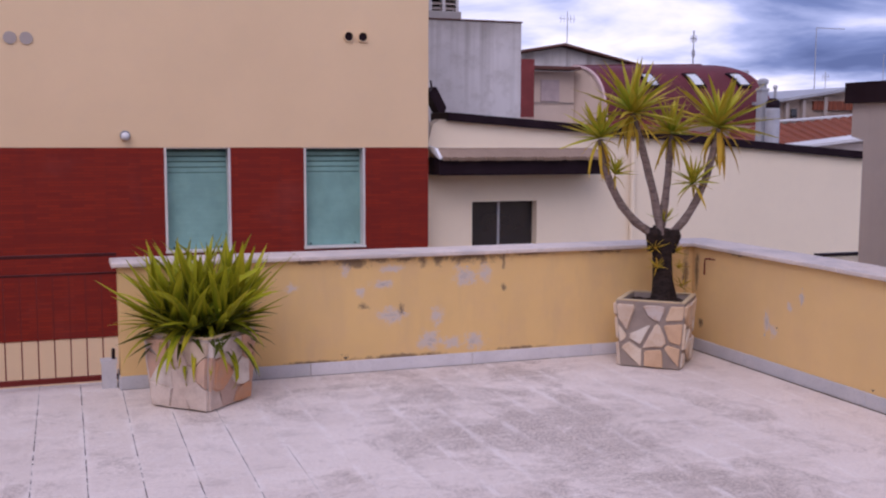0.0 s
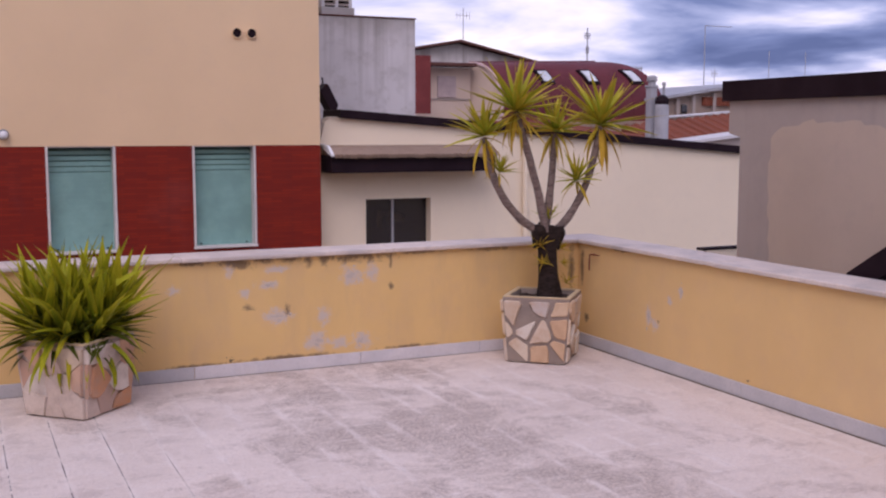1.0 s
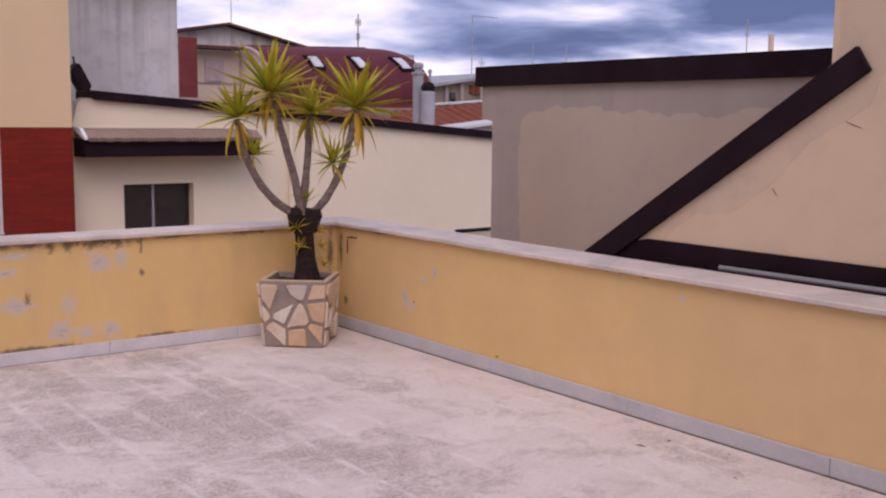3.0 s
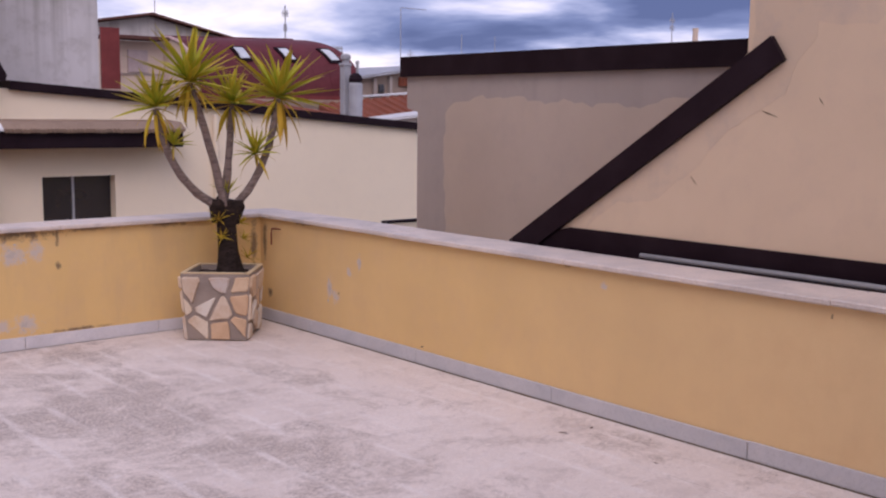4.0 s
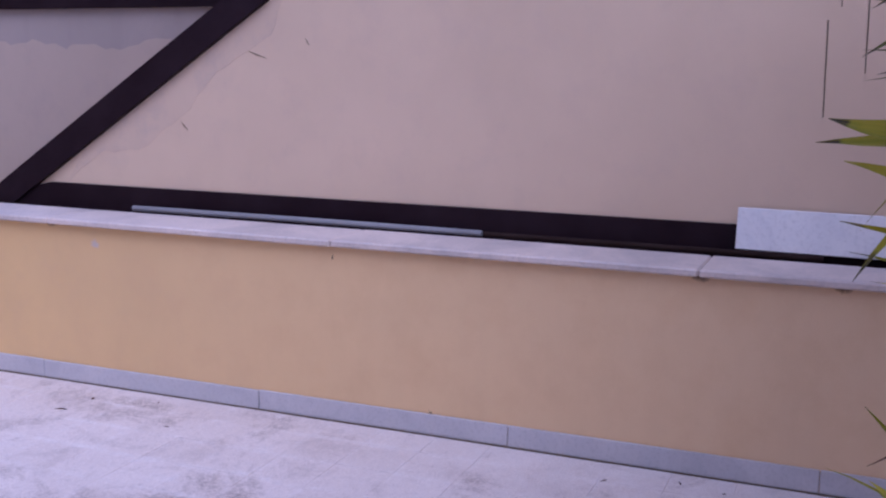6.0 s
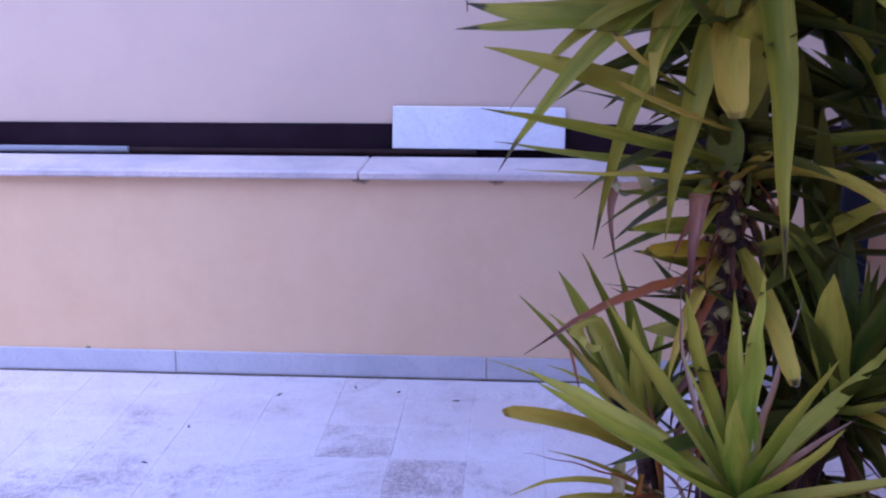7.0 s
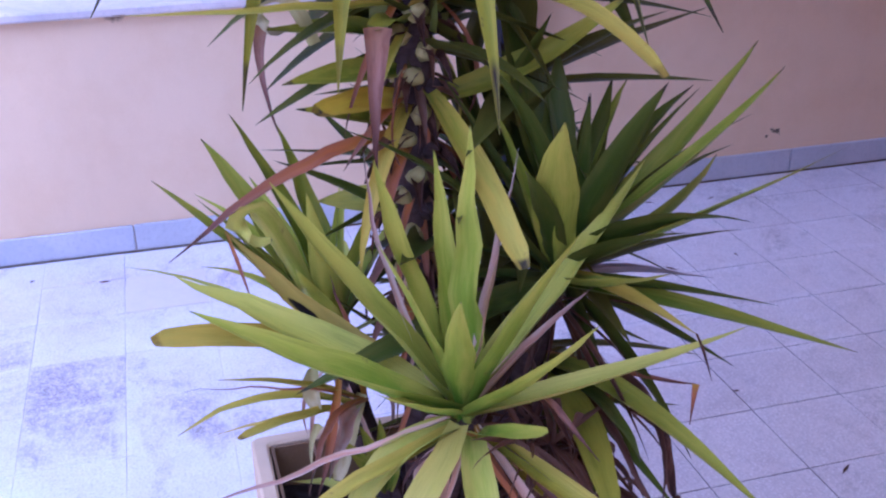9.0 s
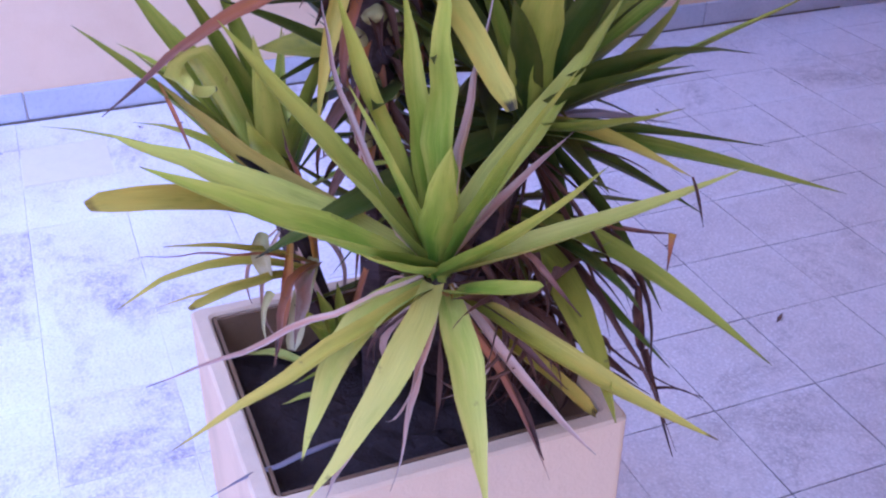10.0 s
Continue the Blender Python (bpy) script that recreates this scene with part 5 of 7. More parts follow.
# aerials
def aerial(x, y, z0, z1, label, arms=(), r=0.012, hookx=0.0):
    ob = thing("aerial", (x, y, z0), label, "aerial", "aerials on the roofs")
    part("mast", tube(bmesh.new(), [(0, 0, -0.3), (0, 0, z1 - z0)], [r, r * 0.8], 6), ZINC, ob)
    for z, w1 in arms:
        part("arm", tube(bmesh.new(), [(-w1, 0, z - z0), (w1, 0, z - z0)], [r * 0.6] * 2, 5), ZINC, ob)
        for k in range(5):
            xx = -w1 + 2 * w1 * (k + 0.5) / 5
            part("rod", tube(bmesh.new(), [(xx, 0, z - z0 - 0.09), (xx, 0, z - z0 + 0.09)], [r * 0.4] * 2, 4), ZINC, ob)
    if hookx:
        part("arm", tube(bmesh.new(), [(0, 0, z1 - z0), (hookx, 0, z1 - z0)], [r * 0.8] * 2, 5), ZINC, ob)
    return ob


aerial(15.15, 17.5, 2.72, 4.62, "thin grey mast with a side arm", (), 0.016, 0.95)
aerial(11.3, 17.6, 2.2, 4.42, "tall grey aerial mast with short arms", ((4.2, 0.10), (3.82, 0.05)), 0.022)
aerial(7.29, 17.0, 3.85, 4.68, "thin grey aerial on the gable ridge", ((4.5, 0.22),), 0.012)
aerial(5.7, 17.2, 3.5, 4.0, "thin grey aerial on the brown roof", (), 0.012)
aerial(15.6, 17.6, 2.72, 3.45, "thin grey aerial on the far roof", ((3.3, 0.12),), 0.012)
aerial(17.6, 17.6, 2.72, 4.0, "thin grey aerial on the far roof", (), 0.014)
aerial(19.0, 17.6, 2.72, 4.0, "thin grey aerial on the far roof", (), 0.014)
mast_house = thing("far_house", (11.4, 18.0, GROUND_Z), "plain house behind the vaulted roof", "house")
into(mast_house)("wall", one_box(9.8, 12.6, 17.3, 19.5, GROUND_Z, 2.25), FARBEIGE)
flood_house = thing("far_house", (18.4, 25.5, GROUND_Z), "distant plain beige house", "house")
into(flood_house)("wall", one_box(15.0, 23.0, 25.0, 28.0, GROUND_Z, 2.9), FARBEIGE)
aerial(18.4, 25.4, 2.9, 3.97, "far floodlight mast with a small cluster", ((3.92, 0.26), (3.80, 0.26)), 0.045)
east_far = thing("far_house", (26.0, 15.0, GROUND_Z), "distant plain house with a pale chimney", "house")
ef = into(east_far)
ef("wall", one_box(24.5, 29.0, 8.0, 18.0, GROUND_Z, 3.7), FARBEIGE)
ef("chimney", tube(bmesh.new(), [(25.0, 14.4, 3.7), (25.0, 14.4, 4.3), (25.0, 14.4, 4.45)], [0.09, 0.09, 0.1], 10), FARBEIGE)
aerial(25.0, 15.35, 3.7, 5.0, "thin grey aerial on a distant roof", ((4.75, 0.15), (4.5, 0.12)), 0.02)


# ---- planters faced with flat stones ----
def stone_planter(at, turn, base, top, height, seed, label, rows, stone, mortar, joint):
    ob = thing("stone_planter", at, label, "planter", "stone-faced planters")
    ob.rotation_euler = (0, 0, radians(turn))
    b, t = base / 2, top / 2
    wall_t = 0.035
    bm = bmesh.new()
    def ring(half, z):
        return [bm.verts.new((x * half, y * half, z)) for x, y in ((-1, -1), (1, -1), (1, 1), (-1, 1))]
    r = [ring(b, 0.004), ring(t, height), ring(t - wall_t, height), ring(t - wall_t - 0.01, height - 0.09)]
    for r0, r1 in zip(r, r[1:]):
        for k in range(4):
            bm.faces.new((r0[k], r0[(k + 1) % 4], r1[(k + 1) % 4], r1[k]))
    bm.faces.new(r[0][::-1])
    bmesh.ops.bevel(bm, geom=[e for e in bm.edges], offset=0.006, segments=1, affect="EDGES")
    part("body", bm, mortar, ob)
    for k in range(4):
        bm = one_box(-t, t - wall_t - 0.001, -t, -t + wall_t, height + 0.0005, height + 0.010, bevel=0.004)
        bmesh.ops.rotate(bm, verts=bm.verts[:], cent=(0, 0, 0), matrix=Matrix.Rotation(k * math.pi / 2, 3, "Z"))
        part("rim", bm, RIM, ob)
    bm = bmesh.new()
    g = 10
    s = t - wall_t - 0.004
    grid = [[bm.verts.new((-s + 2 * s * i / g, -s + 2 * s * j / g, height - 0.034 + 0.02 * noise.noise(Vector((i * 0.7, j * 0.7, seed))))) for j in range(g + 1)] for i in range(g + 1)]
    for i in range(g):
        for j in range(g):
            bm.faces.new((grid[i][j], grid[i + 1][j], grid[i + 1][j + 1], grid[i][j + 1]))
    part("soil", bm, SOIL, ob, "dark soil")
    # crazy paving: cells of a jittered grid, shrunk for the joints and rounded off
    rng = random.Random(seed)
    for side in range(4):
        pts = []
        nx, nz = 3, rows
        rough = stone == FACING
        for j in range(nz):
            for i in range(nx + (j % 2)):
                pts.append(((i + 0.5 - 0.5 * (j % 2) + rng.uniform(-0.36, 0.36)) / nx, (j + 0.5 + rng.uniform(-0.34, 0.34)) / nz))
        for i, p in enumerate(pts):
            poly = [Vector((0.01, 0.02)), Vector((0.99, 0.02)), Vector((0.99, 0.965)), Vector((0.01, 0.965))]
            c = Vector(p)
            for j, q in enumerate(pts):
                if i == j or not poly:
                    continue
                d = Vector(q) - c
                lim = d.length / 2 - joint
                d.normalize()
                out = []
                for k in range(len(poly)):
                    p0, p1 = poly[k], poly[(k + 1) % len(poly)]
                    d0, d1 = (p0 - c).dot(d) - lim, (p1 - c).dot(d) - lim
                    if d0 <= 0:
                        out.append(p0)
                    if d0 * d1 < 0:
                        out.append(p0.lerp(p1, d0 / (d0 - d1)))
                poly = out
            if len(poly) < 3:
                continue
            area = abs(sum(poly[k].x * poly[(k + 1) % len(poly)].y - poly[k].y * poly[(k + 1) % len(poly)].x for k in range(len(poly)))) / 2
            if area < 0.006:
                continue
            # broken outlines: some corners missing, the rest knocked off
            while len(poly) > 4 and rng.random() < (0.4 if rough else 0.12):
                poly.pop(rng.randrange(len(poly)))
            c = sum(poly, Vector((0, 0))) / len(poly)
            poly = [q.lerp(c, rng.uniform(-0.05, 0.16) if rough else rng.uniform(-0.22, 0.12)) for q in poly]
            cut = []
            for k in range(len(poly)):
                p0, p1, p2 = poly[k - 1], poly[k], poly[(k + 1) % len(poly)]
                f = rng.uniform(0.04, 0.14) if rough else rng.uniform(0.01, 0.05)
                cut += [p1.lerp(p0, f), p1.lerp(p2, f)]
                mid2 = p1.lerp(p2, rng.uniform(0.4, 0.6))
                cut.append(mid2.lerp(c, rng.uniform(-0.08, 0.08) if rough else rng.uniform(-0.13, 0.10)))
            cut = [Vector((min(0.99, max(0.01, q.x)), min(0.965, max(0.02, q.y)))) for q in cut]
            thick = rng.uniform(0.008, 0.024) if stone == FACING else rng.uniform(0.006, 0.030)
            bm = bmesh.new()
            def place(uv2, d):
                z = uv2.y * height
                half = b + (t - b) * uv2.y
                return Vector(((uv2.x * 2 - 1) * half, -half - d, z))
            lo = [bm.verts.new(place(q, -0.004)) for q in cut]
            mid = [bm.verts.new(place(q, thick * 0.6)) for q in cut]
            inner = [bm.verts.new(place(q.lerp(c, 0.1 if rough else 0.05), thick * (1.0 if rough else rng.uniform(0.8, 1.15)))) for q in cut]
            for r0, r1 in ((lo, mid), (mid, inner)):
                for k in range(len(cut)):
                    bm.faces.new((r0[k], r0[(k + 1) % len(cut)], r1[(k + 1) % len(cut)], r1[k]))
            bm.faces.new(inner)
            bmesh.ops.rotate(bm, verts=bm.verts[:], cent=(0, 0, 0), matrix=Matrix.Rotation(side * math.pi / 2, 3, "Z"))
            part("facing_stone", bm, stone, ob)
    return ob


stone_planter((-0.53, -0.375, 0.0), -41.7, 0.417, 0.485, 0.475, 11, "square planter faced with flat cream stones, in the parapet corner", 3, FACING, MORTAR, 0.024)
stone_planter((-3.755, -0.462, 0.0), 45.5, 0.405, 0.475, 0.44, 31, "square planter faced with flat pale stones, by the parapet end", 3, FACING_PALE, MORTAR_DARK, 0.006)

# ---- branching yucca in the corner planter ----
tree = thing("yucca_tree", (-0.50, -0.375, 0.42), "branching yucca tree with spiky yellow-green crowns", "tree")
tb = tree.location


def rel(p):
    return Vector(p) - tb


trunk_path = [rel(p) for p in ((-0.48, -0.375, 0.40), (-0.475, -0.375, 0.50), (-0.482, -0.375, 0.62), (-0.495, -0.372, 0.78), (-0.50, -0.37, 0.90), (-0.505, -0.37, 0.965))]
part("trunk", tube(bmesh.new(), trunk_path, [0.118, 0.090, 0.072, 0.068, 0.080, 0.066], 14, 0.09, 1), TRUNK, tree, "thick dark trunk")
for p, r, sd in (((-0.585, -0.40, 0.95), 0.055, 2), ((-0.42, -0.40, 0.935), 0.06, 3), ((-0.50, -0.32, 0.96), 0.05, 4)):
    a1 = rel((p[0] * 0.5 - 0.25, -0.372, p[2] - 0.12))
    part("stump", tube(bmesh.new(), [a1, rel(p), rel((p[0], p[1], p[2] + 0.03))], [r * 1.1, r, r * 0.7], 10, 0.08, sd), TRUNK, tree, "sawn-off stump")
limbs = [  # foot, bend, head
    ((-0.57, -0.38, 0.93), (-0.94, -0.40, 1.10), (-1.025, -0.40, 1.60)),
    ((-0.53, -0.41, 0.93), (-0.60, -0.42, 1.26), (-0.775, -0.40, 1.78)),
    ((-0.50, -0.34, 0.93), (-0.44, -0.34, 1.25), (-0.42, -0.34, 1.63)),
    ((-0.44, -0.38, 0.92), (-0.16, -0.38, 1.12), (-0.055, -0.37, 1.68)),
]
for i, (p0, p1, p2) in enumerate(limbs):
    path = [rel(p) for p in bezier(p0, p1, p2, 9)]
    part("limb", tube(bmesh.new(), path, [0.031 - 0.0009 * k for k in range(10)], 9, 0.12, 20 + i), LIMB, tree, "ringed grey limb" if i == 0 else "")
tree_leaves = leaf_shapes(LEAF_TREE, 0.112, (2, 5, 9, 14, 22, 7), 31)
old_leaves = leaf_shapes(LEAF_OLD, 0.095, (10, 25, 40, 55), 32)
for i, (p, n, size, low, lean) in enumerate([((-1.025, -0.40, 1.61), 32, 0.34, 0, (-0.15, -0.05, 1)), ((-0.775, -0.40, 1.785), 40, 0.44, -5, (-0.03, -0.1, 1)), ((-0.42, -0.34, 1.64), 32, 0.35, 0, (0.05, 0, 1)), ((-0.055, -0.37, 1.69), 40, 0.45, -5, (0.08, 0, 1)),
                                             ((-0.915, -0.42, 1.36), 20, 0.19, 10, (0.3, -0.2, 1)), ((-0.265, -0.40, 1.29), 26, 0.25, 5, (-0.3, -0.2, 1)), ((-0.475, -0.35, 1.00), 16, 0.16, 30, (0, 0, 1)),
                                             ((-0.575, -0.42, 0.83), 18, 0.11, 0, (-0.5, -0.3, 1)), ((-0.56, -0.43, 0.70), 14, 0.10, 0, (-0.7, -0.3, 1)), ((-0.41, -0.42, 0.80), 18, 0.11, 0, (0.5, -0.3, 1)), ((-0.40, -0.43, 0.69), 14, 0.11, 0, (0.7, -0.3, 1)),
                                             ((-0.34, -0.38, 0.54), 10, 0.14, 0, (0.7, -0.2, 1))]):
    crown = new("crown")
    crown.parent = tree
    crown.location = rel(p)
    rosette(crown, (0, 0, 0), n, size, tree_leaves if i < 7 else old_leaves, 400 + i, lean, 86, low, 0.85)
    if i < 4:
        rosette(crown, (0, 0, -0.01), 13, size * 0.82, old_leaves, 440 + i, lean, -5, -80, 0.8)
    elif i < 6:
        rosette(crown, (0, 0, -0.01), 4, size * 0.9, old_leaves, 440 + i, lean, -10, -50, 0.8)

# ---- low yucca bush ----
bush = thing("yucca_bush", (-3.755, -0.462, 0.38), "dense low yucca bush with spiky green leaves, in a planter", "bush")
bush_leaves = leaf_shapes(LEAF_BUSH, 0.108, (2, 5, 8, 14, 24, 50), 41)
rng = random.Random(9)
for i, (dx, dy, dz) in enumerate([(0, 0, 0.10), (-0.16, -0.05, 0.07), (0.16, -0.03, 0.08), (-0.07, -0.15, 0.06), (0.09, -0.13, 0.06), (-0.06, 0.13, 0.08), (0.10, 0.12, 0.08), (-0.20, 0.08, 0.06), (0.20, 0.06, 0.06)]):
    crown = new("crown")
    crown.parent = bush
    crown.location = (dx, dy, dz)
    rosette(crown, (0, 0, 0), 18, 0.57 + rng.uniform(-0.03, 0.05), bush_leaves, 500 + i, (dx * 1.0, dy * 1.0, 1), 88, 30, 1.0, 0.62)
    part("stem", tube(bmesh.new(), [(dx * 0.5, dy * 0.5, 0.0), (dx, dy, dz)], [0.03, 0.025], 7), STEM, bush).location = (0, 0, 0)

spots = [(-0.17, 0.0), (0.0, -0.12), (0.17, 0.0), (0.0, 0.12), (-0.1, -0.08), (0.1, -0.08), (0.0, 0.0), (-0.1, 0.1), (0.12, 0.09)]
# dark leaf mass that stands in for the shade in the bush's core
leaf_mass("inner_leaves", bush, [((x * 1.0, y * 1.0, 0.07), 20, 0.34, (x * 2, y * 2, 1), 60, -15, 1.0) for x, y in spots], leaf_shapes(LEAF_DARK_SHADED, 0.12, (10, 25, 45), 44), LEAF_DARK_SHADED, 78, "dark old leaves in the heart of the bush")
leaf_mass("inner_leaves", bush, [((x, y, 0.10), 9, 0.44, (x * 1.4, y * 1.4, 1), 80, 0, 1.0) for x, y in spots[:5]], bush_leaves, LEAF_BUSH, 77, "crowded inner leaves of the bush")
hang = leaf_shapes(LEAF_BUSH, 0.085, (85, 110, 130, 150), 43, 9)
crown = new("crown")
crown.parent = bush
crown.location = (0, 0, 0.09)
rosette(crown, (0, -0.02, 0), 46, 0.52, hang, 530, (0, -0.3, 1), 35, -15, 1.0)

# ---- yucca in a plain box planter, close by ----
BX0, BX1, BY0, BY1, BZ = -2.354, -1.885, -7.50, -6.99, 0.456
pl = thing("box_planter", ((BX0 + BX1) / 2, (BY0 + BY1) / 2, 0.0), "plain cream concrete box planter full of dark soil", "planter")
bp = into(pl)
wt = 0.027
bm = bmesh.new()
rings = []
for inset, z in ((0.006, 0.0), (0.0, 0.10), (0.0, BZ - 0.004), (0.004, BZ), (wt - 0.004, BZ), (wt, BZ - 0.004), (wt + 0.002, 0.2)):
    ring = []
    for cx, cy, sx, sy in ((BX0, BY0, 1, 1), (BX1, BY0, -1, 1), (BX1, BY1, -1, -1), (BX0, BY1, 1, -1)):
        arc = [(0.012 * (1 - math.sin(radians(22.5 * k))), 0.012 * (1 - math.cos(radians(22.5 * k)))) for k in range(5)]
        if sx * sy > 0:
            arc.reverse()
        for ax, ay in arc:
            p = Vector((cx + sx * (inset + ax), cy + sy * (inset + ay), z))
            p += Vector((noise.noise(p * 14), noise.noise(p * 14 + Vector((7, 0, 0))), noise.noise(p * 22))) * 0.0022
            ring.append(bm.verts.new(p))
    rings.append(ring)
for r0, r1 in zip(rings, rings[1:]):
    for k in range(20):
        bm.faces.new((r0[k], r0[(k + 1) % 20], r1[(k + 1) % 20], r1[k]))
bm.faces.new(rings[0][::-1])
bp("body", bm, PLANTER)
for a4 in ((BX0 + wt, BX1 - wt, BY1 - wt - 0.009, BY1 - wt - 0.004), (BX0 + wt, BX1 - wt, BY0 + wt + 0.004, BY0 + wt + 0.009), (BX0 + wt + 0.004, BX0 + wt + 0.009, BY0 + wt + 0.010, BY1 - wt - 0.010), (BX1 - wt - 0.009, BX1 - wt - 0.004, BY0 + wt + 0.010, BY1 - wt - 0.010)):
    bp("liner", one_box(*a4, 0.2, BZ - 0.005), LINER, "soil-stained inner face")
bm = bmesh.new()
g = 14
sx0, sx1, sy0, sy1 = BX0 + wt - 0.002, BX1 - wt + 0.002, BY0 + wt - 0.002, BY1 - wt + 0.002
grid = [[bm.verts.new((sx0 + (sx1 - sx0) * i / g, sy0 + (sy1 - sy0) * j / g, BZ - 0.088 + 0.03 * noise.noise(Vector((i * 0.6, j * 0.6, 1.5))))) for j in range(g + 1)] for i in range(g + 1)]
for i in range(g):
    for j in range(g):
        bm.faces.new((grid[i][j], grid[i + 1][j], grid[i + 1][j + 1], grid[i][j + 1]))
bp("soil", bm, SOIL, "dark crumbly soil")

yucca = thing("yucca_plant", (-2.06, -7.245, 0.33), "tall yucca with a scaly stem and yellowing sword leaves", "plant")
yb = yucca.location.copy()


def yr(p):
    return Vector(p) - yb


stem_path = [yr(p) for p in ((-2.065, -7.245, 0.30), (-2.065, -7.243, 0.60), (-2.06, -7.243, 0.90), (-2.055, -7.245, 1.15), (-2.05, -7.245, 1.40), (-2.05, -7.245, 1.75))]
part("stem", tube(bmesh.new(), stem_path, [0.032, 0.028, 0.026, 0.025, 0.024, 0.02], 12, 0.1, 5), STEM, yucca, "dark scaly stem")
rng = random.Random(14)
m = Mat("pale_stem_scale", 0.6)
SCALE = m.color(m.mix(m.noise(40, 4), (0.52, 0.43, 0.13), (0.24, 0.19, 0.06))).m
for k in range(44):      # swollen leaf scars in a spiral up the bare stem
    az = 165 + k * 137.5
    z = 0.74 + k * 0.0106
    facing = Vector((math.cos(radians(az)), math.sin(radians(az)), 0))
    bm = rock(bmesh.new(), (0, 0, 0), (0.026, 0.034, 0.028), 900 + k, 2)
    for v in bm.verts:
        v.co.y *= 1.0 - 0.5 * max(0.0, v.co.z / 0.02)
        v.co.rotate(Matrix.Rotation(radians(az), 3, "Z"))
        v.co += yr(Vector((-2.059, -7.244, z)) + facing * 0.027)
    part("scale", bm, SCALE if k % 4 else STEM, yucca, smooth=True)
    bm = blade([yr(Vector((-2.059, -7.244, z - 0.008)) + facing * (0.03 + 0.010 * i) + Vector((0, 0, 0.004 * i - 0.0028 * i * i))) for i in range(5)], 0.030, 0.5, 0.4, kind="taper")
    part("leaf_stub", bm, LEAF_BROWN, yucca)
m = Mat("green_leaf_sheath", 0.55, spec=0.25)
SHEATH = m.color(m.mix(m.noise(30, 5, 0.6, (1, 1, 0.3)), (0.10, 0.13, 0.015), (0.24, 0.23, 0.04))).bump(m.noise(60, 3, 0.6, (1, 1, 0.2)), 0.4, 0.004).m
for k in range(22):      # clasping green leaf feet round the upper stem
    az, z = 100 + k * 137.5, 1.13 + k * 0.026
    facing = Vector((math.cos(radians(az)), math.sin(radians(az)), 0))
    bm = blade([yr(Vector((-2.055, -7.245, z)) + facing * (0.022 + 0.016 * (i / 4) ** 2) + Vector((0, 0, 0.024 * i))) for i in range(5)], 0.062, 0.32, 0.0, facing, "blunt")
    part("leaf_foot", bm, SHEATH, yucca)

# hearts of the rosettes: in front, beside the stem, low beside it, behind it
CA, CD, CB = Vector((-2.301, -7.241, 0.706)), Vector((-2.195, -7.401, 0.833)), Vector((-2.110, -7.410, 0.660))
CC, CL, CE = Vector((-1.980, -7.130, 0.660)), Vector((-2.030, -7.160, 0.580)), Vector((-2.200, -7.160, 0.420))


def crown_of(at, label, foot):
    ob = new("crown")
    ob.parent = yucca
    ob.location = at - yb
    tagged(ob, label)
    part("shoot", tube(bmesh.new(), [yr(foot) for foot in bezier(foot, (Vector(foot) + at) / 2 + Vector((0.0, 0, -0.04)), at, 5)], [0.024, 0.024, 0.023, 0.022, 0.021, 0.016], 9, 0.08, 8), STEM, yucca)
    return ob


def swords(crown, heart, rows, material, seed, kind="sword"):
    """Leaves of a rosette. Rows: the tip's place, the width, the arch and the sideways bow."""
    rng = random.Random(seed)
    dry = material in (LEAF_DRY, LEAF_PALE, LEAF_BROWN, LEAF_GREY, LEAF_MAUVE)
    for x, y, z, w, arch, side in rows:
        tip = Vector((x, y, z))
        d = (tip - heart).normalized()
        base = heart + d * 0.012 + Vector([rng.uniform(-0.010, 0.010) for k in range(3)])
        sword(crown, base, tip, w * (1.1 if dry else 0.98 if kind == "blunt" else 1.45 if material is LEAF_PALELIME else 1.3 if material is LEAF_YELLOW else 1.62 if material is LEAF_LIME else 1.5), arch, side, material, kind, rng.uniform(-0.35, 0.35) * (7 if dry and kind != "taper" else 1), 12, 0.022 if dry else 0.012, (0.15 if kind == "taper" else rng.uniform(0.4, 0.7)) if dry else rng.uniform(0.18, 0.30), Vector((rng.uniform(-1.0, -0.25), rng.uniform(-0.2, 0.2), 1)) if crown is top else Vector((0, 0, 1)))


def stem_swords(rows, material, seed, kind="sword"):
    """Leaves of the tall stem. Rows: the height of the foot, then as above."""
    for z0, *row in rows:
        d = Vector((row[0] + 2.057, row[1] + 7.245, 0)).normalized()
        swords(top, Vector((-2.057, -7.245, z0)) + d * 0.014, [row], material, seed + int(z0 * 100), kind)


front = crown_of(CA, "bright green front rosette", (-2.10, -7.25, 0.42))
right = crown_of(CD, "dark green side rosette", (-2.08, -7.32, 0.40))
left = crown_of(CC, "pale green rosette behind the stem", (-2.03, -7.20, 0.40))
top = new("crown")
top.parent = yucca
tagged(top, "hanging leaves of the tall stem")
swords(front, CA, [
    (-2.062, -6.908, 0.848, 0.037, 0.03, 0.00), (-2.321, -6.920, 0.925, 0.042, 0.06, -0.24), (-2.190, -7.032, 1.016, 0.039, 0.06, -0.12), (-2.236, -7.150, 1.048, 0.033, 0.03, -0.12),
    (-2.326, -7.132, 0.983, 0.020, 0.06, 0.00), (-2.233, -7.225, 1.051, 0.025, -0.03, 0.00), (-2.262, -7.262, 1.086, 0.025, 0.06, 0.00), (-2.461, -7.191, 0.964, 0.025, 0.03, 0.03),
    (-2.236, -7.503, 1.009, 0.035, -0.06, 0.03), (-2.454, -7.328, 1.025, 0.030, 0.06, -0.03), (-2.536, -7.316, 0.957, 0.025, -0.09, -0.03),
    (-2.424, -7.102, 0.848, 0.029, -0.06, -0.03)], LEAF_LIME, 601)
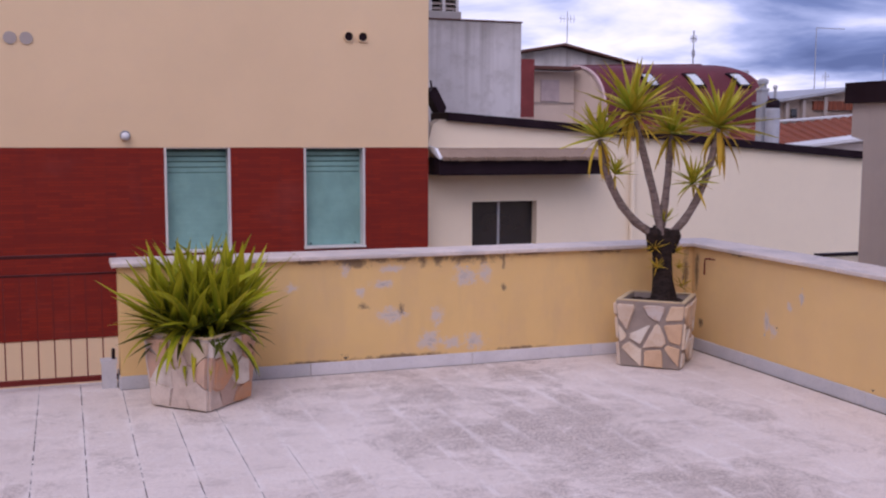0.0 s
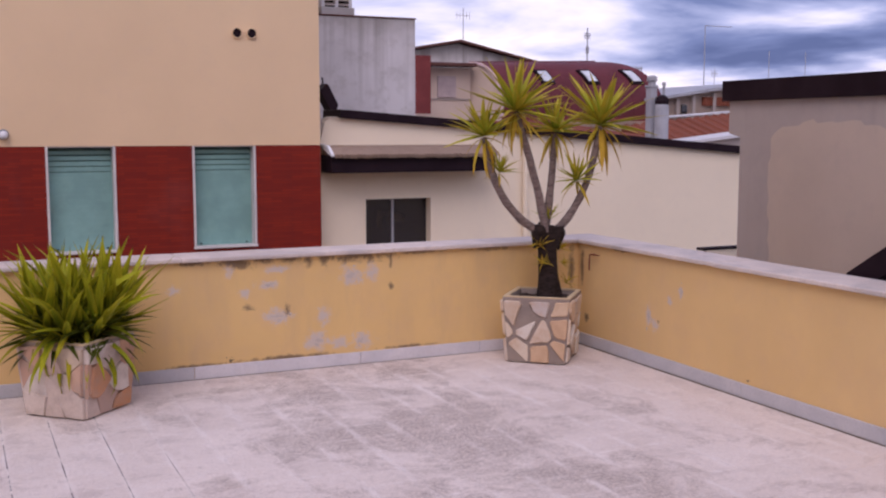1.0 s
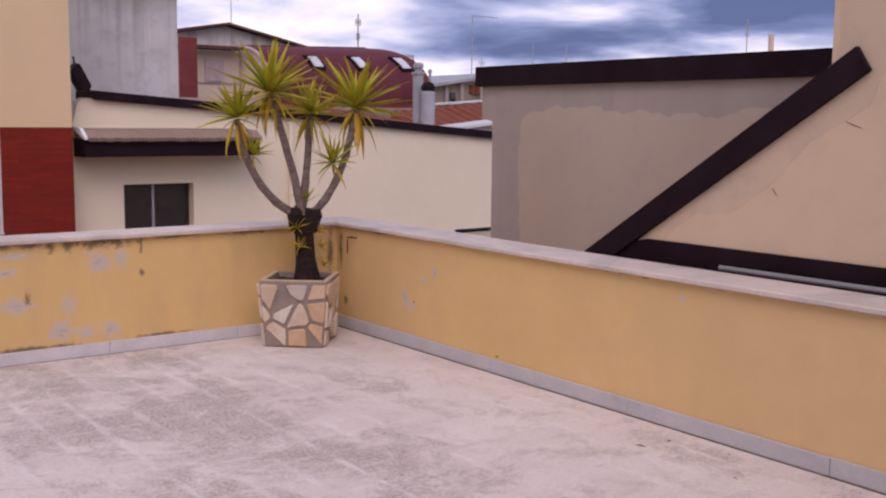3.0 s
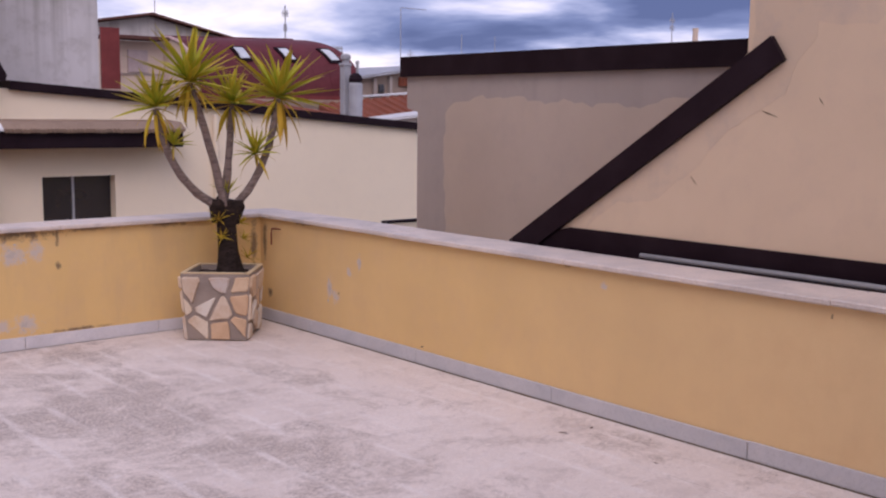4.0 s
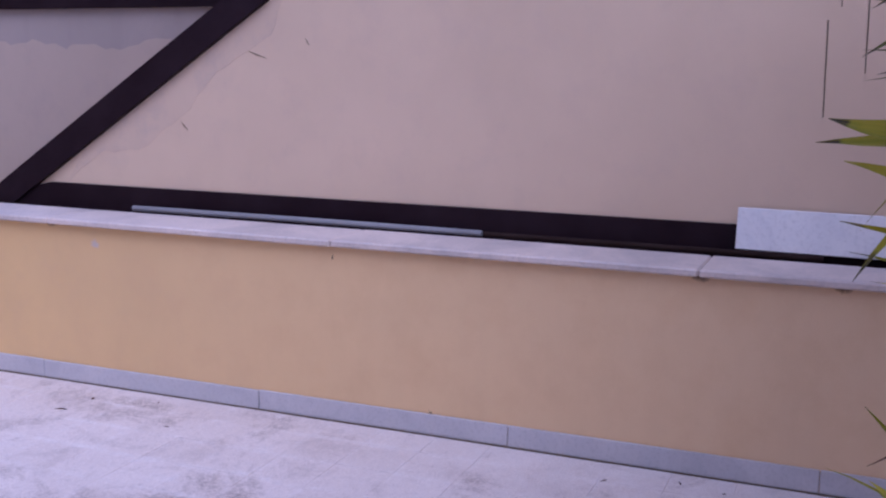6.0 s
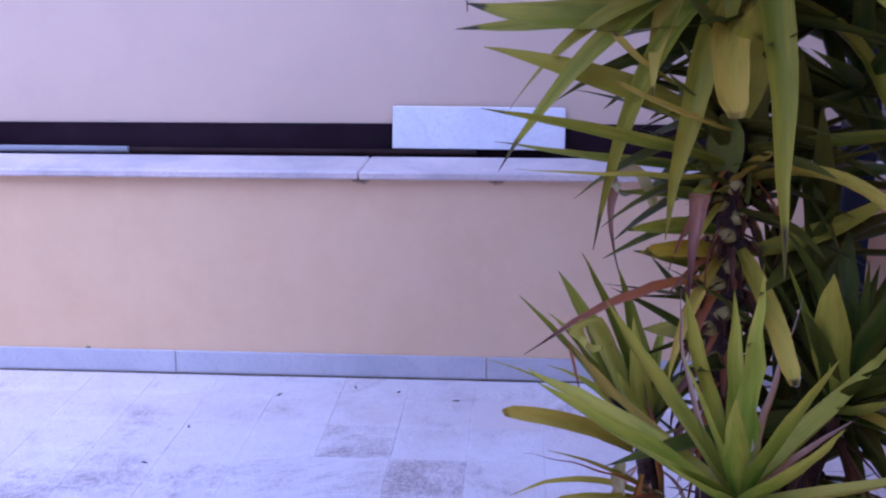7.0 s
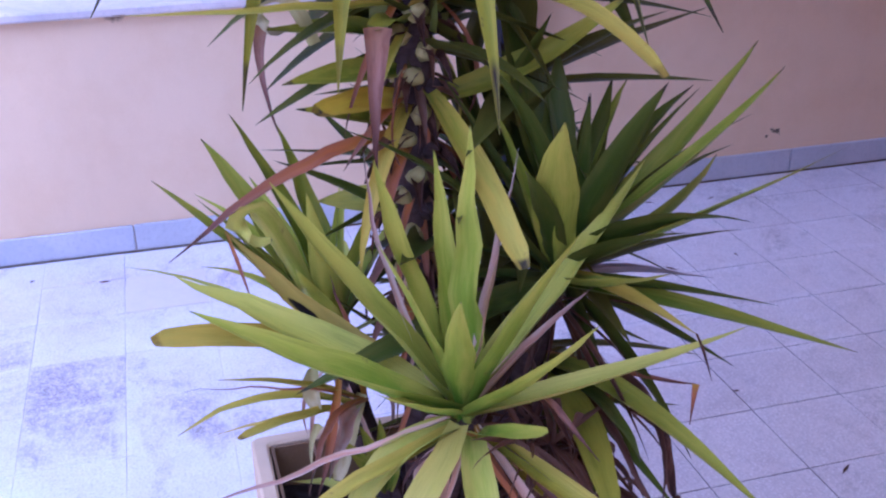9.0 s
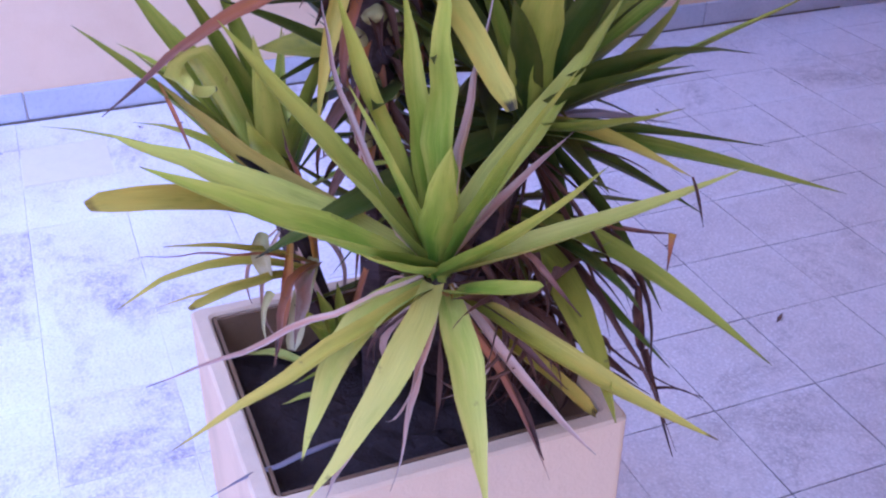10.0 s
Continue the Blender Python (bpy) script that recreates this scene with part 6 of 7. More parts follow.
swords(front, CA, [
    (-2.469, -7.527, 0.885, 0.031, -0.06, 0.00), (-2.407, -7.037, 0.578, 0.039, 0.21, 0.18), (-2.437, -7.032, 0.547, 0.030, 0.06, -0.15), (-2.564, -7.193, 0.590, 0.029, 0.15, 0.00)], LEAF_PALELIME, 602)
swords(front, CA, [
    (-2.374, -6.903, 0.609, 0.023, 0.06, -0.06), (-2.580, -7.462, 0.615, 0.029, -0.03, 0.03)], LEAF_YELLOW, 603)
sword(left, CC + Vector((-0.01, 0.02, 0.0)), (-2.117, -6.868, 0.783), 0.043, 0.10, 0.0, LEAF_YELLOW, "blunt", 0.1, 12, 0.01, 0.2, Vector((-0.7, 0.2, 1)))
swords(left, CL, [
    (-2.060, -6.882, 0.596, 0.018, 0.15, 0.21), (-2.152, -6.945, 0.732, 0.016, 0.06, 0.00), (-1.985, -6.927, 0.536, 0.015, 0.06, 0.00)], LEAF_YELLOW, 604)
swords(left, CC, [
    (-1.970, -6.892, 0.954, 0.033, 0.12, -0.09), (-1.828, -6.969, 0.961, 0.032, 0.15, -0.03), (-1.909, -7.009, 1.020, 0.034, 0.09, 0.06), (-1.843, -7.078, 0.984, 0.031, 0.00, 0.09),
    (-2.000, -6.950, 0.930, 0.034, 0.08, 0.00)], LEAF_SIDE, 605)
swords(left, CL, [
    (-2.179, -6.901, 0.738, 0.006, 0.06, 0.00), (-2.324, -7.034, 0.652, 0.015, 0.12, 0.09), (-2.109, -7.109, 0.843, 0.014, 0.06, 0.00)], LEAF_DRY, 606)
swords(left, CL, [
    (-2.172, -6.963, 0.648, 0.022, 0.06, 0.00)], LEAF_YELLOW, 607, "blunt")
swords(right, CD, [
    (-2.105, -7.728, 1.113, 0.032, -0.03, 0.06), (-2.245, -7.683, 1.115, 0.030, 0.03, 0.18), (-2.481, -7.610, 1.092, 0.020, -0.03, 0.06), (-2.016, -7.733, 0.916, 0.020, 0.00, 0.18),
    (-2.042, -7.564, 1.058, 0.025, 0.06, -0.03), (-2.136, -7.561, 1.049, 0.023, 0.06, 0.00), (-2.121, -7.582, 1.036, 0.022, 0.06, 0.00), (-2.431, -7.711, 0.798, 0.031, 0.03, 0.00),
    (-2.545, -7.384, 1.007, 0.024, -0.06, -0.03), (-2.205, -7.310, 1.086, 0.028, 0.06, 0.00)], LEAF_SIDE, 608)
swords(right, CB, [
    (-2.576, -7.517, 0.700, 0.028, 0.18, 0.06)], LEAF_SIDE, 608)
swords(right, CD, [
    (-2.413, -7.319, 1.129, 0.036, 0.09, 0.03)], LEAF_LIME, 609)
swords(right, CD, [
    (-2.451, -7.471, 0.875, 0.026, 0.06, 0.00)], LEAF_YELLOW, 610)
swords(right, CB, [
    (-2.466, -7.505, 0.708, 0.013, 0.00, -0.09)], LEAF_YELLOW, 610)
swords(right, CB, [
    (-2.529, -7.361, 0.630, 0.032, 0.06, -0.12)], LEAF, 611)
swords(front, CA, [
    (-2.297, -7.412, 0.870, 0.012, 0.06, 0.00), (-2.324, -6.890, 0.663, 0.008, -0.06, 0.06), (-2.403, -7.140, 0.490, 0.011, 0.03, -0.03), (-2.408, -7.418, 0.462, 0.013, 0.00, 0.09),
    (-2.137, -7.158, 1.023, 0.010, 0.00, -0.18), (-2.255, -7.325, 1.049, 0.012, 0.06, 0.03)], LEAF_PALE, 612)
swords(right, CD, [
    (-2.097, -7.701, 0.745, 0.016, 0.06, 0.00)], LEAF_GREY, 613)
swords(right, CD, [
    (-2.101, -7.432, 1.125, 0.039, 0.12, 0.00), (-2.020, -7.354, 1.280, 0.040, 0.10, 0.00), (-2.020, -7.380, 1.120, 0.040, 0.10, 0.00), (-2.000, -7.330, 1.110, 0.036, 0.12, 0.05), (-1.960, -7.470, 1.060, 0.036, 0.10, 0.00)], LEAF_DARK_SHADED, 614)
swords(right, CB, [
    (-2.551, -7.362, 0.791, 0.016, 0.00, -0.12), (-2.475, -7.462, 0.638, 0.015, 0.03, 0.00)], LEAF_DARK_SHADED, 614)
stem_swords([
    (1.60, -2.198, -7.120, 1.119, 0.034, 0.12, 0.04), (1.62, -2.341, -7.272, 1.098, 0.036, 0.30, -0.02), (1.52, -1.981, -7.024, 1.044, 0.024, 0.39, -0.45), (1.55, -2.185, -6.857, 1.224, 0.030, 0.21, 0.03),
    (1.52, -1.953, -6.859, 1.272, 0.023, 0.27, -0.51), (1.44, -1.927, -6.773, 1.430, 0.045, 0.00, 0.12), (1.45, -1.992, -6.795, 1.477, 0.053, -0.06, -0.24), (1.25, -2.067, -6.828, 1.409, 0.035, 0.09, -0.15),
    (1.22, -2.254, -6.832, 1.331, 0.020, 0.03, 0.03), (1.20, -1.920, -6.842, 1.230, 0.019, -0.03, 0.03), (1.30, -2.205, -7.236, 1.483, 0.050, 0.06, 0.00), (1.05, -2.184, -7.501, 1.216, 0.025, -0.15, -0.06),
    (1.50, -2.236, -7.496, 1.154, 0.027, 0.30, -0.45), (1.24, -2.169, -7.673, 1.313, 0.020, -0.06, -0.21), (1.14, -1.984, -7.049, 1.152, 0.029, 0.03, -0.03)], LEAF, 615)
stem_swords([
    (1.62, -2.168, -7.094, 1.341, 0.042, 0.09, 0.33), (1.19, -2.314, -6.883, 1.251, 0.013, 0.00, -0.09)], LEAF_YELLOW, 616)
stem_swords([
    (1.26, -2.396, -7.019, 1.382, 0.031, -0.03, 0.00), (1.32, -2.173, -7.030, 1.438, 0.028, -0.15, 0.18), (1.50, -2.250, -7.206, 1.317, 0.061, 0.09, 0.12), (1.20, -2.338, -7.469, 1.144, 0.033, 0.30, -0.09),
    (1.17, -2.158, -7.284, 1.245, 0.043, 0.06, 0.00), (1.08, -2.384, -7.288, 0.952, 0.035, 0.03, -0.03)], LEAF_YELLOW, 617, "blunt")
stem_swords([(1.06, -2.159, -7.098, 1.083, 0.047, 0.06, 0.00)], LEAF_GOLD, 629, "blunt")
stem_swords([
    (1.60, -2.383, -7.472, 1.388, 0.029, 0.09, 0.00)], LEAF_LIME, 618)
stem_swords([
    (1.55, -2.237, -7.595, 1.163, 0.027, 0.15, -0.51), (1.16, -2.163, -7.655, 1.242, 0.020, 0.00, -0.15)], LEAF_DARK_SHADED, 619)
stem_swords([
    (1.02, -2.101, -6.903, 0.887, 0.019, 0.21, -0.12)], LEAF_DRY, 620)
sword(top, (-2.206, -7.168, 1.196), (-2.212, -7.160, 1.025), 0.034, 0.0, 0.03, LEAF_MAUVE, "taper", 0.2, 12, 0.01, 0.30, Vector((-1, 0.1, 0)))
sword(top, (-2.070, -7.232, 1.165), (-2.210, -7.166, 1.192), 0.036, 0.10, 0.0, LEAF, "blunt")
stem_swords([
    (1.03, -2.102, -7.081, 1.076, 0.018, 0.06, 0.00), (1.09, -2.147, -7.061, 1.121, 0.025, 0.06, 0.00), (0.91, -1.929, -7.124, 0.880, 0.033, 0.06, 0.00)], LEAF, 621)
swords(front, CA, [
    (-2.431, -7.340, 0.465, 0.011, 0.06, -0.09), (-2.418, -7.254, 0.600, 0.009, 0.06, 0.00)], LEAF_DRY, 622)
sword(front, (-1.986, -6.983, 0.873), (-2.088, -7.006, 0.796), 0.006, 0.06, 0.00, LEAF_DRY)
swords(left, CE, [
    (-2.302, -6.943, 0.460, 0.008, 0.06, 0.00)], LEAF_GREY, 623)
swords(front, CA, [
    (-2.446, -7.372, 0.633, 0.020, 0.06, 0.00)], LEAF_BROWN, 624)
swords(right, CB, [
    (-2.296, -7.570, 0.698, 0.013, -0.09, -0.06)], LEAF_DRY, 625)
swords(right, CB, [
    (-2.499, -7.422, 0.634, 0.018, 0.30, -0.33), (-2.531, -7.471, 0.635, 0.007, -0.30, -0.03), (-2.551, -7.431, 0.583, 0.012, 0.18, -0.12)], LEAF_BROWN, 626)
sword(right, (-2.451, -7.471, 0.875), (-2.440, -7.505, 0.800), 0.006, 0.06, 0.00, LEAF_BROWN)
swords(left, CL, [
    (-2.284, -7.065, 0.639, 0.023, 0.06, 0.06)], LEAF_PALE, 627)
sword(top, (-1.990, -7.058, 1.160), (-2.06, -7.062, 1.035), 0.022, 0.04, 0.10, LEAF_MAUVE, "taper", 0.8, 12, 0.01, 0.3, Vector((-1, 0.3, 0.2)))
sword(right, (-2.296, -7.570, 0.698), (-2.317, -7.554, 0.649), 0.011, 0.06, 0.00, LEAF_DRY, "taper")
swords(front, CA, [(-1.986, -6.983, 0.873, 0.035, -0.03, -0.06)], LEAF_BLOT, 690)

# two old leaves curled right over, their pale undersides outward
for start, out, curl, w in (((-2.00, -7.10, 0.74), (-2.105, -7.02, 0.945), 0.024, 0.034), ((-2.00, -7.12, 1.130), (-1.995, -7.075, 1.190), 0.022, 0.036)):
    start, out = Vector(start), Vector(out)
    path = bezier(start, start.lerp(out, 0.6) + Vector((0, 0, 0.03)), out, 6)
    path += [out + Vector((0.25 * curl * math.sin(a2), curl * math.sin(a2), curl * (math.cos(a2) - 1))) for a2 in (radians(28 * k) for k in range(1, 9))]
    part("leaf", blade([p - yb for p in path], w, 0.3, 0.4, Vector((0.3, 0.2, 1)), "blunt"), LEAF_PALELIME if start.z < 1 else LEAF_CREAM, top)

# dead and curled leaves over the soil behind the front rosette
sword(left, (-2.050, -7.082, 0.668), (-2.060, -7.085, 0.601), 0.026, 0.00, 0.12, LEAF_CREAM, "blunt", 0.8, 10, 0.030, 0.40, Vector((-1, 0, 0.3)))
sword(left, (-2.050, -7.120, 0.642), (-2.120, -7.069, 0.492), 0.015, 0.00, -0.04, LEAF_DRY, "sword", 0.4, 10, 0.020, 0.40, Vector((-1, 0, 0.3)))
sword(left, (-2.030, -7.156, 0.600), (-2.080, -7.104, 0.483), 0.027, 0.00, 0.05, LEAF_CREAM, "blunt", 0.3, 10, 0.020, 0.30, Vector((-1, 0, 0.3)))
sword(left, (-2.080, -7.082, 0.591), (-2.100, -7.068, 0.516), 0.014, 0.00, 0.22, LEAF_CREAM, "taper", 0.6, 10, 0.020, 0.40, Vector((-1, 0, 0.3)))
sword(left, (-1.997, -7.132, 0.392), (-1.930, -7.048, 0.386), 0.024, 0.05, 0.06, LEAF_PALELIME, "sword", 0.3, 10, 0.020, 0.30)
sword(left, (-2.079, -7.139, 0.390), (-2.075, -7.084, 0.386), 0.012, 0.05, 0.00, LEAF_PALELIME, "sword", 0.3, 10, 0.020, 0.30)
sword(left, (-2.033, -7.190, 0.395), (-2.045, -7.109, 0.392), 0.010, 0.05, 0.05, LEAF_SIDE, "sword", 0.3, 10, 0.020, 0.30)
sword(left, (-2.089, -7.150, 0.405), (-2.104, -7.123, 0.400), 0.024, 0.30, 0.00, LEAF_PALE, "blunt", 1.2, 10, 0.020, 0.30)
sword(left, (-2.130, -7.170, 0.489), (-2.130, -7.134, 0.610), 0.024, 0.05, 0.10, LEAF_SIDE, "sword", 0.3, 10, 0.010, 0.25, Vector((-1, 0, 0.3)))
sword(left, (-2.130, -7.170, 0.489), (-2.130, -7.119, 0.561), 0.022, 0.05, 0.10, LEAF_SIDE, "sword", 0.3, 10, 0.010, 0.25, Vector((-1, 0, 0.3)))
sword(left, (-2.130, -7.170, 0.489), (-2.130, -7.163, 0.616), 0.024, 0.05, 0.10, LEAF_SIDE, "sword", 0.3, 10, 0.010, 0.25, Vector((-1, 0, 0.3)))
sword(left, (-2.130, -7.170, 0.489), (-2.130, -7.102, 0.595), 0.020, 0.05, 0.10, LEAF_SIDE, "sword", 0.3, 10, 0.010, 0.25, Vector((-1, 0, 0.3)))
sword(left, (-2.130, -7.170, 0.489), (-2.130, -7.188, 0.573), 0.022, 0.05, 0.10, LEAF_SIDE, "sword", 0.3, 10, 0.010, 0.25, Vector((-1, 0, 0.3)))
# brown tatters hanging from the front rosette over the rim
sword(front, (-2.310, -7.148, 0.515), (-2.420, -7.058, 0.525), 0.013, 0.03, 0.03, LEAF_PALE, "sword", 0.3, 10, 0.020, 0.30)
sword(front, (-2.300, -7.337, 0.524), (-2.400, -7.347, 0.469), 0.014, 0.06, -0.04, LEAF_BROWN, "sword", 0.3, 10, 0.020, 0.30)
sword(front, (-2.330, -7.314, 0.671), (-2.420, -7.398, 0.614), 0.016, 0.06, -0.04, LEAF_BROWN, "taper", 0.8, 10, 0.040, 0.30)
sword(front, (-2.330, -7.293, 0.664), (-2.420, -7.361, 0.594), 0.011, 0.03, 0.02, LEAF_MAUVE, "sword", 0.5, 10, 0.030, 0.30)
sword(front, (-2.340, -7.329, 0.749), (-2.380, -7.395, 0.666), 0.016, 0.02, -0.10, LEAF_MAUVE, "taper", 2.0, 10, 0.050, 0.30)
sword(front, (-2.330, -7.348, 0.736), (-2.340, -7.382, 0.656), 0.018, 0.00, 0.10, LEAF_BROWN, "taper", 1.6, 10, 0.050, 0.40, Vector((-1, 0, 0.3)))
sword(front, (-2.320, -7.389, 0.704), (-2.330, -7.378, 0.638), 0.013, 0.00, 0.10, LEAF_BROWN, "taper", 1.6, 10, 0.050, 0.40, Vector((-1, 0, 0.3)))
sword(front, (-2.350, -7.337, 0.628), (-2.420, -7.480, 0.551), 0.012, 0.05, -0.06, LEAF_BROWN, "taper", 0.8, 10, 0.040, 0.30)
sword(right, (-2.240, -7.499, 0.632), (-2.250, -7.558, 0.586), 0.017, 0.10, -0.10, LEAF_BROWN, "blunt", 0.8, 10, 0.030, 0.30)
sword(right, (-2.250, -7.554, 0.593), (-2.250, -7.580, 0.472), 0.016, 0.00, -0.08, LEAF_BROWN, "blunt", 0.8, 10, 0.030, 0.40, Vector((-1, 0, 0.3)))
sword(right, (-2.250, -7.579, 0.476), (-2.270, -7.647, 0.264), 0.014, 0.00, 0.03, LEAF_BROWN, "taper", 0.6, 10, 0.030, 0.40, Vector((-1, 0, 0.3)))
sword(right, (-2.300, -7.575, 0.441), (-2.330, -7.635, 0.427), 0.008, 0.25, 0.00, LEAF_BROWN, "taper", 0.6, 10, 0.030, 0.30)
sword(front, (-2.300, -7.295, 0.618), (-2.370, -7.436, 0.492), 0.032, 0.02, -0.06, LEAF_YELLOW, "blunt", 0.2, 10, 0.020, 0.30)
sword(front, (-2.330, -7.247, 0.703), (-2.500, -7.270, 0.808), 0.044, 0.00, 0.05, LEAF_LIME, "blunt", 0.1, 10, 0.010, 0.20)
leaf_mass("withered_leaves", yucca, [((x, y, z), 16, 0.12, (0.0, -0.4, 1), 30, -70, 1.0) for x, y, z in ((-0.180, -0.172, 0.258), (-0.160, -0.232, 0.171), (-0.180, -0.149, 0.207), (-0.160, -0.130, 0.273))], leaf_shapes(LEAF_BROWN, 0.10, (20, 60, 110, 170), 196, 10, 4.0), LEAF_BROWN, 214, "rotten dark leaves packed under the front rosette")

# fill between the main leaves; the dark ones paint shade into the gaps
fill_dark = leaf_shapes(LEAF_DARK_SHADED, 0.13, (6, 14, 25, 40), 87)
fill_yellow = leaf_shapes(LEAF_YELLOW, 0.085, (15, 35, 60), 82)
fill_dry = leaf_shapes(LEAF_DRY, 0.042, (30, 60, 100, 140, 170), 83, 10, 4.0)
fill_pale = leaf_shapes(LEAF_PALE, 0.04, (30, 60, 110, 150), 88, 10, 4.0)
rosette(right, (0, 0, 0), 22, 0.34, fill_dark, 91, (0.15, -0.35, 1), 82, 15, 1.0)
fill_brown = leaf_shapes(LEAF_BROWN, 0.05, (30, 60, 100, 140, 170), 94, 10, 4.0)
rosette(right, (0, 0, -0.03), 18, 0.26, fill_brown, 92, (0, -0.2, 1), 0, -60, 1.0)
rosette(left, (0, 0, 0), 14, 0.31, leaf_shapes(LEAF_LIME, 0.14, (6, 14, 25, 40), 98), 93, (0.2, 0.15, 1), 82, 30, 1.0)
rosette(left, (0, 0, -0.03), 5, 0.20, fill_pale, 94, (0, 0.2, 1), 10, -60, 1.0)
rosette(front, (0, 0, -0.02), 6, 0.24, fill_brown, 95, (-0.1, 0, 1), -10, -60, 1.0)
rosette(front, (0, 0, -0.02), 5, 0.26, fill_pale, 96, (-0.1, 0, 1), -10, -50, 1.0)
top_wide = leaf_shapes(LEAF_DARK_SHADED, 0.16, (4, 10, 18, 28), 99)
top_dark = leaf_shapes(LEAF_DARK_SHADED, 0.13, (3, 8, 14, 20), 89)
# dark leaves round the upper stem: the crown's shade is in their colour
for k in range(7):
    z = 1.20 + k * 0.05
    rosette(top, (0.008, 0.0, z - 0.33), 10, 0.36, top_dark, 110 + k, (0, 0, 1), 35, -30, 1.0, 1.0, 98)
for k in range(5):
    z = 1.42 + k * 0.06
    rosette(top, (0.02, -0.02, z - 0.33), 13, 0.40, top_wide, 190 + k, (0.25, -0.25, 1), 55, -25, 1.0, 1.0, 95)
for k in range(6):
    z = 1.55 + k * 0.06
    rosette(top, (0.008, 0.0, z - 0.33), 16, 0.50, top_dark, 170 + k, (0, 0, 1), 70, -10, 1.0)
for k in range(5):
    z = 1.02 + k * 0.05
    rosette(top, (0.0, 0.0, z - 0.33), 3, 0.24, fill_yellow if k % 2 else fill_dry, 130 + k, (0, 0, 1), 5, -55, 1.0)
for k in range(5):
    z = 0.55 + k * 0.08
    rosette(top, (0.0, 0.0, z - 0.33), 4, 0.20, fill_dry if k % 2 else fill_pale, 150 + k, (0, 0, 1), -30, -75, 1.0)
leaf_mass("upper_leaves", yucca, [((0.01, 0.0, z), 16, 0.5, (0.0, 0.0, 1), 80, 8, 1.0) for z in (1.56, 1.64, 1.72, 1.80)], top_wide, LEAF, 211, "green leaves of the crown above")
# inner leaves coloured nearly black in place of the shade between leaves
leaf_mass("inner_leaves", yucca, [((0.012, -0.005, z), 8, 0.27, (0.12, 0.0, 1), 60, -25, 1.0) for z in (0.80, 0.87, 0.94, 1.01, 1.08, 1.15, 1.22)], leaf_shapes(LEAF_DARK_SHADED, 0.15, (5, 14, 28), 199), LEAF_DARK_SHADED, 207, "olive leaves close round the tall stem")
leaf_mass("inner_leaves", yucca, [((0.02 + 0.04 * (k % 2), -0.02 - 0.09 * (k % 4), z), 12, 0.29, (0.5, -0.3, 1), 60, -40, 1.0) for k, z in enumerate((0.52, 0.60, 1.00, 1.06, 1.12, 1.18, 1.24, 1.30, 1.36))], top_dark, LEAF_DARK_SHADED, 201, "crowded dark inner leaves of the crown")
leaf_mass("inner_leaves", yucca, [((x, y, z), 14, 0.30, (0.25, -0.4, 1), 60, -35, 1.0) for x, y, z in ((0.02, -0.10, 0.22), (0.04, -0.16, 0.30), (0.06, -0.12, 0.40), (0.06, -0.18, 0.50), (0.05, -0.10, 0.60), (0.05, -0.16, 0.72), (0.05, -0.12, 0.85))], top_dark, LEAF_DARK_SHADED, 212, "shaded leaves between the rosettes")
leaf_mass("withered_leaves", yucca, [((-0.26, -0.07, 0.33), 18, 0.14, (0.1, -0.9, 0.5), 40, -40, 1.0), ((-0.22, -0.12, 0.30), 18, 0.17, (0.1, -0.9, 0.2), 40, -40, 1.0)], leaf_shapes(LEAF_BROWN, 0.065, (20, 60, 110), 185, 10, 4.0), LEAF_BROWN, 206, "crumpled dark brown leaves under the front rosette")
leaf_mass("withered_leaves", yucca, [((0.0, 0, z), 6, 0.17, (0, 0, 1), 0, -78, 1.0) for z in (0.40, 0.47, 0.54, 0.61, 0.68, 0.75)], leaf_shapes(LEAF_DRY, 0.10, (20, 60, 110), 85), LEAF_DRY, 202, "withered brown leaves hugging the stem")
leaf_mass("withered_leaves", yucca, [((x, y, z), 9, 0.22, (x * 2, y * 2, 1), -10, -75, 1.0) for x, y, z in ((-0.05, -0.16, 0.30), (0.02, -0.20, 0.28), (-0.1, -0.17, 0.22))], leaf_shapes(LEAF_BROWN, 0.045, (20, 60, 110, 170), 86, 10, 4.0), LEAF_BROWN, 203, "withered dark brown leaves under the rosettes")
rosette(right, (0.02, -0.02, -0.02), 16, 0.36, fill_dark, 97, (0.05, -0.3, 1), 0, -60, 1.0, 1.0, 70)
leaf_mass("withered_leaves", yucca, [((x, y, z), 14, 0.25, (0.0, -0.5, 1), 0, -75, 1.0) for x, y, z in ((-0.04, -0.20, 0.32), (-0.02, -0.26, 0.26), (-0.10, -0.22, 0.20), (0.04, -0.24, 0.18))], leaf_shapes(LEAF_BROWN, 0.05, (20, 60, 110, 170), 92, 10, 4.0), LEAF_BROWN, 204, "rotten dark brown leaves hanging over the planter's edge")
leaf_mass("withered_leaves", yucca, [((0.0, 0.0, z), 6, 0.13, (0, 0, 1), 20, -70, 1.0) for z in (0.45, 0.53, 0.61, 0.69, 0.77, 0.85)], leaf_shapes(LEAF_BROWN, 0.14, (20, 60, 110), 93), LEAF_BROWN, 205, "dark leaf stubs along the stem")

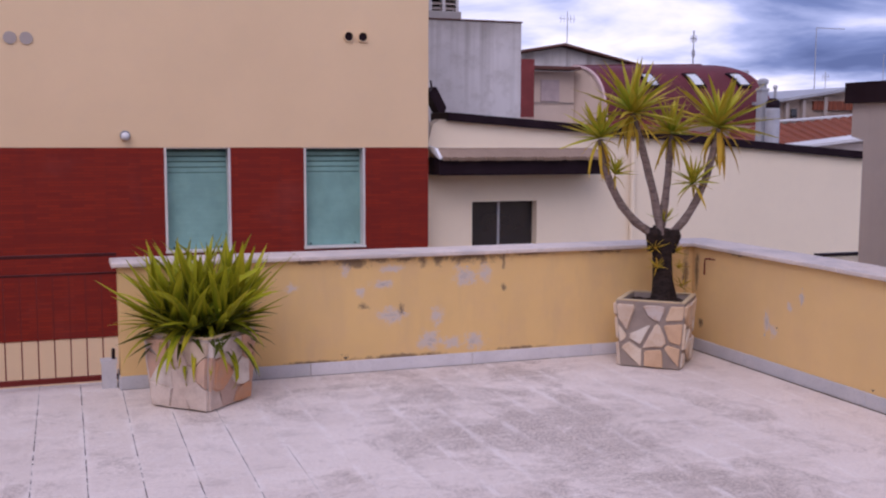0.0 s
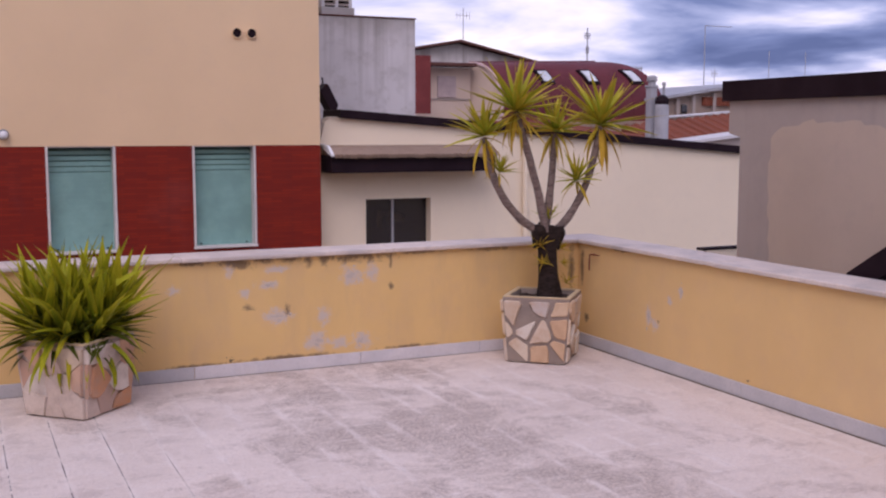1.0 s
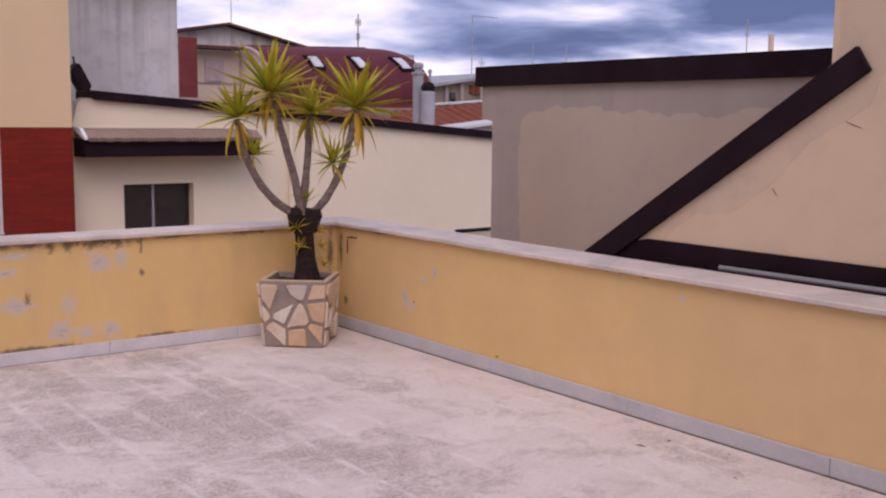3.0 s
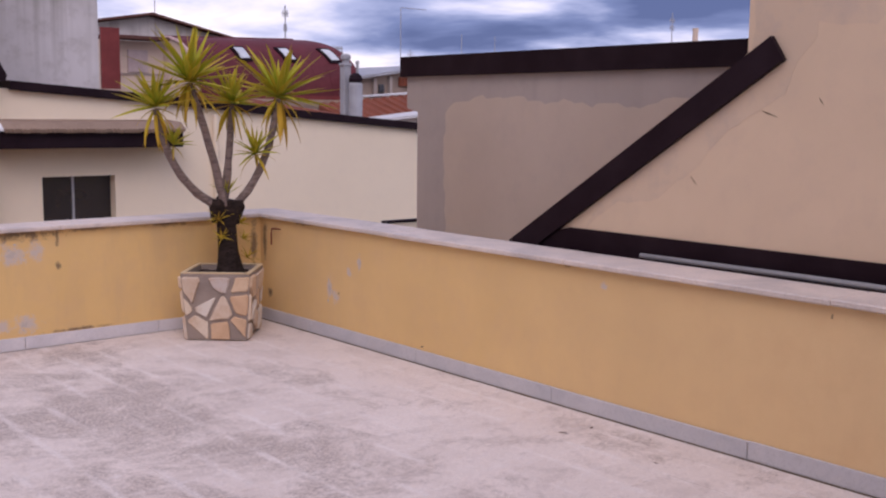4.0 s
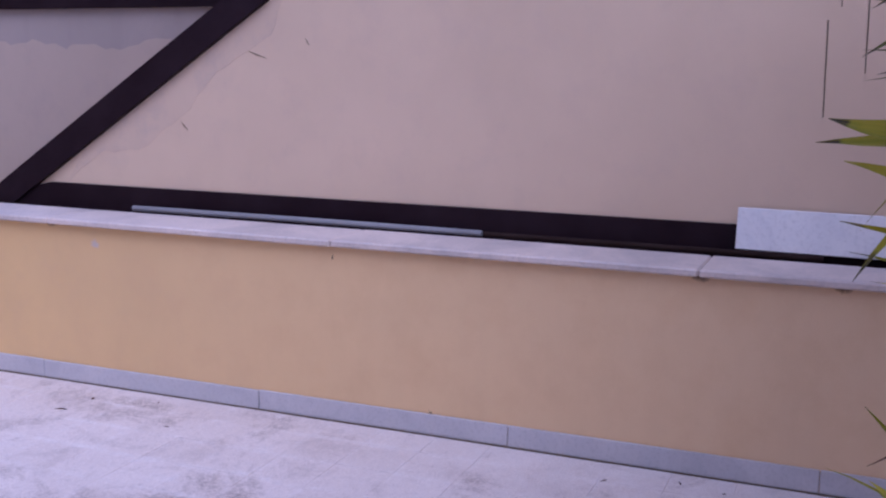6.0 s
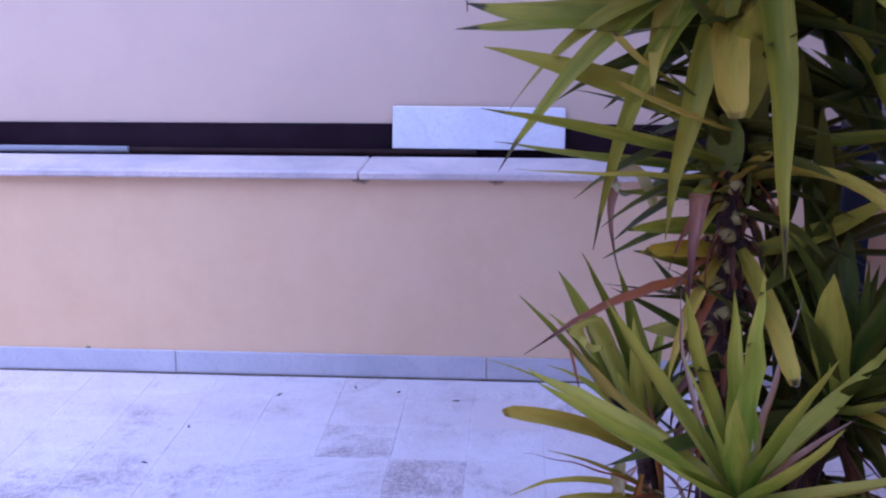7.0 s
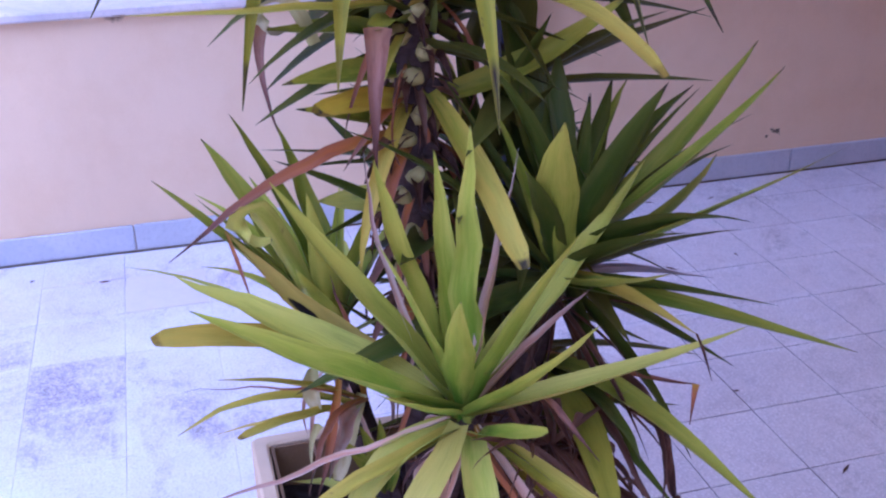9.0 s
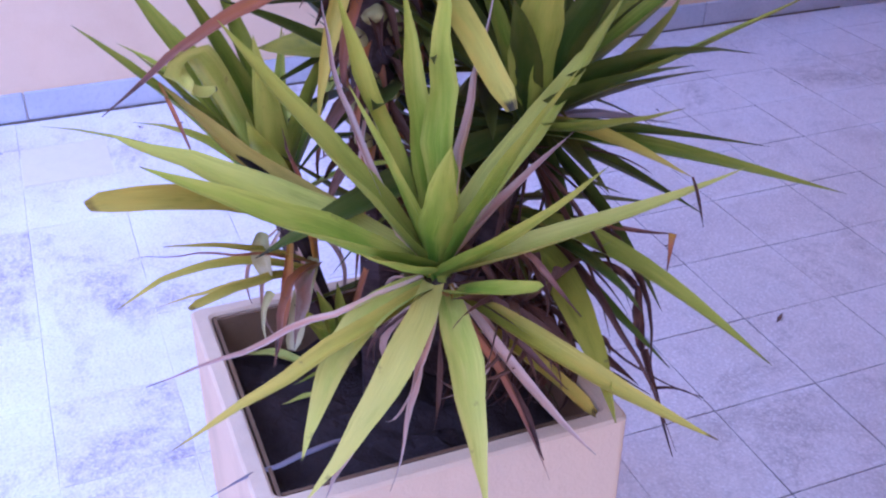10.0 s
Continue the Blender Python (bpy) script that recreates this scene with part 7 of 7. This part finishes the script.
# crumbs of leaf and grit lying on the tiles
rng = random.Random(303)
bm = bmesh.new()
for k in range(38):
    if k < 24:
        x, y = -abs(rng.gauss(0.0, 0.25)) - 0.015, rng.uniform(-9.6, -3.5)
    else:
        x, y = -1.6 + rng.gauss(0, 0.8), -7.6 + rng.gauss(0, 0.9)
    if x > -0.012 or (BX0 - 0.03 < x < BX1 + 0.03 and BY0 - 0.03 < y < BY1 + 0.03):
        continue
    ln, wd, az, h = rng.uniform(0.006, 0.028), rng.uniform(0.002, 0.006), rng.uniform(0, math.pi), 0.0012
    d, n2 = Vector((math.cos(az), math.sin(az), 0)) * ln, Vector((-math.sin(az), math.cos(az), 0)) * wd
    p = Vector((x, y, h))
    q = [bm.verts.new(v) for v in (p - d, p + n2 + Vector((0, 0, 0.002)), p + d + Vector((0, 0, 0.003)), p - n2, p + Vector((0, 0, 0.005)))]
    for i in range(4):
        bm.faces.new((q[i], q[(i + 1) % 4], q[4]))
tagged(part("leaf_litter", bm, LEAF_BROWN), "scattered crumbs of dry leaf on the tiles", "litter", kind="stuff")


# ---- floor tiles: the nearest ones singly, the rest joined ----
rng = random.Random(17)
tile_meshes = []
for k in range(6):
    r = TILE_P / 2 - rng.uniform(0.0005, 0.0011)
    bm = one_box(-r, r, -r, r, -0.0055, 0.0)
    top_f = max(bm.faces, key=lambda f: f.calc_center_median().z)
    bmesh.ops.bevel(bm, geom=list(top_f.edges), offset=0.0007, segments=1, affect="EDGES")
    tile_meshes.append(finish("tile", bm, TILE))
wide_meshes = []      # with open joints, under the roof's edge
for k in range(3):
    r = TILE_P / 2 - 0.0014 - 0.0004 * k
    bm = one_box(-r, r, -r, r, -0.0055, 0.0)
    wide_meshes.append(finish("tile", bm, TILE))
worn_meshes = []
for me in tile_meshes[:2]:
    me = me.copy()
    me.materials[0] = TILE_WORN
    worn_meshes.append(me)
TX, TY0 = -0.20, -6.735
r = TILE_P / 2 - 0.003
new_tile = finish("tile", one_box(-r, r, -r, r, -0.0055, -0.0006), TILE_NEW)
far_v, far_f = [], []
for i in range(-1, 32):
    for j in range(-28, 22):
        x1, y1 = TX - TILE_P * i, TY0 - TILE_P * j
        x0, y0 = x1 - TILE_P, y1 - TILE_P
        cx, cy = (x0 + x1) / 2, (y0 + y1) / 2
        if x1 <= -8.0 or y1 <= -12.0 or y0 >= 0.27:
            continue
        dz = rng.uniform(-0.0006, 0.0006)
        whole = x1 <= 0.001 and y1 <= 0.001 and x0 >= -8.0 and y0 >= -12
        if whole and -3.6 < cx and -9.2 < cy < -3.8:
            worn = (i, j) in ((2, -1), (3, -1), (1, -2), (6, 8), (5, 7), (9, -3), (8, -8)) or rng.random() < 0.02
            ob = new("tile", new_tile if (i, j) == (0, 0) else rng.choice(worn_meshes if worn else wide_meshes if cy < -7.7 else tile_meshes))
            ob.parent = floor
            ob.matrix_basis = pose(cx, cy, dz, rng.uniform(-0.15, 0.15), rng.uniform(-0.15, 0.15), rng.choice((0, 90, 180, 270)) + rng.uniform(-0.15, 0.15))
            continue
        gx = 0.0012
        gap = 0.0030 if cx < -3.3 and cy > -5.0 else gx
        xa, xb, ya, yb2 = max(x0, -8.0) + gap, min(x1, -0.006 if cy < 0.0 else 0.26) - gap, max(y0, -12.0) + gx, min(y1, -0.006 if cx > WEST_END else 0.27) - gx
        if xb - xa < 0.01 or yb2 - ya < 0.01:
            continue
        n = len(far_v)
        b = 0.0007
        far_v += [(xa, ya, -0.0055), (xb, ya, -0.0055), (xb, yb2, -0.0055), (xa, yb2, -0.0055), (xa, ya, dz - b), (xb, ya, dz - b), (xb, yb2, dz - b), (xa, yb2, dz - b),
                  (xa + b, ya + b, dz), (xb - b, ya + b, dz), (xb - b, yb2 - b, dz), (xa + b, yb2 - b, dz)]
        for k in range(4):
            k2 = (k + 1) % 4
            far_f += [(n + k, n + k2, n + 4 + k2, n + 4 + k), (n + 4 + k, n + 4 + k2, n + 8 + k2, n + 8 + k)]
        far_f.append((n + 8, n + 9, n + 10, n + 11))
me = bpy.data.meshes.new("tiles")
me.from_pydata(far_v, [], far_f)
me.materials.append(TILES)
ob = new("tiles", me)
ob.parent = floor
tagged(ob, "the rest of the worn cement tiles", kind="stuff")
settle()
